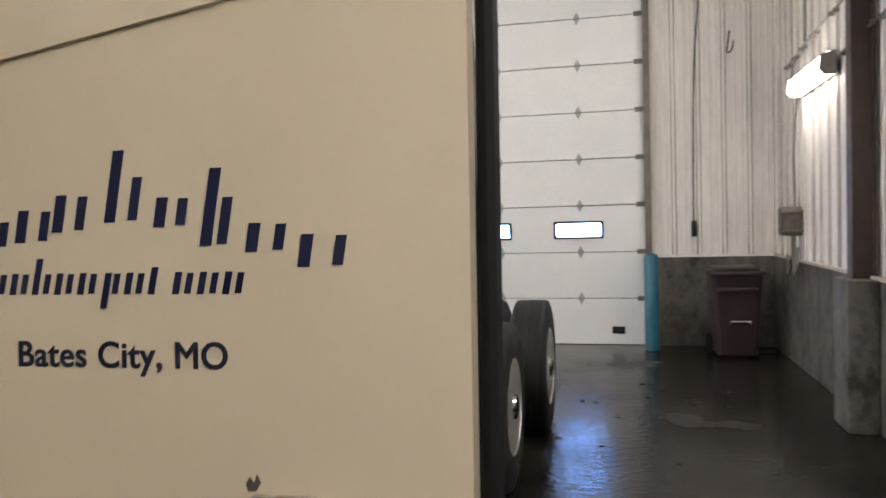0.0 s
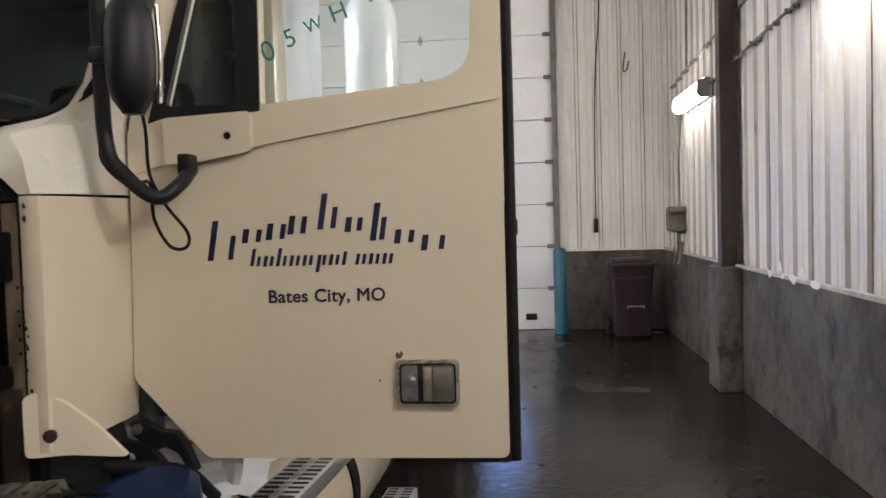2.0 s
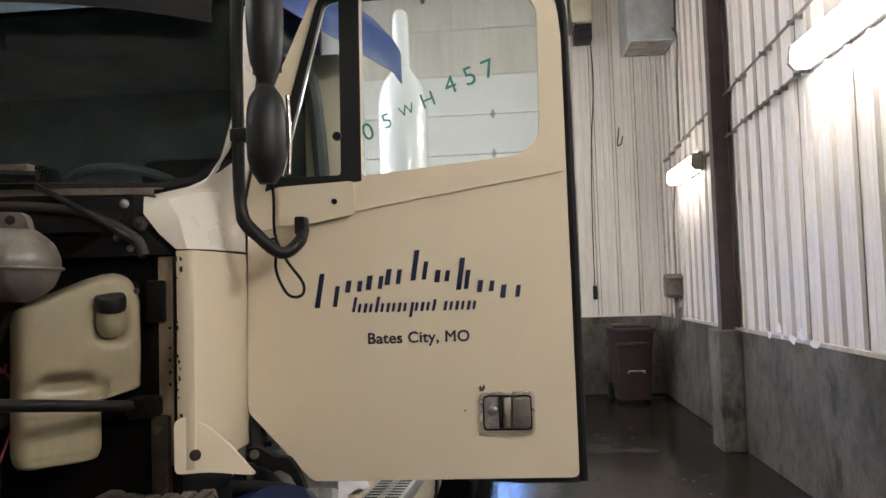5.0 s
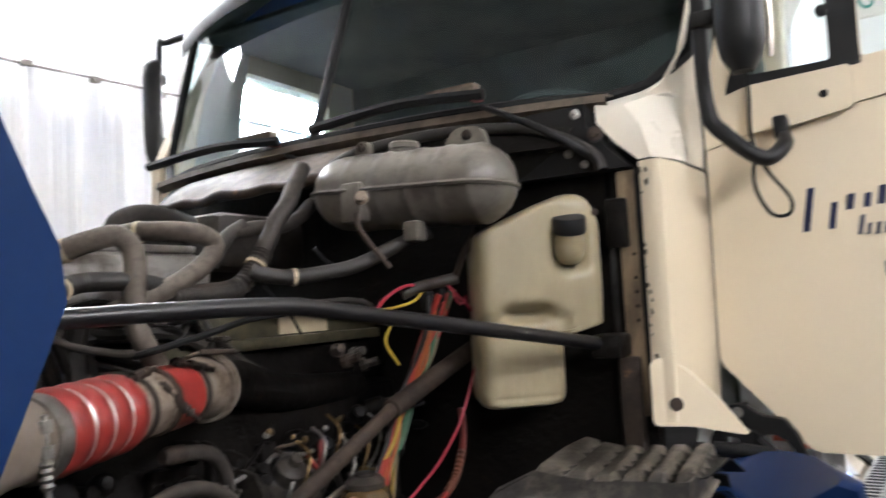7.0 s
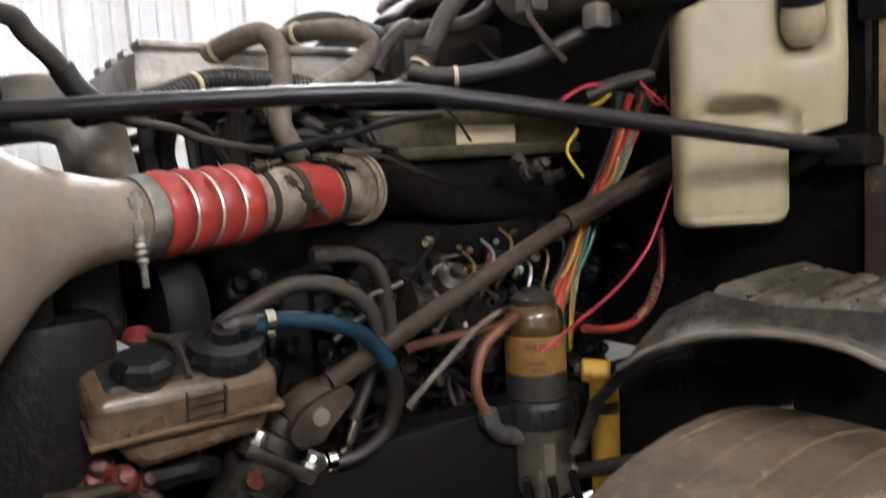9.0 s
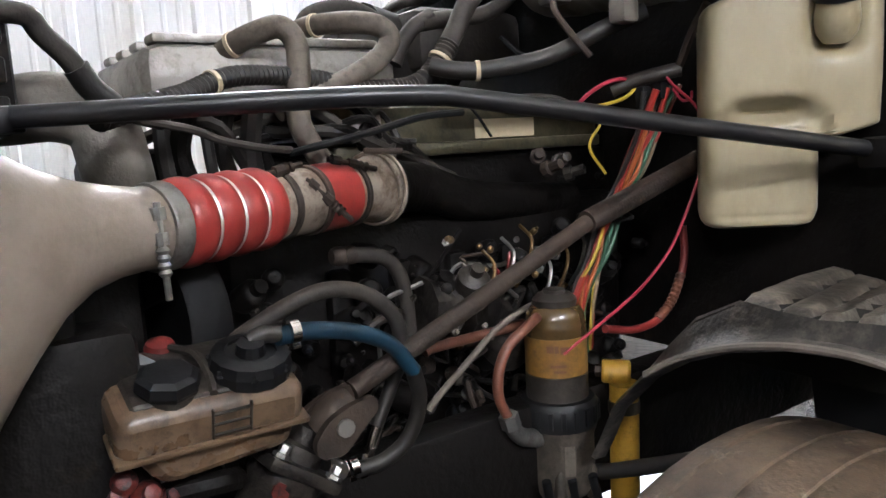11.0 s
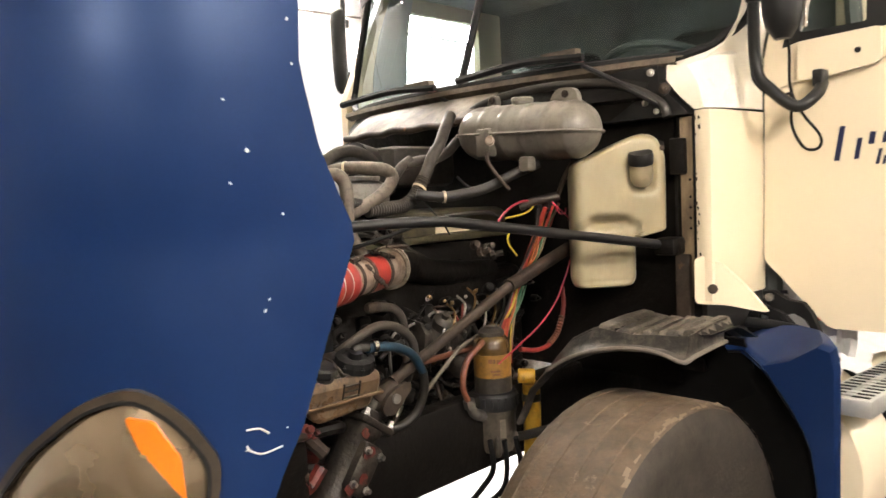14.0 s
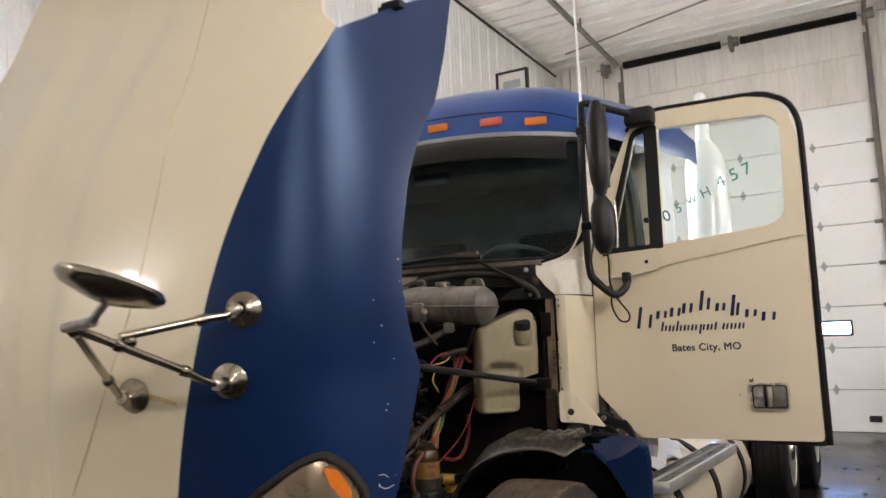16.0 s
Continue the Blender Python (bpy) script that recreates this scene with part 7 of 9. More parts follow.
for p, w, h in (((-1.415, 0.262, 1.815), 0.018, 0.034), ((-1.15, 0.275, 1.80), 0.045, 0.04)):
    q = Vector(p)
    o = rounded([(-w * 1.5, -0.02), (w * 1.1, -0.02), (w * 0.75, h * 0.75), (w * 0.45, h), (-w * 0.5, h), (-w * 0.9, h * 0.7)], 0.012, 3)
    lug = part("mount_lug", plate(bmesh.new(), o, [], lambda u, v, d: q + ea * u + eup * v + eside * (d - 0.012), 0.024), TANK_GREY, coolant, "moulded mounting lug")
    part("lug_bolt", lathe(bmesh.new(), [(0, 0), (0.011, 0), (0.011, 0.004), (0.007, 0.005), (0.007, 0.01), (0, 0.011)], axis_to(q + eup * h * 0.55 - ea * 0.0 + eside * 0.0125, eside), 10), RUST_IRON, lug)
    part("lug_bolt", lathe(bmesh.new(), [(0, 0), (0.011, 0), (0.011, 0.004), (0.007, 0.005), (0.007, 0.01), (0, 0.011)], axis_to(q + eup * h * 0.55 - eside * 0.0125, -eside), 10), RUST_IRON, lug)
part("filler_cap", lathe(bmesh.new(), [(0.03, 0), (0.03, 0.012), (0.034, 0.014), (0.034, 0.024), (0.03, 0.028), (0, 0.029)], axis_to(E0.lerp(E1, 0.46) + eup * 0.076, eup), 24), TANK_GREY, coolant)
boss = E0 + ea * 0.155 + Vector((0, -0.098, -0.03))
part("front_boss", box(bmesh.new(), boss - Vector((0.03, 0.008, 0.045)), boss + Vector((0.025, 0.03, 0.04)), 0.008), TANK_GREY, coolant)
q = Vector((-1.335, 0.14, 1.70))
part("sight_fitting", lathe(bmesh.new(), [(0, 0), (0.014, 0), (0.014, 0.016), (0.010, 0.018), (0.010, 0.032), (0, 0.033)], axis_to(q, (0.6, -0.8, 0.05)), 12), PIPE_ALU, coolant, "brass fitting")
part("stay", T([(-1.345, 0.135, 1.67), (-1.335, 0.13, 1.635), (-1.30, 0.14, 1.585), (-1.285, 0.16, 1.555)], 0.006, seg=8), RUST_IRON, coolant, "thin rusty stay")
q = Vector((-1.255, 0.21, 1.622))
part("sump", box(bmesh.new(), q - Vector((0.018, 0.02, 0.016)), q + Vector((0.02, 0.02, 0.028)), 0.008), TANK_GREY, coolant)
part("hanger_strap", T([(-1.165, 0.315, 1.63), (-1.205, 0.325, 1.585), (-1.235, 0.33, 1.535), (-1.27, 0.34, 1.52)], 0.008, seg=6), RUST_IRON, coolant, "rusty bracket strap")


def hose(name, pts, r, mat, label="", **k):
    return bay(name, T(pts, r, **k), mat, label)


hose("hose", [(-1.60, -0.38, 1.575), (-1.56, -0.361, 1.596), (-1.53, -0.338, 1.609), (-1.5, -0.307, 1.617), (-1.49, -0.286, 1.594), (-1.48, -0.288, 1.55), (-1.47, -0.298, 1.51), (-1.46, -0.303, 1.464), (-1.455, -0.288, 1.429), (-1.45, -0.27, 1.395)], 0.0185, HOSE_GREY, "dusty grey-brown bent coolant hose", seg=16)
hose("hose", [(-1.68, -0.235, 1.62), (-1.62, -0.207, 1.637), (-1.57, -0.186, 1.638), (-1.52, -0.156, 1.634), (-1.505, -0.119, 1.626), (-1.5, -0.104, 1.604), (-1.5, -0.129, 1.572), (-1.5, -0.182, 1.541), (-1.5, -0.252, 1.512), (-1.5, -0.32, 1.488)], 0.0185, HOSE_GREY, "dusty brown looped hose", seg=16)
hose("hose", [(-1.55, 0.20, 1.80), (-1.52, 0.14, 1.75), (-1.5, 0.095, 1.703), (-1.5, 0.063, 1.668), (-1.5, 0.039, 1.628), (-1.5, 0.018, 1.598)], 0.0185, HOSE, "dusty brown hose", seg=16)
hose("corrugated_hose", [(-1.5, 0.022, 1.602), (-1.5, 0.008, 1.583), (-1.5, -0.024, 1.545), (-1.5, -0.065, 1.523), (-1.5, -0.119, 1.517), (-1.5, -0.205, 1.514)], 0.0195, HOSE, "dusty corrugated hose", seg=16, ridges=0.0016)
hose("corrugated_loom", [(-1.34, -0.62, 1.472), (-1.38, -0.566, 1.487), (-1.40, -0.533, 1.496), (-1.42, -0.487, 1.508), (-1.44, -0.442, 1.526), (-1.46, -0.396, 1.537), (-1.48, -0.323, 1.54), (-1.50, -0.244, 1.536), (-1.52, -0.179, 1.525)], 0.0145, HOSE_DARK, "dark corrugated wiring loom", seg=14, ridges=0.0014)
hose("hose", [(-1.25, 0.26, 1.63), (-1.30, 0.198, 1.60), (-1.328, 0.154, 1.575), (-1.356, 0.118, 1.559), (-1.384, 0.066, 1.549), (-1.412, 0.015, 1.543), (-1.44, -0.027, 1.548), (-1.46, -0.05, 1.556)], 0.0155, HOSE_DARK, "dark oily coolant hose", seg=14)
hose("hose", [(-1.56, 0.026, 1.66), (-1.56, -0.017, 1.635), (-1.56, -0.048, 1.598), (-1.56, -0.062, 1.57)], 0.015, HOSE, "dusty brown hose", seg=12)
hose("hose", [(-1.56, 0.33, 1.76), (-1.56, 0.244, 1.725), (-1.56, 0.199, 1.69), (-1.56, 0.141, 1.666), (-1.56, 0.069, 1.658), (-1.56, 0.0, 1.645)], 0.016, HOSE, "dusty brown hose", seg=12)
hose("air_hose", [(-1.38, -0.715, 1.60), (-1.40, -0.672, 1.60), (-1.408, -0.655, 1.58), (-1.416, -0.627, 1.551), (-1.424, -0.604, 1.515), (-1.432, -0.569, 1.49), (-1.44, -0.515, 1.474)], 0.0135, HOSE, "dusty air hose with a black sleeve", seg=12)
hose("sleeve", [(-1.418, -0.62, 1.542), (-1.424, -0.604, 1.517), (-1.430, -0.578, 1.494)], 0.0165, HOSE_DARK, "black rubber sleeve", seg=12)
hose("heater_hose", [(-1.66, 0.33, 1.79), (-1.52, 0.33, 1.84), (-1.40, 0.37, 1.865), (-1.25, 0.41, 1.872), (-1.12, 0.44, 1.86), (-1.02, 0.452, 1.825), (-0.95, 0.455, 1.78), (-0.93, 0.45, 1.74)], 0.0135, HOSE_DARK, "dark heater hose along the cowl")
hose("intake_hose", [(-1.74, -0.20, 1.60), (-1.75, -0.150, 1.655), (-1.75, -0.132, 1.68), (-1.75, -0.088, 1.697), (-1.75, -0.03, 1.698), (-1.75, 0.03, 1.672), (-1.76, 0.06, 1.63)], 0.019, HOSE, "dusty brown hose", seg=14)
hose("hose", [(-1.62, -0.35, 1.6), (-1.66, -0.42, 1.60), (-1.75, -0.45, 1.58), (-1.85, -0.4, 1.55)], 0.018, HOSE, "dusty brown hose", seg=12)
b = bmesh.new()
ring7 = axis_to((-1.88, 0.04, 1.665), (0.35, -0.5, 0.8))
lathe(b, [(0, -0.05), (0.07, -0.05), (0.075, 0.0), (0.085, 0.004), (0.09, 0.0), (0.088, -0.02), (0.096, -0.025), (0.1, -0.05), (0.09, -0.08), (0, -0.08)], ring7, 28)
air = bay("air_intake", b, HOSE_DARK, "round dusty air intake duct")
part("duct", T([(-1.88, 0.04, 1.645), (-1.9, 0.17, 1.62), (-1.97, 0.3, 1.62)], 0.1, seg=18), HOSE_DARK, air)
bay("air_cleaner_cover", B((-2.2, 0.12, 1.58), (-1.74, 0.42, 1.72), 0.03), HOSE, "dusty folded plastic cowl cover")
hose("cable", [(-1.42, -0.34, 1.42), (-1.4, -0.309, 1.428), (-1.4, -0.199, 1.449), (-1.4, -0.114, 1.467), (-1.4, -0.031, 1.473)], 0.006, RUBBER, "thin black cable", seg=8)
hose("cable", [(-1.4, -0.56, 1.475), (-1.4, -0.488, 1.459), (-1.4, -0.449, 1.443), (-1.4, -0.391, 1.43), (-1.42, -0.34, 1.425)], 0.006, HOSE, "thin dusty cable", seg=8)
hose("cable", [(-1.38, -0.02, 1.488), (-1.36, 0.034, 1.491), (-1.36, 0.11, 1.493), (-1.36, 0.163, 1.486), (-1.36, 0.209, 1.465)], 0.0065, HOSE_DARK, "thin dusty cable", seg=8)
hose("cable", [(-1.46, -0.02, 1.53), (-1.45, 0.005, 1.50), (-1.44, 0.03, 1.47), (-1.45, 0.07, 1.43)], 0.0028, RUBBER, "thin black wire", seg=6)
hose("cable", [(-1.40, 0.06, 1.60), (-1.39, 0.085, 1.575), (-1.38, 0.10, 1.565)], 0.004, RUBBER, "thin black wire", seg=6)

for p, d, r in (((-1.44, -0.442, 1.526), (-0.4, 0.9, 0.3), 0.0165), ((-1.595, -0.197, 1.638), (0.8, 0.35, 0.05), 0.0195), ((-1.56, -0.361, 1.596), (0.8, 0.5, 0.3), 0.0195), ((-1.412, 0.015, 1.543), (-0.5, -0.85, 0.0), 0.0165), ((-1.5, 0.0, 1.572), (0, 0.6, 0.75), 0.0215)):
    bay("cable_tie", lathe(bmesh.new(), [(r - 0.003, -0.0035), (r + 0.0015, -0.0035), (r + 0.0015, 0.0035), (r - 0.003, 0.0035)], axis_to(p, d), 16), LABEL_TAN, "pale plastic cable tie")

# steering shaft
shaft2 = bay("steering_shaft", T([(-1.275, 0.50, 1.378), (-1.28, 0.412, 1.352), (-1.28, 0.135, 1.274)], 0.0205, smooth=False, seg=14), RUST_IRON, "rusty steering shaft")
part("slip_tube", T([(-1.281, 0.15, 1.278), (-1.262, -0.35, 1.094)], 0.0145, smooth=False, seg=12), RUST_IRON, shaft2)
b = bmesh.new()
lathe(b, [(0, -0.03), (0.022, -0.03), (0.03, -0.01), (0.03, 0.02), (0.02, 0.035), (0, 0.036)], axis_to((-1.235, -0.395, 1.075), (0.1, 0.75, 0.45)), 12)
part("universal_joint", b, RUST_IRON, shaft2)
for x in (-1.272, -1.208):
    part("yoke", plate(bmesh.new(), rounded([(-0.435, 1.04), (-0.40, 1.035), (-0.375, 1.06), (-0.345, 1.085), (-0.35, 1.105), (-0.39, 1.098), (-0.42, 1.085), (-0.44, 1.06)], 0.012), [], lambda u, v, d: (x + d, u, v), 0.012), RUST_IRON, shaft2)
part("cross_pin", T([(-1.275, -0.392, 1.073), (-1.19, -0.398, 1.073)], 0.012, smooth=False), STEEL, shaft2)

# wiring harness
b = bmesh.new()
tube(b, [(-1.235, 0.335, 1.53), (-1.26, 0.31, 1.524), (-1.30, 0.285, 1.515), (-1.33, 0.26, 1.50)], 0.013, 12)
harness = bay("wiring_harness", b, TOP_GREASE, "bundle of loose coloured wires")
for p in ((-1.285, 0.335, 1.512), (-1.27, 0.325, 1.50), (-1.29, 0.30, 1.485)):
    part("connector", box(bmesh.new(), Vector(p) - Vector((0.010, 0.012, 0.02)), Vector(p) + Vector((0.010, 0.012, 0.02)), 0.004), RUBBER, harness, "black wire connector")
rr = random.Random(3)
MIDS = [(-1.27, 0.335, 1.50), (-1.285, 0.31, 1.43), (-1.30, 0.275, 1.35), (-1.32, 0.24, 1.28), (-1.33, 0.205, 1.20), (-1.335, 0.165, 1.12), (-1.34, 0.15, 1.02)]
for k, (n, off, r) in enumerate([("red", -0.018, 0.007), ("orange", -0.010, 0.0045), ("red", -0.004, 0.005), ("green", 0.012, 0.0045), ("yellow", -0.024, 0.0035), ("green", 0.020, 0.004), ("orange", 0.004, 0.004), ("tan", 0.028, 0.004), ("red", 0.034, 0.0038), ("dark", 0.0, 0.006), ("dark", 0.022, 0.005), ("yellow", 0.026, 0.003), ("dark", -0.03, 0.005)]):
    sway = [rr.uniform(-0.012, 0.012) for _ in MIDS]
    lift = [rr.uniform(-0.01, 0.012) for _ in MIDS]
    fan = (1.6, 1.25, 1.0, 0.9, 0.9, 1.0, 1.2)
    part("wire", T([(x + lift[i], y + off * fan[i] + sway[i] * 0.6, z + 0.2 * off) for i, (x, y, z) in enumerate(MIDS)], r, seg=7), WIRES[n], harness, ("black" if n == "dark" else n) + " wire")
part("wire", T([(-1.30, 0.30, 1.515), (-1.31, 0.245, 1.518), (-1.32, 0.19, 1.495), (-1.33, 0.155, 1.462)], 0.004, seg=7), WIRES["pink"], harness, "pink wire")
part("wire", T([(-1.30, 0.30, 1.51), (-1.30, 0.265, 1.487), (-1.31, 0.225, 1.476), (-1.33, 0.19, 1.47)], 0.0035, seg=7), WIRES["yellow"], harness, "yellow wire")
part("wire", T([(-1.36, 0.26, 1.44), (-1.35, 0.22, 1.40), (-1.34, 0.25, 1.35)], 0.003, seg=6), WIRES["yellow"], harness, "yellow wire")
part("wire", T([(-1.23, 0.29, 1.515), (-1.222, 0.302, 1.498), (-1.211, 0.346, 1.462), (-1.203, 0.372, 1.406), (-1.206, 0.344, 1.336), (-1.214, 0.313, 1.266), (-1.223, 0.281, 1.209), (-1.231, 0.212, 1.151), (-1.24, 0.115, 1.102), (-1.26, 0.05, 1.06)], 0.0028, seg=7), WIRES["pink"], harness, "pink wire")
part("wire", T([(-1.225, 0.30, 1.495), (-1.225, 0.325, 1.475), (-1.225, 0.35, 1.478), (-1.23, 0.36, 1.49)], 0.0028, seg=7), WIRES["pink"], harness, "pink wire")
part("wire_tie", T([(-1.325, 0.225, 1.262), (-1.29, 0.26, 1.268), (-1.325, 0.285, 1.275)], 0.004, seg=6), RUBBER, harness)
redc = hose("red_cable", [(-1.275, 0.39, 1.24), (-1.27, 0.387, 1.183), (-1.27, 0.365, 1.122), (-1.27, 0.314, 1.075), (-1.27, 0.244, 1.065), (-1.27, 0.162, 1.081)], 0.0075, RED_HOSE, "red battery cable", seg=10)
part("corrugated_sleeve", T([(-1.27, 0.378, 1.15), (-1.27, 0.345, 1.098), (-1.27, 0.305, 1.073)], 0.009, seg=10, ridges=0.0012), ORANGE_HOSE, redc, "corrugated sleeve")
hose("orange_hose", [(-1.29, 0.02, 1.125), (-1.28, -0.012, 1.116), (-1.28, -0.055, 1.09), (-1.28, -0.076, 1.05), (-1.28, -0.077, 1.009), (-1.28, -0.056, 0.966)], 0.009, ORANGE_HOSE, "orange-brown fuel hose", seg=10)
hose("orange_hose", [(-1.38, -0.15, 1.082), (-1.38, -0.129, 1.086), (-1.38, -0.014, 1.088), (-1.38, 0.068, 1.09)], 0.009, ORANGE_HOSE, "orange-brown fuel hose", seg=10)
hose("grey_tube", [(-1.37, -0.155, 0.985), (-1.37, -0.142, 0.999), (-1.37, -0.07, 1.05), (-1.37, -0.003, 1.095), (-1.37, 0.065, 1.12), (-1.37, 0.12, 1.13)], 0.006, HOSE_GREY, "pale grey tube", seg=8)

# fuel filter
fc = Vector((-1.308, 0.078, 0))
FM = Matrix.Translation(fc)
filt = bay("fuel_filter", lathe(bmesh.new(), [(0, 0.797), (0.052, 0.797), (0.06, 0.81), (0.062, 0.83), (0.062, 0.905), (0.066, 0.915), (0.066, 0.923), (0, 0.923)], FM, 36), FILTER_BASE, "fuel filter with an amber bowl and worn yellow label")
for k in range(5):
    a = 2 * math.pi * k / 5 - 0.75
    b = lathe(bmesh.new(), [(0, 0.79), (0.009, 0.79), (0.011, 0.80), (0.011, 0.84), (0.004, 0.855), (0, 0.856)], Matrix.Translation(fc + Vector((0.058 * math.cos(a), 0.058 * math.sin(a), 0))), 10)
    part("housing_lug", b, FILTER_BASE, filt)
b = bmesh.new()
grid(b, [[(fc.x + 0.0632 * math.cos(a), fc.y + 0.0632 * math.sin(a), z) for a in (-0.62, -0.52, -0.42, -0.32)] for z in (0.845, 0.90)])
part("data_plate", b, DATA_PLATE, filt, "small grey data plate", smooth=False)
part("collar", lathe(bmesh.new(), [(0, 0.923), (0.068, 0.923), (0.0705, 0.93), (0.0705, 0.963), (0.064, 0.972), (0, 0.973)], FM, 36), BLACK, filt, "ribbed black collar")
rib_mesh = to_mesh("collar_rib", B((-0.003, -0.004, 0), (0.004, 0.004, 0.03), 0.001), BLACK, False)
for k in range(20):
    a = 2 * math.pi * k / 20
    ob = new("collar_rib", rib_mesh)
    ob.parent = filt
    ob.location = Vector((fc.x + 0.0695 * math.cos(a), fc.y + 0.0695 * math.sin(a), 0.932)) - world_of(filt)
    ob.rotation_euler = (0, 0, a)
part("bowl", lathe(bmesh.new(), [(0, 0.973), (0.052, 0.973), (0.053, 1.02), (0.053, 1.098), (0.0535, 1.104), (0.0515, 1.108), (0.0515, 1.114), (0.049, 1.124), (0.043, 1.132), (0.036, 1.136), (0, 1.138)], FM, 36), FILTER_BOWL, filt, "amber see-through bowl")
part("label_band", lathe(bmesh.new(), [(0.0525, 1.018), (0.0545, 1.018), (0.0545, 1.084), (0.0525, 1.084)], FM, 36), FILTER_LABEL, filt, "worn yellow label band")
part("dark_band", lathe(bmesh.new(), [(0.0525, 0.972), (0.0546, 0.973), (0.0546, 1.0165), (0.0525, 1.0165)], FM, 36), TOP_GREASE, filt, "grimy black lower band")
for a, z, w, hgt in ((-1.05, 1.062, 0.22, 0.012), (-0.8, 1.062, 0.12, 0.012), (-0.62, 1.060, 0.26, 0.012), (-0.95, 1.036, 0.5, 0.005), (-0.85, 1.027, 0.4, 0.004)):
    b = bmesh.new()
    grid(b, [[(fc.x + 0.0549 * math.cos(a + w * i / 4), fc.y + 0.0549 * math.sin(a + w * i / 4), z + h) for i in range(5)] for h in (0.0, hgt)])
    part("label_bar", b, ORANGE_HOSE, filt, smooth=False)
part("top_nut", lathe(bmesh.new(), [(0, 1.134), (0.038, 1.134), (0.039, 1.146), (0.03, 1.155), (0.02, 1.156), (0.02, 1.162), (0, 1.163)], FM, 14), TOP_GREASE, filt)
part("hose_fitting", T([(-1.28, -0.058, 0.968), (-1.282, -0.045, 0.945), (-1.29, -0.02, 0.925), (-1.30, 0.02, 0.91)], (0.0125, 0.017), seg=12), STEEL, filt, "grimy steel hose fitting")
part("fitting_nut", lathe(bmesh.new(), [(0, -0.012), (0.017, -0.012), (0.017, 0.012), (0, 0.012)], axis_to((-1.281, -0.056, 0.966), (0, -0.3, 1)), 6), STEEL, filt, smooth=False)

# yellow tube and cross pipe beside the filter
yt = bay("yellow_tube", T([(-1.275, 0.214, 0.967), (-1.275, 0.214, 0.95), (-1.275, 0.212, 0.8), (-1.275, 0.21, 0.56)], 0.027, seg=20), YELLOW, "yellow painted shock absorber tube")
part("tube_band", lathe(bmesh.new(), [(0.026, 0), (0.029, 0), (0.029, 0.022), (0.026, 0.022)], axis_to((-1.275, 0.213, 0.915), (0, 0, 1)), 24), TOP_GREASE, yt)
part("yellow_cap", lathe(bmesh.new(), [(0, -0.026), (0.019, -0.026), (0.0225, -0.022), (0.0225, 0.022), (0.019, 0.026), (0, 0.026)], axis_to((-1.285, 0.205, 0.990), (0.75, 0.65, -0.05)), 22), YELLOW, yt, "yellow bushing eye")
part("cap_bolt", lathe(bmesh.new(), [(0, 0), (0.012, 0), (0.012, 0.012), (0, 0.014)], axis_to((-1.304, 0.188, 0.991), (-0.75, -0.65, 0.05)), 6), RUST_IRON, yt)
hose("cross_pipe", [(-1.30, 0.10, 0.825), (-1.25, 0.125, 0.832), (-1.15, 0.166, 0.867), (-1.05, 0.201, 0.906), (-0.98, 0.24, 0.93)], 0.014, HOSE_DARK, "dark hose", seg=12)

# power steering reservoir, gear and hoses
pz = Vector((-1.24, -0.562, 0))
pu = Vector((0.03, 1, 0)).normalized()
pn = Vector((1, -0.03, 0)).normalized()
pm2 = Matrix.Translation(pz) @ Matrix((pu, -pn, Vector((0, 0, 1)))).transposed().to_4x4() @ Matrix.Translation((0, 0, 1.14)) @ Matrix.Rotation(radians(17), 4, "X") @ Matrix.Translation((0, 0, -1.14))


def pl(u, v, d):
    return pm2 @ Vector((u, d, v))


ROUNDED = ((-0.07, 0.016), (-0.0665, 0.009), (-0.062, 0.004), (-0.056, 0.001), (-0.05, 0.0), (0.05, 0.0), (0.062, 0.003), (0.066, 0.014))
ps = bay("steering_fluid_reservoir", pillow(rounded([(-0.106, 1.118), (-0.108, 1.182), (0.0, 1.180), (0.106, 1.18), (0.106, 1.118)], [0.02, 0.025, 0.0, 0.025, 0.02], 4), pl, ROUNDED), PS_TANK, "oily brown plastic steering fluid reservoir", 22)
part("lower_tank", pillow(rounded([(-0.098, 1.136), (-0.058, 1.07), (0.096, 1.083), (0.1, 1.136)], [0.02, 0.022, 0.022, 0.02], 4), pl, [(d * 0.86, i) for d, i in ROUNDED]), PS_TANK, ps, smooth=20)
part("seam", box(bmesh.new(), (-0.109, -0.074, 1.1235), (0.110, 0.074, 1.1315), 0.003, pm2), PS_TANK, ps)
part("oily_top", pillow(rounded([(-0.092, 1.176), (-0.085, 1.1865), (0.0, 1.183), (0.085, 1.1845), (0.095, 1.176)], 0.006, 2), pl, [(-0.054, 0.004), (-0.05, 0.001), (0.05, 0.0), (0.06, 0.003)]), TOP_GREASE, ps, "grease-blackened top", smooth=20)
capm2 = pm2 @ Matrix.Translation((-0.043, -0.032, 1.183))
part("cap", lathe(bmesh.new(), [(0, 0), (0.030, 0), (0.034, 0.004), (0.036, 0.009), (0.034, 0.02), (0.027, 0.025), (0, 0.026)], capm2, 8), BLACK, ps, "dusty black screw cap", smooth=False)
part("neck", lathe(bmesh.new(), [(0, -0.012), (0.031, -0.012), (0.03, 0.002), (0, 0.002)], capm2, 20), TOP_GREASE, ps)
capm3 = pm2 @ Matrix.Translation((0.053, -0.022, 1.183))
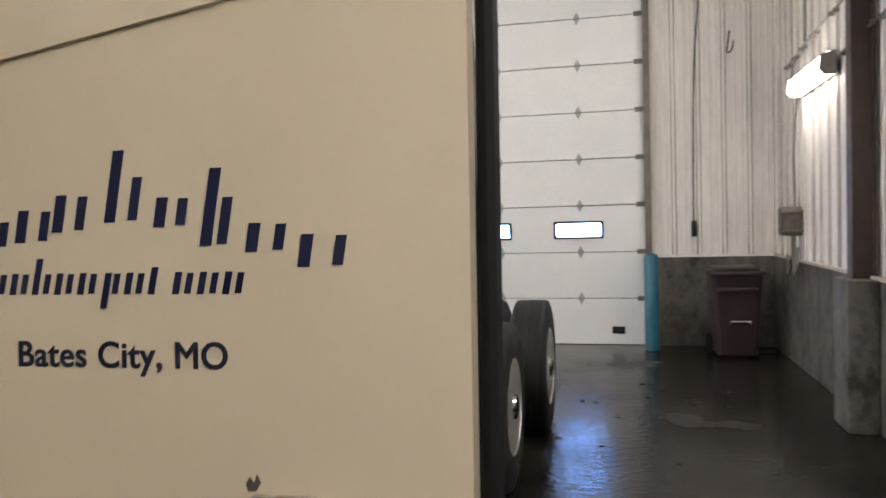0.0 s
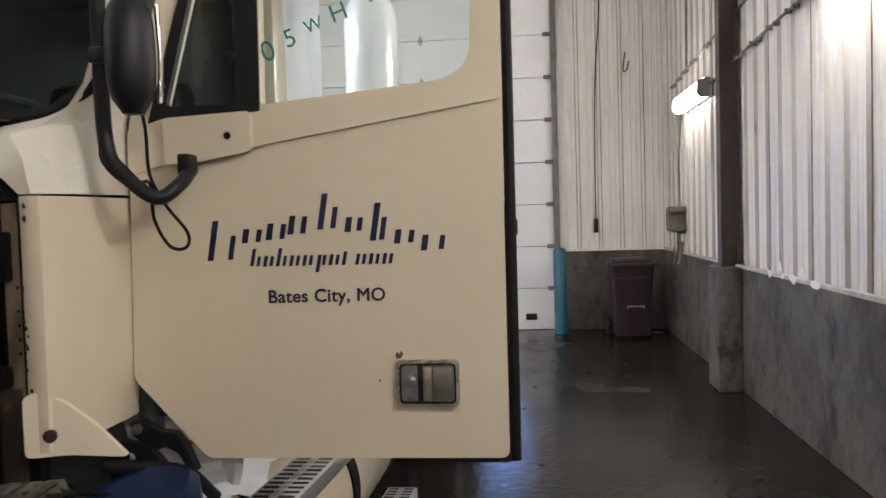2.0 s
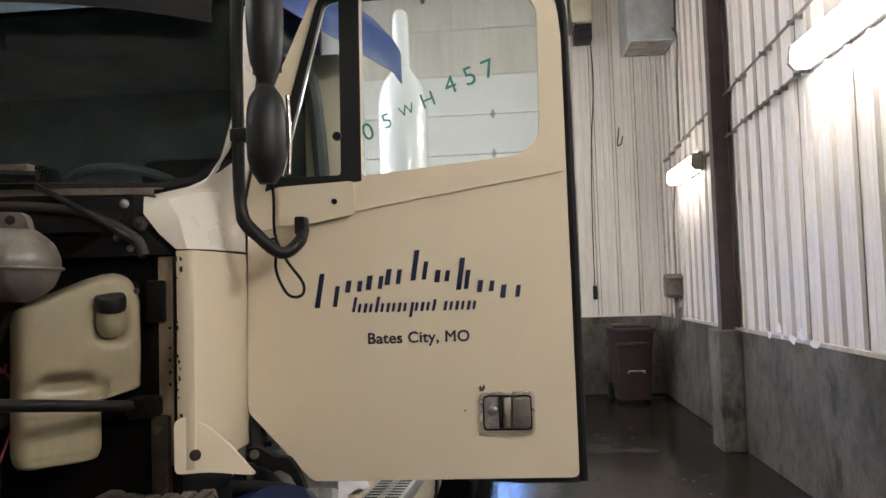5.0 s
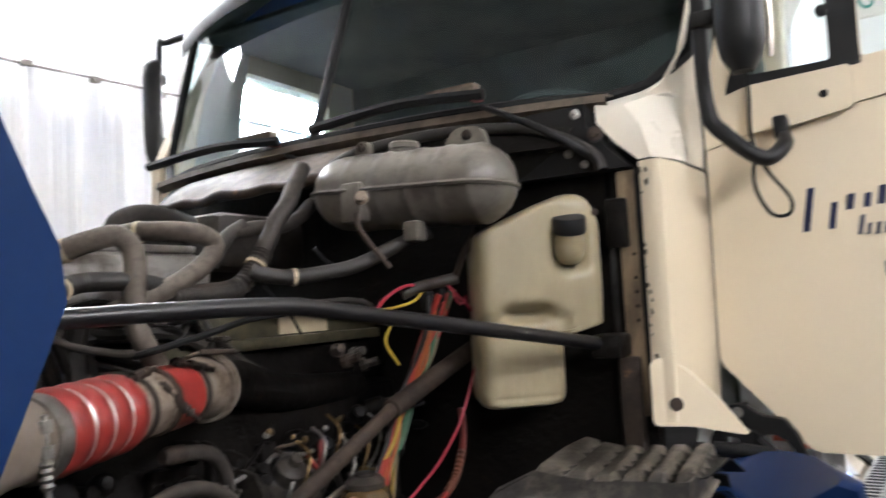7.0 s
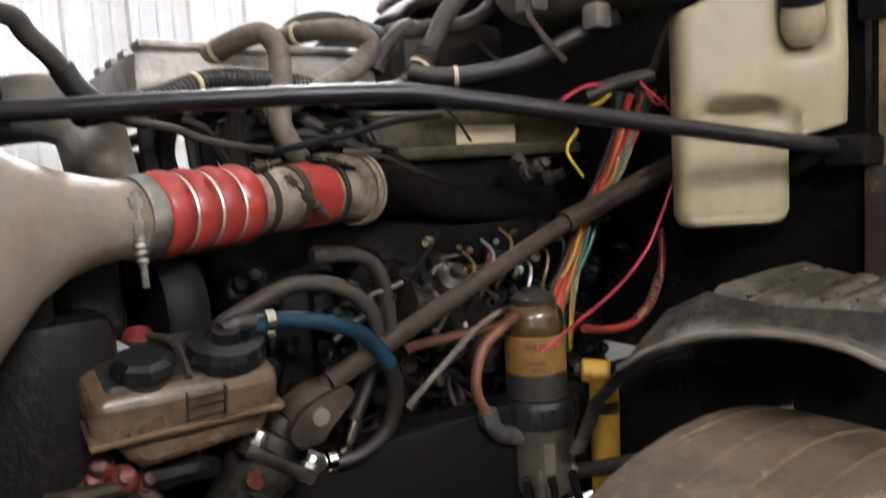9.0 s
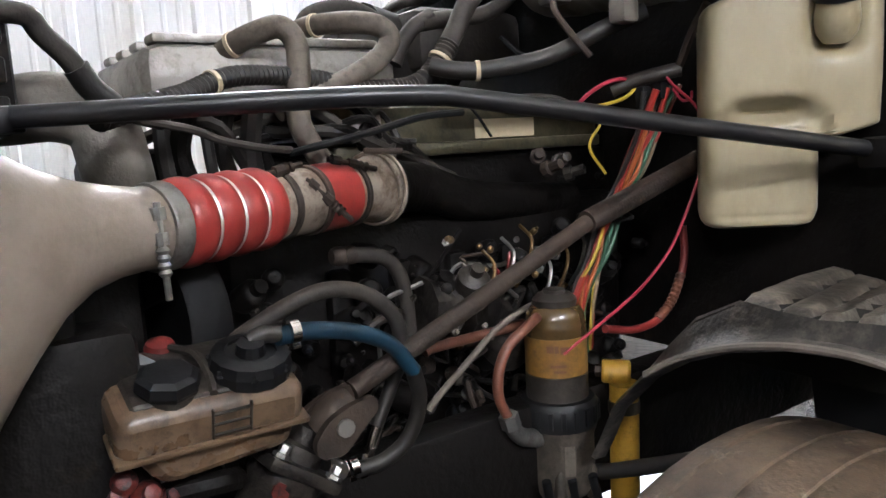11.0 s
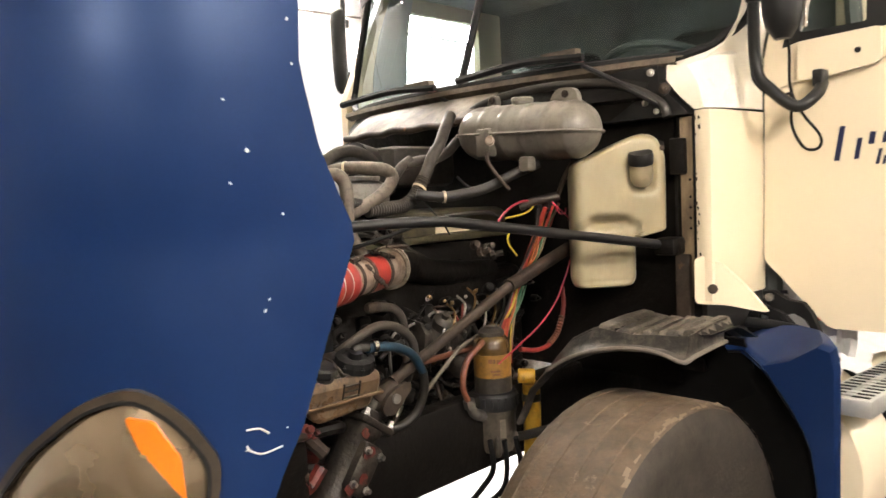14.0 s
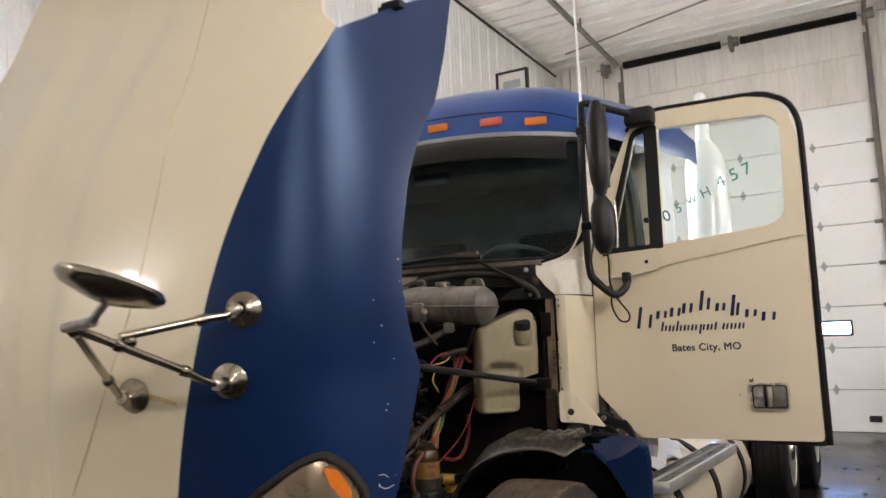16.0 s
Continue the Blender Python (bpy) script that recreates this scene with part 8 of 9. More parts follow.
part("large_cap", lathe(bmesh.new(), [(0, -0.004), (0.047, -0.004), (0.048, 0.01), (0.045, 0.022), (0.03, 0.025), (0.03, 0.021), (0.018, 0.021), (0.016, 0.034), (0, 0.035)], capm3, 14), BLACK, ps, "large black lid", smooth=False)
bits("cap_lug", [(capm3 @ Vector((0.046 * math.cos(a), 0.046 * math.sin(a), 0.008)), (0, 0, 1), 0.6) for a in (2 * math.pi * k / 7 for k in range(7))], bolt_mesh, BLACK, ps)
part("lid_elbow", T([capm3 @ Vector((0.0, 0.01, 0.028)), capm3 @ Vector((0.02, 0.012, 0.034)), (-1.195, -0.47, 1.21)], 0.011), TOP_GREASE, ps)
part("red_plug", lathe(bmesh.new(), [(0, 0), (0.016, 0), (0.019, 0.006), (0.016, 0.014), (0.008, 0.018), (0, 0.019)], pm2 @ Matrix.Translation((-0.028, 0.062, 1.176)), 16), RED_HOSE, ps, "red plug")
part("strap", T([pl(-0.02, 1.188, 0.05), pl(0.0, 1.192, 0.02), pl(0.004, 1.188, -0.02), pl(0.0, 1.182, -0.055)], 0.005, seg=6), TOP_GREASE, ps)
for i in range(3):
    part("level_mark", box(bmesh.new(), (-0.006, -0.0735, 1.137 + i * 0.0135), (0.038, -0.068, 1.1395 + i * 0.0135), 0.001, pm2), TOP_GREASE, ps)
for u in (-0.006, 0.037):
    part("level_rail", box(bmesh.new(), (u - 0.0015, -0.0735, 1.134), (u + 0.0015, -0.068, 1.172), 0.001, pm2), TOP_GREASE, ps)
hose("blue_hose", [(-1.195, -0.478, 1.208), (-1.21, -0.424, 1.202), (-1.22, -0.361, 1.186), (-1.235, -0.300, 1.154), (-1.25, -0.256, 1.104)], 0.0115, BLUE_HOSE, "blue power steering hose", seg=14)
hose("return_hose", [(-1.25, -0.256, 1.104), (-1.265, -0.239, 1.053), (-1.28, -0.251, 0.996), (-1.29, -0.290, 0.966), (-1.30, -0.335, 0.961)], 0.0118, HOSE_DARK, "black end of the steering hose", seg=14)
for p, d in (((-1.194, -0.462, 1.21), (0.05, 1, 0)), ((-1.303, -0.345, 0.966), (-0.2, -1, -0.1)), ((-1.299, -0.33, 0.968), (-0.2, -1, -0.15))):
    b = lathe(bmesh.new(), [(0.012, 0), (0.0145, 0), (0.0145, 0.011), (0.012, 0.011)], axis_to(p, d), 14)
    box(b, (p[0] - 0.006, p[1], p[2] - 0.021), (p[0] + 0.006, p[1] + 0.012, p[2] - 0.011), 0.002)
    bay("hose_clamp", b, CHROME, "bright hose clamp")
hose("hose", [(-1.28, -0.50, 1.19), (-1.27, -0.474, 1.207), (-1.27, -0.427, 1.226), (-1.27, -0.378, 1.237), (-1.27, -0.329, 1.229), (-1.27, -0.291, 1.206), (-1.27, -0.266, 1.174), (-1.28, -0.256, 1.12)], 0.0115, HOSE, "dusty brown hose", seg=12)
hose("hose", [(-1.43, -0.27, 1.254), (-1.43, -0.244, 1.253), (-1.43, -0.191, 1.243), (-1.43, -0.161, 1.214), (-1.43, -0.148, 1.162), (-1.43, -0.146, 1.08)], 0.013, HOSE, "dusty brown hose", seg=12)
bay("hose_union", lathe(bmesh.new(), [(0, -0.02), (0.012, -0.02), (0.016, -0.012), (0.016, 0.0), (0.0135, 0.002), (0.0155, 0.006), (0.0155, 0.02), (0, 0.02)], axis_to((-1.43, -0.262, 1.254), (0, 1, -0.05)), 10), RUST_IRON, "rusty hose union")
hose("pressure_hose", [(-1.30, -0.235, 1.12), (-1.31, -0.247, 1.089), (-1.31, -0.272, 1.044), (-1.31, -0.290, 1.013)], 0.0105, HOSE_DARK, "dark pressure hose", seg=12)
b = T([(-1.31, -0.289, 1.014), (-1.31, -0.302, 0.985)], 0.0125, smooth=False, seg=14)
tube(b, [(-1.31, -0.302, 0.985), (-1.31, -0.309, 0.967)], 0.009, 6, smooth=False)
bay("hose_end", b, CHROME, "bright crimped hose end")
m8 = Matrix.Translation((-1.25, -0.455, 1.02)) @ Matrix.Rotation(radians(-36), 4, "X")
gear = bay("steering_gear", lathe(bmesh.new(), [(0, -0.24), (0.045, -0.24), (0.05, -0.2), (0.044, -0.17), (0.044, -0.03), (0.05, -0.02), (0.05, 0.0), (0, 0.0)], m8, 18), GRIMY_ALU, "oily grey steering gearbox with red paint daubs")
part("end_plate", box(bmesh.new(), (-0.055, -0.055, -0.006), (0.055, 0.055, 0.012), 0.006, m8), GRIMY_ALU, gear)
part("side_flange", box(bmesh.new(), (-0.06, -0.02, -0.16), (0.06, 0.045, -0.04), 0.012, m8), GRIMY_ALU, gear)
part("valve_body", lathe(bmesh.new(), [(0, 0.01), (0.036, 0.01), (0.036, 0.03), (0.026, 0.034), (0.026, 0.055), (0.014, 0.06), (0, 0.06)], m8, 14), GRIMY_ALU, gear)
bits("bolt", [(m8 @ Vector((x, y, 0.012)), m8.to_3x3() @ Vector((0, 0, 1)), 1.25) for x in (-0.042, 0.042) for y in (-0.042, 0.042)] + [(m8 @ Vector((0.061, y, z)), (1, 0, 0), 1.1) for y in (-0.01, 0.035) for z in (-0.06, -0.14)], bolt_mesh, STEEL, gear)
part("port", T([(-1.27, -0.40, 1.0), (-1.30, -0.36, 0.968)], 0.015, smooth=False), STEEL, gear)
part("port", T([(-1.24, -0.41, 1.03), (-1.21, -0.39, 1.055)], 0.013, smooth=False), STEEL, gear)
rr = random.Random(8)
for k in range(5):
    y, z = rr.uniform(-0.035, 0.03), rr.uniform(-0.17, -0.02)
    o = [(rr.uniform(0.6, 1) * 0.018 * math.cos(a), rr.uniform(0.6, 1) * 0.016 * math.sin(a)) for a in (2 * math.pi * q / 9 for q in range(9))]
    part("red_marking", plate(bmesh.new(), o, [], lambda u, v, d: m8 @ Vector((0.0615 - d if -0.16 < z < -0.04 and y > -0.02 else 0.0465 - d, y + u, z + v)), 0.003), RED_DAUB, gear, "red paint daub")
for k in range(9):
    p = Vector((rr.uniform(-1.33, -1.22), rr.uniform(-0.72, -0.56), rr.uniform(0.86, 1.05)))
    part("linkage", T([p, p + Vector((rr.uniform(-0.03, 0.03), rr.uniform(0.02, 0.06), rr.uniform(-0.04, 0.03))), p + Vector((rr.uniform(-0.04, 0.04), rr.uniform(0.06, 0.12), rr.uniform(-0.06, 0.04)))], rr.uniform(0.009, 0.02), seg=8), [RED_DAUB, RUST_IRON, BAY_BLACK][k % 3], gear)
bits("red_nut", [((-1.235, -0.655, 1.068), (1, -0.2, 0.4), 0.8), ((-1.235, -0.635, 1.045), (1, 0.1, 0.5), 0.9), ((-1.24, -0.61, 1.03), (0.8, 0.2, 0.6), 0.7), ((-1.25, -0.67, 1.04), (0.8, 0.2, 0.6), 1.0)], boss_mesh, RED_DAUB, gear)

for pts in ([(-1.26, 0.0, 0.85), (-1.27, 0.02, 0.76), (-1.30, 0.0, 0.7), (-1.36, -0.03, 0.62)], [(-1.25, 0.05, 0.84), (-1.27, 0.08, 0.74), (-1.31, 0.1, 0.66), (-1.4, 0.1, 0.58)], [(-1.24, 0.09, 0.84), (-1.25, 0.12, 0.75), (-1.3, 0.16, 0.68)]):
    hose("drain_hose", pts, 0.008, RUBBER, "thin black hose below the filter")

# frame rails and front axle
for x in (-1.32, 2 * C + 1.28):
    b = bmesh.new()
    box(b, (x - 0.05, -1.0, 0.75), (x + 0.02, 7.0, 0.97), 0.012)
    bay("frame_rail", b, BAY_BLACK, "black steel frame rail")
b = bmesh.new()
box(b, (2 * C + 1.0, -0.05, 0.42), (-1.0, 0.09, 0.54), 0.02)
bay("front_axle", b, BAY_BLACK, "greasy front axle beam")
for y in (-0.9, 2.4, 4.2, 6.6):
    bay("crossmember", B((2 * C + 1.3, y - 0.05, 0.76), (-1.34, y + 0.05, 0.94), 0.01), BAY_BLACK)
# bumper behind the tipped hood
b = bmesh.new()
box(b, (2 * C + 0.75, -1.34, 0.4), (-0.75, -1.24, 0.72), 0.04, seg=3)
bay("bumper", b, CHROME, "chrome front bumper")


# ---- wheels ----
def wheel(name, x, y, width, R, facing, label, hub=True, tread=TYRE_TREAD, grooves=True, side=TYRE_SIDE):
    """A wheel with its axle along x; facing 1 puts its outer side towards +x."""
    m = axis_to((x, y, R), (facing, 0, 0))
    b = bmesh.new()
    w = width / 2
    prof = [(0.285, -w * 0.8), (0.30, -w), (R - 0.16, -w * 1.02), (R - 0.05, -w * 1.0), (R - 0.014, -w * 0.9), (R - 0.003, -w * 0.8)]
    mi = [0, 0, 0, 0, 1]
    if grooves:
        for k in range(4):
            g = -w * 0.6 + k * w * 0.4
            prof += [(R, g - 0.005), (R - 0.003, g - 0.003), (R - 0.003, g + 0.003), (R, g + 0.005)]
            mi += [1, 1, 1, 1]
    prof += [(R - 0.003, w * 0.8), (R - 0.014, w * 0.9), (R - 0.05, w * 1.0), (R - 0.16, w * 1.02), (0.30, w), (0.285, w * 0.8)]
    mi += [1, 1, 0, 0, 0, 0]
    lathe(b, prof, m, 56, mi)
    wh = part(name, b, [side, tread], truck, label)
    b = bmesh.new()
    d = 0.02 if hub else -0.10
    lathe(b, [(0.297, w * 0.98), (0.289, w * 1.02), (0.282, w * 0.9), (0.27, w * 0.55 + d), (0.20, w * 0.5 + d), (0.17, w * 0.62 + d), (0.12, w * 0.62 + d), (0, w * 0.62 + d)], m, 44)
    for k in range(10):
        a = 2 * math.pi * k / 10
        lathe(b, [(0, 0), (0.016, 0), (0.016, 0.03), (0.008, 0.036), (0, 0.037)], m @ Matrix.Translation((0.142 * math.cos(a), 0.142 * math.sin(a), w * 0.62 + d)), 8)
    rim = part("rim", b, ALLOY, wh, "polished alloy rim")
    b = bmesh.new()
    for k in range(10):
        a = 2 * math.pi * (k + 0.5) / 10
        lathe(b, [(0, 0), (0.03, 0), (0.03, 0.004), (0, 0.005)], m @ Matrix.Translation((0.236 * math.cos(a), 0.236 * math.sin(a), w * 0.515 + d)) @ Matrix.Rotation(a, 4, "Z") @ Matrix.Diagonal((0.75, 1.2, 1, 1)), 14)
    part("hand_hole", b, RUBBER, wh, "dark hand hole")
    b = bmesh.new()
    h = 0.0 if hub else 0.09
    lathe(b, [(0.105, 0), (0.098, 0.03), (0.085, 0.05 + h), (0.07, 0.075 + h), (0.03, 0.085 + h), (0, 0.086 + h)], m @ Matrix.Translation((0, 0, w * 0.62 + d)), 26)
    part("hub_cap", b, CHROME, wh, "chrome hub cap")
    return wh


fw = wheel("front_wheel", -0.80, 0.02, 0.30, 0.52, 1, "worn dusty front tyre on an alloy rim")
wheel("front_wheel", 2 * C + 0.80, 0.02, 0.30, 0.52, -1, "worn dusty front tyre on an alloy rim")
rr = random.Random(31)
b = bmesh.new()
for k in range(110):
    a = rr.uniform(-0.6, 3.6)
    da, w, x = rr.uniform(0.01, 0.06), rr.uniform(0.003, 0.010), rr.uniform(-0.006, 0.004)
    q = [(-0.665 + x - w * (i in (1, 2)) * rr.uniform(0.5, 1.4), a + da * (i in (2, 3)) * rr.uniform(0.7, 1.2)) for i in range(4)]
    b.faces.new([b.verts.new((u, 0.02 + (0.5215 - 0.012 * max(0, (u + 0.68) / 0.02)) * math.cos(v), 0.52 + (0.5215 - 0.012 * max(0, (u + 0.68) / 0.02)) * math.sin(v))) for u, v in q])
part("shoulder_scuff", b, SCUFF, fw, "pale scuffs along the tyre shoulder", smooth=False)["kind"] = "stuff"
for y in (4.52, 5.84):
    for s in (1, -1):
        for k, off in enumerate((0.0, 0.34)):
            x = (-0.505 if y < 5 else -0.41) - off
            wheel("rear_wheel", x if s > 0 else 2 * C - x, y, 0.27, 0.515, s, "black rear tyre on an alloy rim", hub=False, tread=TYRE, side=TYRE)
for y, f in ((6.5, -0.5),):
    bay("mud_flap", B((-0.62, y, 0.14), (-0.315, y + 0.012, 0.54), 0.004), RUBBER, "black rubber mud flap")
b = bmesh.new()
box(b, (2 * C + 0.9, 4.44, 0.44), (-0.9, 4.6, 0.6), 0.03), box(b, (2 * C + 0.9, 5.76, 0.44), (-0.9, 5.92, 0.6), 0.03)
bay("rear_axle", b, BAY_BLACK, "black rear axles")

# inner fender over the wheel: ribbed black plastic top with an arched lip
LIP_LOW = [(-1.2, 0.05, 0.90), (-1.18, 0.05, 0.936), (-1.151, 0.05, 0.997), (-1.085, 0.05, 1.065), (-1.03, 0.05, 1.1), (-0.95, 0.05, 1.132), (-0.87, 0.05, 1.15), (-0.80, 0.05, 1.155), (-0.745, 0.05, 1.15), (-0.705, 0.047, 1.139), (-0.690, 0.056, 1.136), (-0.694, 0.10, 1.139), (-0.70, 0.16, 1.139), (-0.708, 0.24, 1.138), (-0.716, 0.325, 1.136)]
LIP_TOP = [(-1.215, 0.09, 0.92), (-1.195, 0.09, 0.965), (-1.135, 0.09, 1.035), (-1.075, 0.09, 1.105), (-1.027, 0.09, 1.155), (-0.956, 0.088, 1.19), (-0.90, 0.08, 1.186), (-0.84, 0.074, 1.184), (-0.775, 0.08, 1.188), (-0.725, 0.078, 1.190), (-0.695, 0.080, 1.193), (-0.694, 0.12, 1.196), (-0.702, 0.18, 1.198), (-0.712, 0.26, 1.198), (-0.722, 0.35, 1.196)]
b = bmesh.new()
inset = [(0.0, 1.0)] * 10 + [(-0.5, 0.5)] + [(-1.0, 0.0)] * 4
rows = []
for out, dz in ((-0.03, -0.010), (-0.006, -0.008), (0.004, 0.0), (-0.004, 0.008)):
    rows.append([(x + ix * -out, y - iy * out, z + dz) for (x, y, z), (ix, iy) in zip(LIP_LOW, inset)])
for f in (0.22, 0.5, 0.78, 0.94, 1.0):
    rows.append([tuple(Vector(a).lerp(Vector(c), f) + Vector((0.004 * ix, 0.006 * iy, 0.0)) * (1 - f) * 2) for a, c, (ix, iy) in zip(LIP_LOW, LIP_TOP, inset)])
grid(b, rows)
liner = bay("inner_fender", shell(b, 0.004, (-0.9, 0.3, 0.8)), FENDER_PLASTIC, "dusty black plastic inner fender", 60)
part("dusty_rim", T([(x + 0.002 * -ix, y - 0.005 * iy, z + 0.001) for (x, y, z), (ix, iy) in zip(LIP_LOW[3:], inset[3:])], 0.0055, seg=8, n=3), DUST_RIM, liner, "dust-covered rolled rim")


def deck_z(x, y):
    """Ribbed deck behind the lip: ridges and slats that run back towards the cab."""
    z = interp(x, [(-1.2, 0.95), (-1.13, 1.04), (-1.027, 1.150), (-0.965, 1.182), (-0.90, 1.172), (-0.80, 1.170), (-0.69, 1.176)])
    z -= 0.05 * max(0.0, y - 0.36) / 0.12
    skew = x + 0.12 * (y - 0.09)
    lift = 0.0
    for c, w, h in ((-0.932, 0.020, 0.017), (-0.882, 0.018, 0.015), (-0.838, 0.013, 0.016), (-0.792, 0.013, 0.020), (-0.750, 0.014, 0.023), (-0.706, 0.014, 0.025)):
        lift = max(lift, h * min(1.0, max(0.0, 1.45 - abs(skew - c) / w) * 1.7))
    return z + lift * min(1.0, max(0.0, y - 0.086) / 0.02) * min(1.0, max(0.0, (0.40 - y) / 0.02))


b = bmesh.new()
grid(b, [[(-1.065 + 0.0042 * i, y, deck_z(-1.065 + 0.0042 * i, y)) for i in range(89)] for y in (0.086, 0.092, 0.10, 0.11, 0.15, 0.2, 0.25, 0.3, 0.35, 0.38, 0.39, 0.40, 0.44, 0.48)])
# faces between the slats are coloured black, painting in the gaps' shade
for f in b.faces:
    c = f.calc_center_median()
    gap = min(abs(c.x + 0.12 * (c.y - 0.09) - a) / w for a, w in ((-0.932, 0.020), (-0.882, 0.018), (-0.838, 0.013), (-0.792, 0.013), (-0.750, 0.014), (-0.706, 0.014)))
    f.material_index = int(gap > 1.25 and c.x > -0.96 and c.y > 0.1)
part("ribbed_deck", shell(b, 0.004, (-0.9, 0.3, 0.6)), [FENDER_DECK, RUBBER], liner, "dusty ribbed fender top with gaps coloured dark", smooth=40)
b = bmesh.new()
grid(b, [[(x, y, z) for x in (-0.72, -0.85, -1.0, -1.1)] for y, z in ((0.44, 1.12), (0.53, 1.0), (0.57, 0.8), (0.58, 0.5))])
part("rear_liner", shell(b, 0.006, (-0.9, 1.2, 0.8)), RUBBER, liner)
# blue rear fender section left on the cab
INNER = [(-0.772, 1.082), (-0.726, 1.088), (-0.666, 1.035), (-0.608, 0.952), (-0.571, 0.889), (-0.553, 0.839), (-0.539, 0.74), (-0.533, 0.654), (-0.53, 0.42)]
OUTER = [(-0.772, 1.10), (-0.728, 1.098), (-0.67, 1.056), (-0.60, 1.078), (-0.531, 1.122), (-0.499, 1.113), (-0.49, 1.06), (-0.493, 0.75), (-0.495, 0.42)]
TOPSIDE = [(-0.80, 1.09), (-0.74, 1.118), (-0.68, 1.135), (-0.63, 1.138), (-0.585, 1.13), (-0.565, 1.118), (-0.556, 1.06), (-0.552, 0.75), (-0.55, 0.42)]
b = bmesh.new()
rows = [[(x - 0.03, 0.56, z - 0.015) for x, z in INNER], [(x, 0.455, z) for x, z in INNER], [(x + 0.003, 0.447, z + 0.004) for x, z in INNER]]
rows += [[(x - 0.005, 0.451, z - 0.006) for x, z in OUTER], [(x, 0.458, z) for x, z in OUTER], [(x + 0.004, 0.475, z + 0.006) for x, z in OUTER], [(x, 0.62, z) for x, z in TOPSIDE]]
grid(b, rows)
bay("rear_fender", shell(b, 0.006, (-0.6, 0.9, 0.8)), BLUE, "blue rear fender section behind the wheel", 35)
b = bmesh.new()
grid(b, [[(x + dx, y, z + dz) for x, z in INNER] for y, dx, dz in ((0.462, -0.002, -0.004), (0.50, -0.02, -0.006), (0.545, -0.12, -0.01), (0.56, -0.30, -0.012), (0.57, -0.5, -0.012))])
part("arch_liner", shell(b, 0.004, (-0.7, 1.0, 0.8)), RUBBER, liner, "black wheel arch liner")
b = bmesh.new()
plate(b, rounded([(-0.80, 1.08), (-0.68, 1.08), (-0.66, 1.12), (-0.70, 1.165), (-0.775, 1.185), (-0.80, 1.15)], 0.015), [rounded([(-0.765, 1.13), (-0.735, 1.125), (-0.74, 1.15), (-0.765, 1.155)], 0.006)], lambda u, v, d: (u, 0.66 + d, v), 0.02)
latch = bay("latch_bracket", b, RUBBER, "black bracket below the cab corner")
part("bent_arm", plate(bmesh.new(), rounded([(-0.765, 1.218), (-0.735, 1.222), (-0.69, 1.196), (-0.65, 1.192), (-0.625, 1.16), (-0.60, 1.10), (-0.615, 1.095), (-0.645, 1.145), (-0.675, 1.16), (-0.705, 1.148), (-0.755, 1.185)], 0.008), [], lambda u, v, d: (u, 0.685 + d, v), 0.028), RUBBER, latch)
part("arm_pin", lathe(bmesh.new(), [(0, 0), (0.012, 0), (0.012, 0.01), (0, 0.012)], axis_to((-0.742, 0.685, 1.203), (0, -1, 0)), 12), STEEL, latch)
part("lower_arm", T([(-0.70, 0.67, 1.15), (-0.655, 0.66, 1.11), (-0.60, 0.655, 1.075)], 0.014, seg=8), RUBBER, latch)
part("latch_rod", T([(-0.78, 0.60, 1.14), (-0.70, 0.63, 1.13), (-0.62, 0.68, 1.10), (-0.58, 0.74, 1.02)], 0.015), RUBBER, latch)
b = bmesh.new()
rr = random.Random(4)
rows = []
for j in range(15):
    rows.append([(-0.88 + 0.022 * i + rr.uniform(-0.005, 0.005), 0.875 + rr.uniform(-0.016, 0.016) - 0.012 * (j > 10) * (j - 10), 1.33 - 0.022 * j + rr.uniform(-0.005, 0.005)) for i in range(16)])
grid(b, rows)
bag = bay("paper_bag", shell(b, 0.002, (-0.7, 1.2, 1.1)), WHITE_PANEL, "crumpled white plastic bag with red print on the tank")
for x, z, w, mat in ((-0.70, 1.115, 0.05, FADED_RED), (-0.78, 1.19, 0.03, GREY_TEXT), (-0.64, 1.10, 0.04, FADED_RED)):
    part("print_bar", B((x, 0.846, z), (x + w, 0.849, z + 0.012), 0), mat, bag, smooth=False)

# added white sheet on the floor below the engine, in place of bright reflection
b = bmesh.new()
rr = random.Random(12)
grid(b, [[(-2.95 + 0.07 * i + rr.uniform(-0.02, 0.02), 0.75 + 0.08 * j + rr.uniform(-0.02, 0.02), 0.006 + rr.uniform(0.0, 0.03)) for i in range(17)] for j in range(18)])
solo("plastic_sheet", shell(b, 0.003, (-2.5, 1.5, -1.0)), WHITE_PANEL, "crumpled white sheet standing in for floor glare below the engine", "plastic sheet")
# chipped paint along the cowl's edge
rr = random.Random(19)
for k in range(22):
    z, x = rr.uniform(1.23, 1.74), -0.853 + abs(rr.gauss(0, 0.006))
    q = rr.uniform(0.0015, 0.006)
    o = [(x + q * math.cos(a) * rr.uniform(0.4, 1), z + 1.8 * q * math.sin(a) * rr.uniform(0.4, 1)) for a in (2 * math.pi * i / 7 for i in range(7))]
    bay("rust_chip", plate(bmesh.new(), o, [], lambda u, v, d: (u, 0.4555 - (u + 0.857) * 0.0 + d, v), 0.002), RUST_IRON)

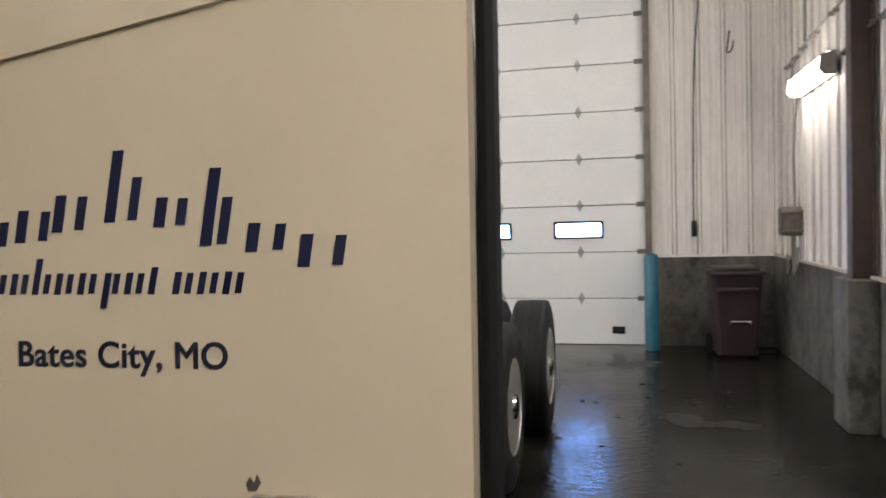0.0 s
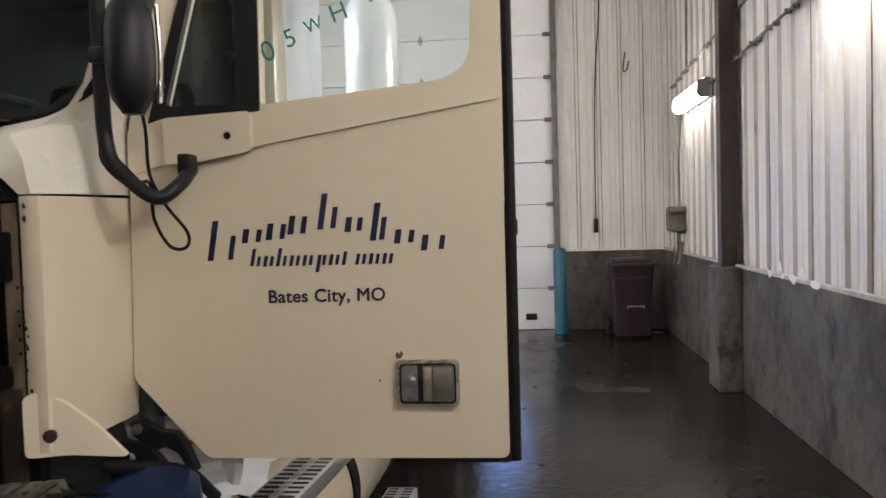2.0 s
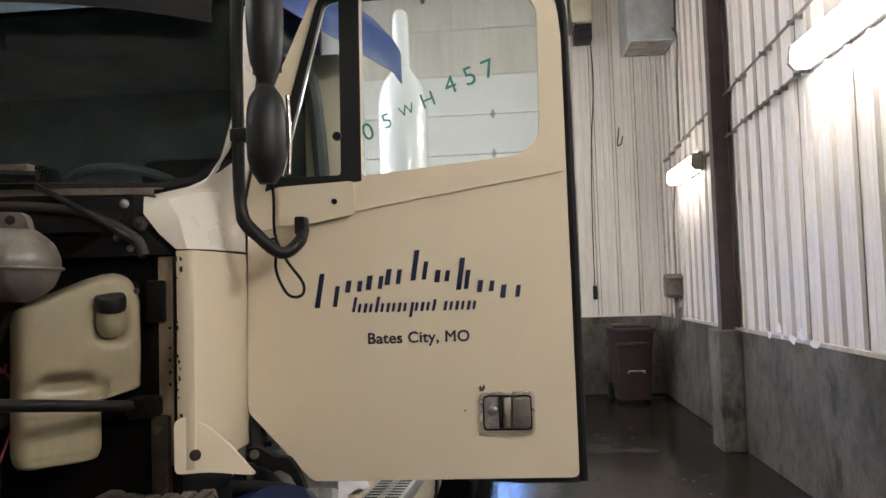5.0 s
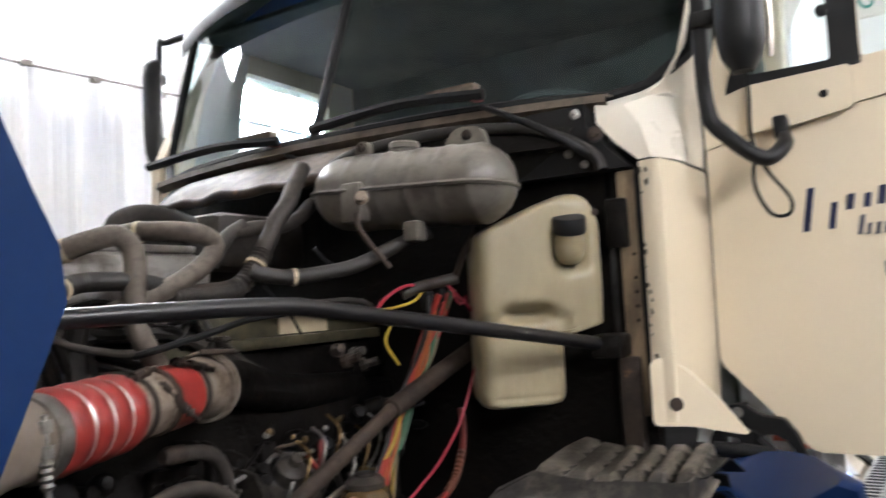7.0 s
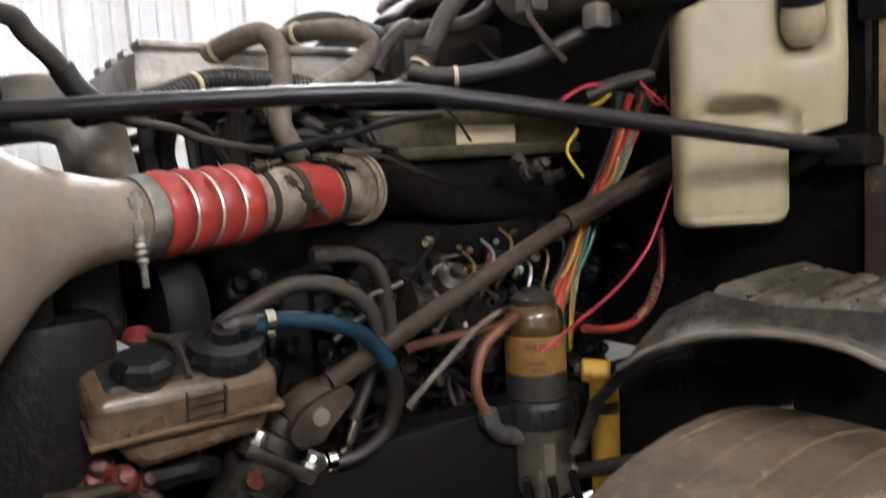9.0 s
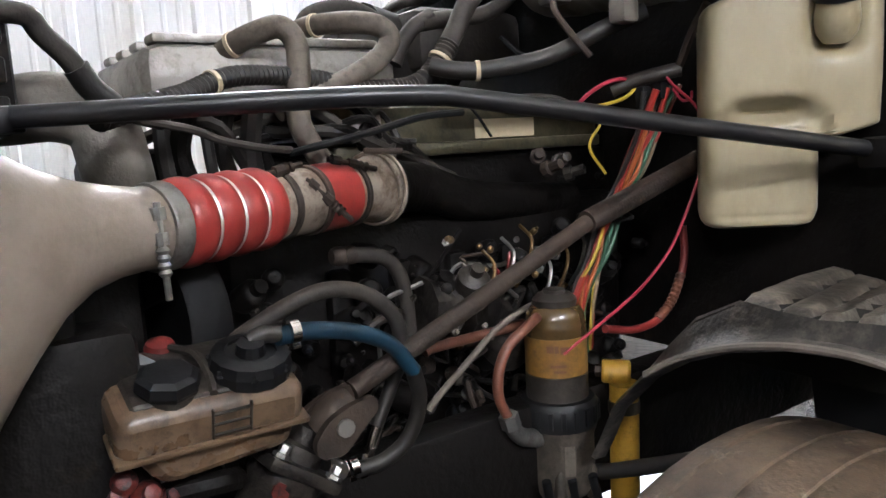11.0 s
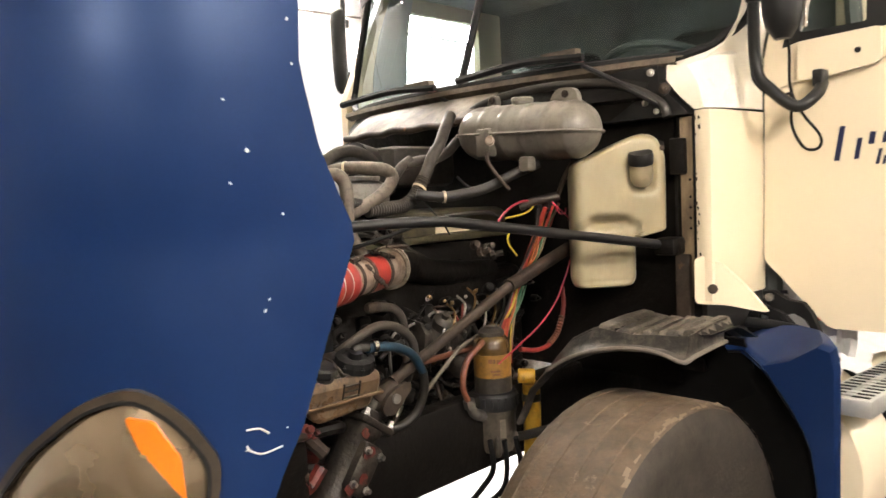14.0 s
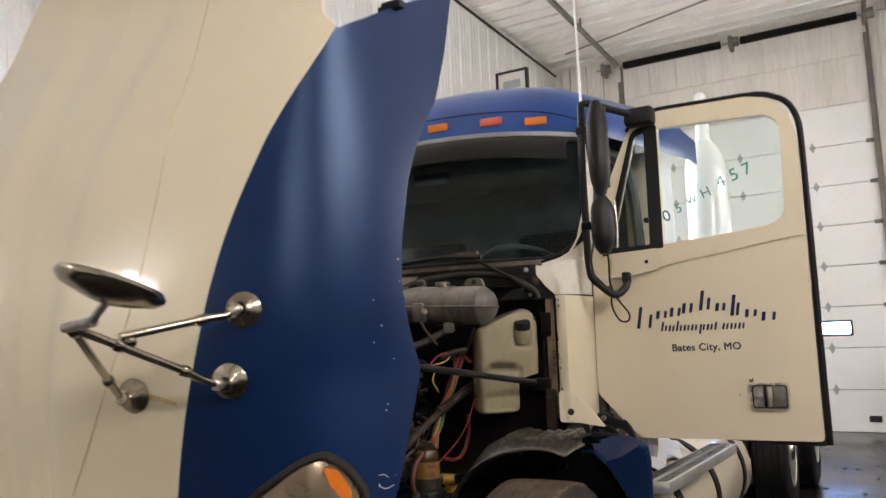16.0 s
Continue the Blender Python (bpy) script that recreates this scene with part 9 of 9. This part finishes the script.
# white plastic lying over the tank's top beside the fender
b = bmesh.new()
rr = random.Random(6)
rows = []
for j in range(28):
    y = 0.66 + 0.035 * j
    row = []
    for i in range(13):
        x = -0.93 + 0.0285 * i + rr.uniform(-0.006, 0.006) + 0.02 * math.sin(j * 0.7) * (i > 10)
        row.append((x, y + rr.uniform(-0.008, 0.008), 0.68 + math.sqrt(max(0.0, 0.322 ** 2 - (x + 0.785) ** 2)) + rr.uniform(0.0, 0.014)))
    rows.append(row)
grid(b, rows)
wrap = bay("plastic_wrap", shell(b, 0.002, (-0.8, 1.0, 0.2)), WHITE_PANEL, "crumpled white plastic with a red print over the tank")
b = bmesh.new()
grid(b, [[(x, y, 0.68 + math.sqrt(0.342 ** 2 - (x + 0.785) ** 2)) for x in (-0.74, -0.71, -0.68)] for y in (0.90, 0.94, 0.985)])
part("red_print", b, FADED_RED, wrap, "red printed patch", smooth=False)

# fuel tank with straps and two tread plate steps
tank = bay("fuel_tank", lathe(bmesh.new(), [(0, 0), (0.26, 0), (0.295, 0.012), (0.305, 0.03), (0.305, 1.97), (0.295, 1.988), (0.26, 2.0), (0, 2.0)], axis_to((-0.80, 0.72, 0.68), (0.03, 1, 0)), 44), CREAM, "cream cylindrical fuel tank with black straps")
for y in (0.98, 1.66, 2.4):
    b = bmesh.new()
    lathe(b, [(0.306, 0), (0.314, 0), (0.314, 0.08), (0.306, 0.08)], axis_to((-0.80 + 0.03 * (y - 0.72), y, 0.68), (0.03, 1, 0)), 44)
    part("strap", b, RUBBER, tank, "black tank strap")


def tread_step(x0, x1, y0, y1, z, slant, name):
    sk = Matrix(((1, slant, 0, -slant * y0), (0, 1, 0, 0), (0, 0, 1, 0), (0, 0, 0, 1)))
    b = bmesh.new()
    box(b, (x0, y0, z - 0.05), (x1, y1, z), 0.006, sk)
    s = part(name, b, TREAD, tank, "perforated alloy tread step")
    b = bmesh.new()
    n = int((y1 - y0) / 0.035)
    for i in range(n):
        for x in ((x0 * 0.75 + x1 * 0.25), (x0 * 0.25 + x1 * 0.75)):
            box(b, (x - 0.022, y0 + 0.02 + i * 0.035, z - 0.002), (x + 0.022, y0 + 0.034 + i * 0.035, z + 0.0015), 0, sk)
    part("tread_perforation", b, BAY_BLACK, s, smooth=False)["kind"] = "stuff"
    b = bmesh.new()
    for i in range(n):
        box(b, ((x0 + x1) / 2 - 0.012, y0 + 0.025 + i * 0.035, z), ((x0 + x1) / 2 + 0.012, y0 + 0.032 + i * 0.035, z + 0.004), 0, sk)
    part("tread_teeth", b, TREAD, s, smooth=False)["kind"] = "stuff"
    return s


tread_step(-0.595, -0.455, 0.62, 1.80, 0.95, 0.07, "upper_step")
tread_step(-0.58, -0.44, 0.75, 2.45, 0.42, 0.05, "lower_step")
for y in (1.05, 1.75, 2.4):
    b = bmesh.new()
    tube(b, [(-0.62, y, 0.42), (-0.52, y, 0.38), (-0.5, y, 0.37)], 0.018, 8)
    part("step_bracket", b, RUBBER, tank)
# battery box and deck behind the tank
bay("deck_plate", B((2 * C + 0.9, 2.95, 0.9), (-0.9, 4.0, 0.94), 0.006), TREAD, "alloy deck plate")
bay("fifth_wheel", B((C - 0.4, 4.7, 0.95), (C + 0.4, 5.6, 1.05), 0.03), BAY_BLACK, "greasy fifth wheel plate")
bay("air_tank", lathe(bmesh.new(), [(0, 0), (0.12, 0), (0.15, 0.03), (0.15, 0.8), (0.12, 0.83), (0, 0.83)], axis_to((-0.85, 3.0, 0.62), (0, 1, 0)), 28), BLACK, "black air tank")
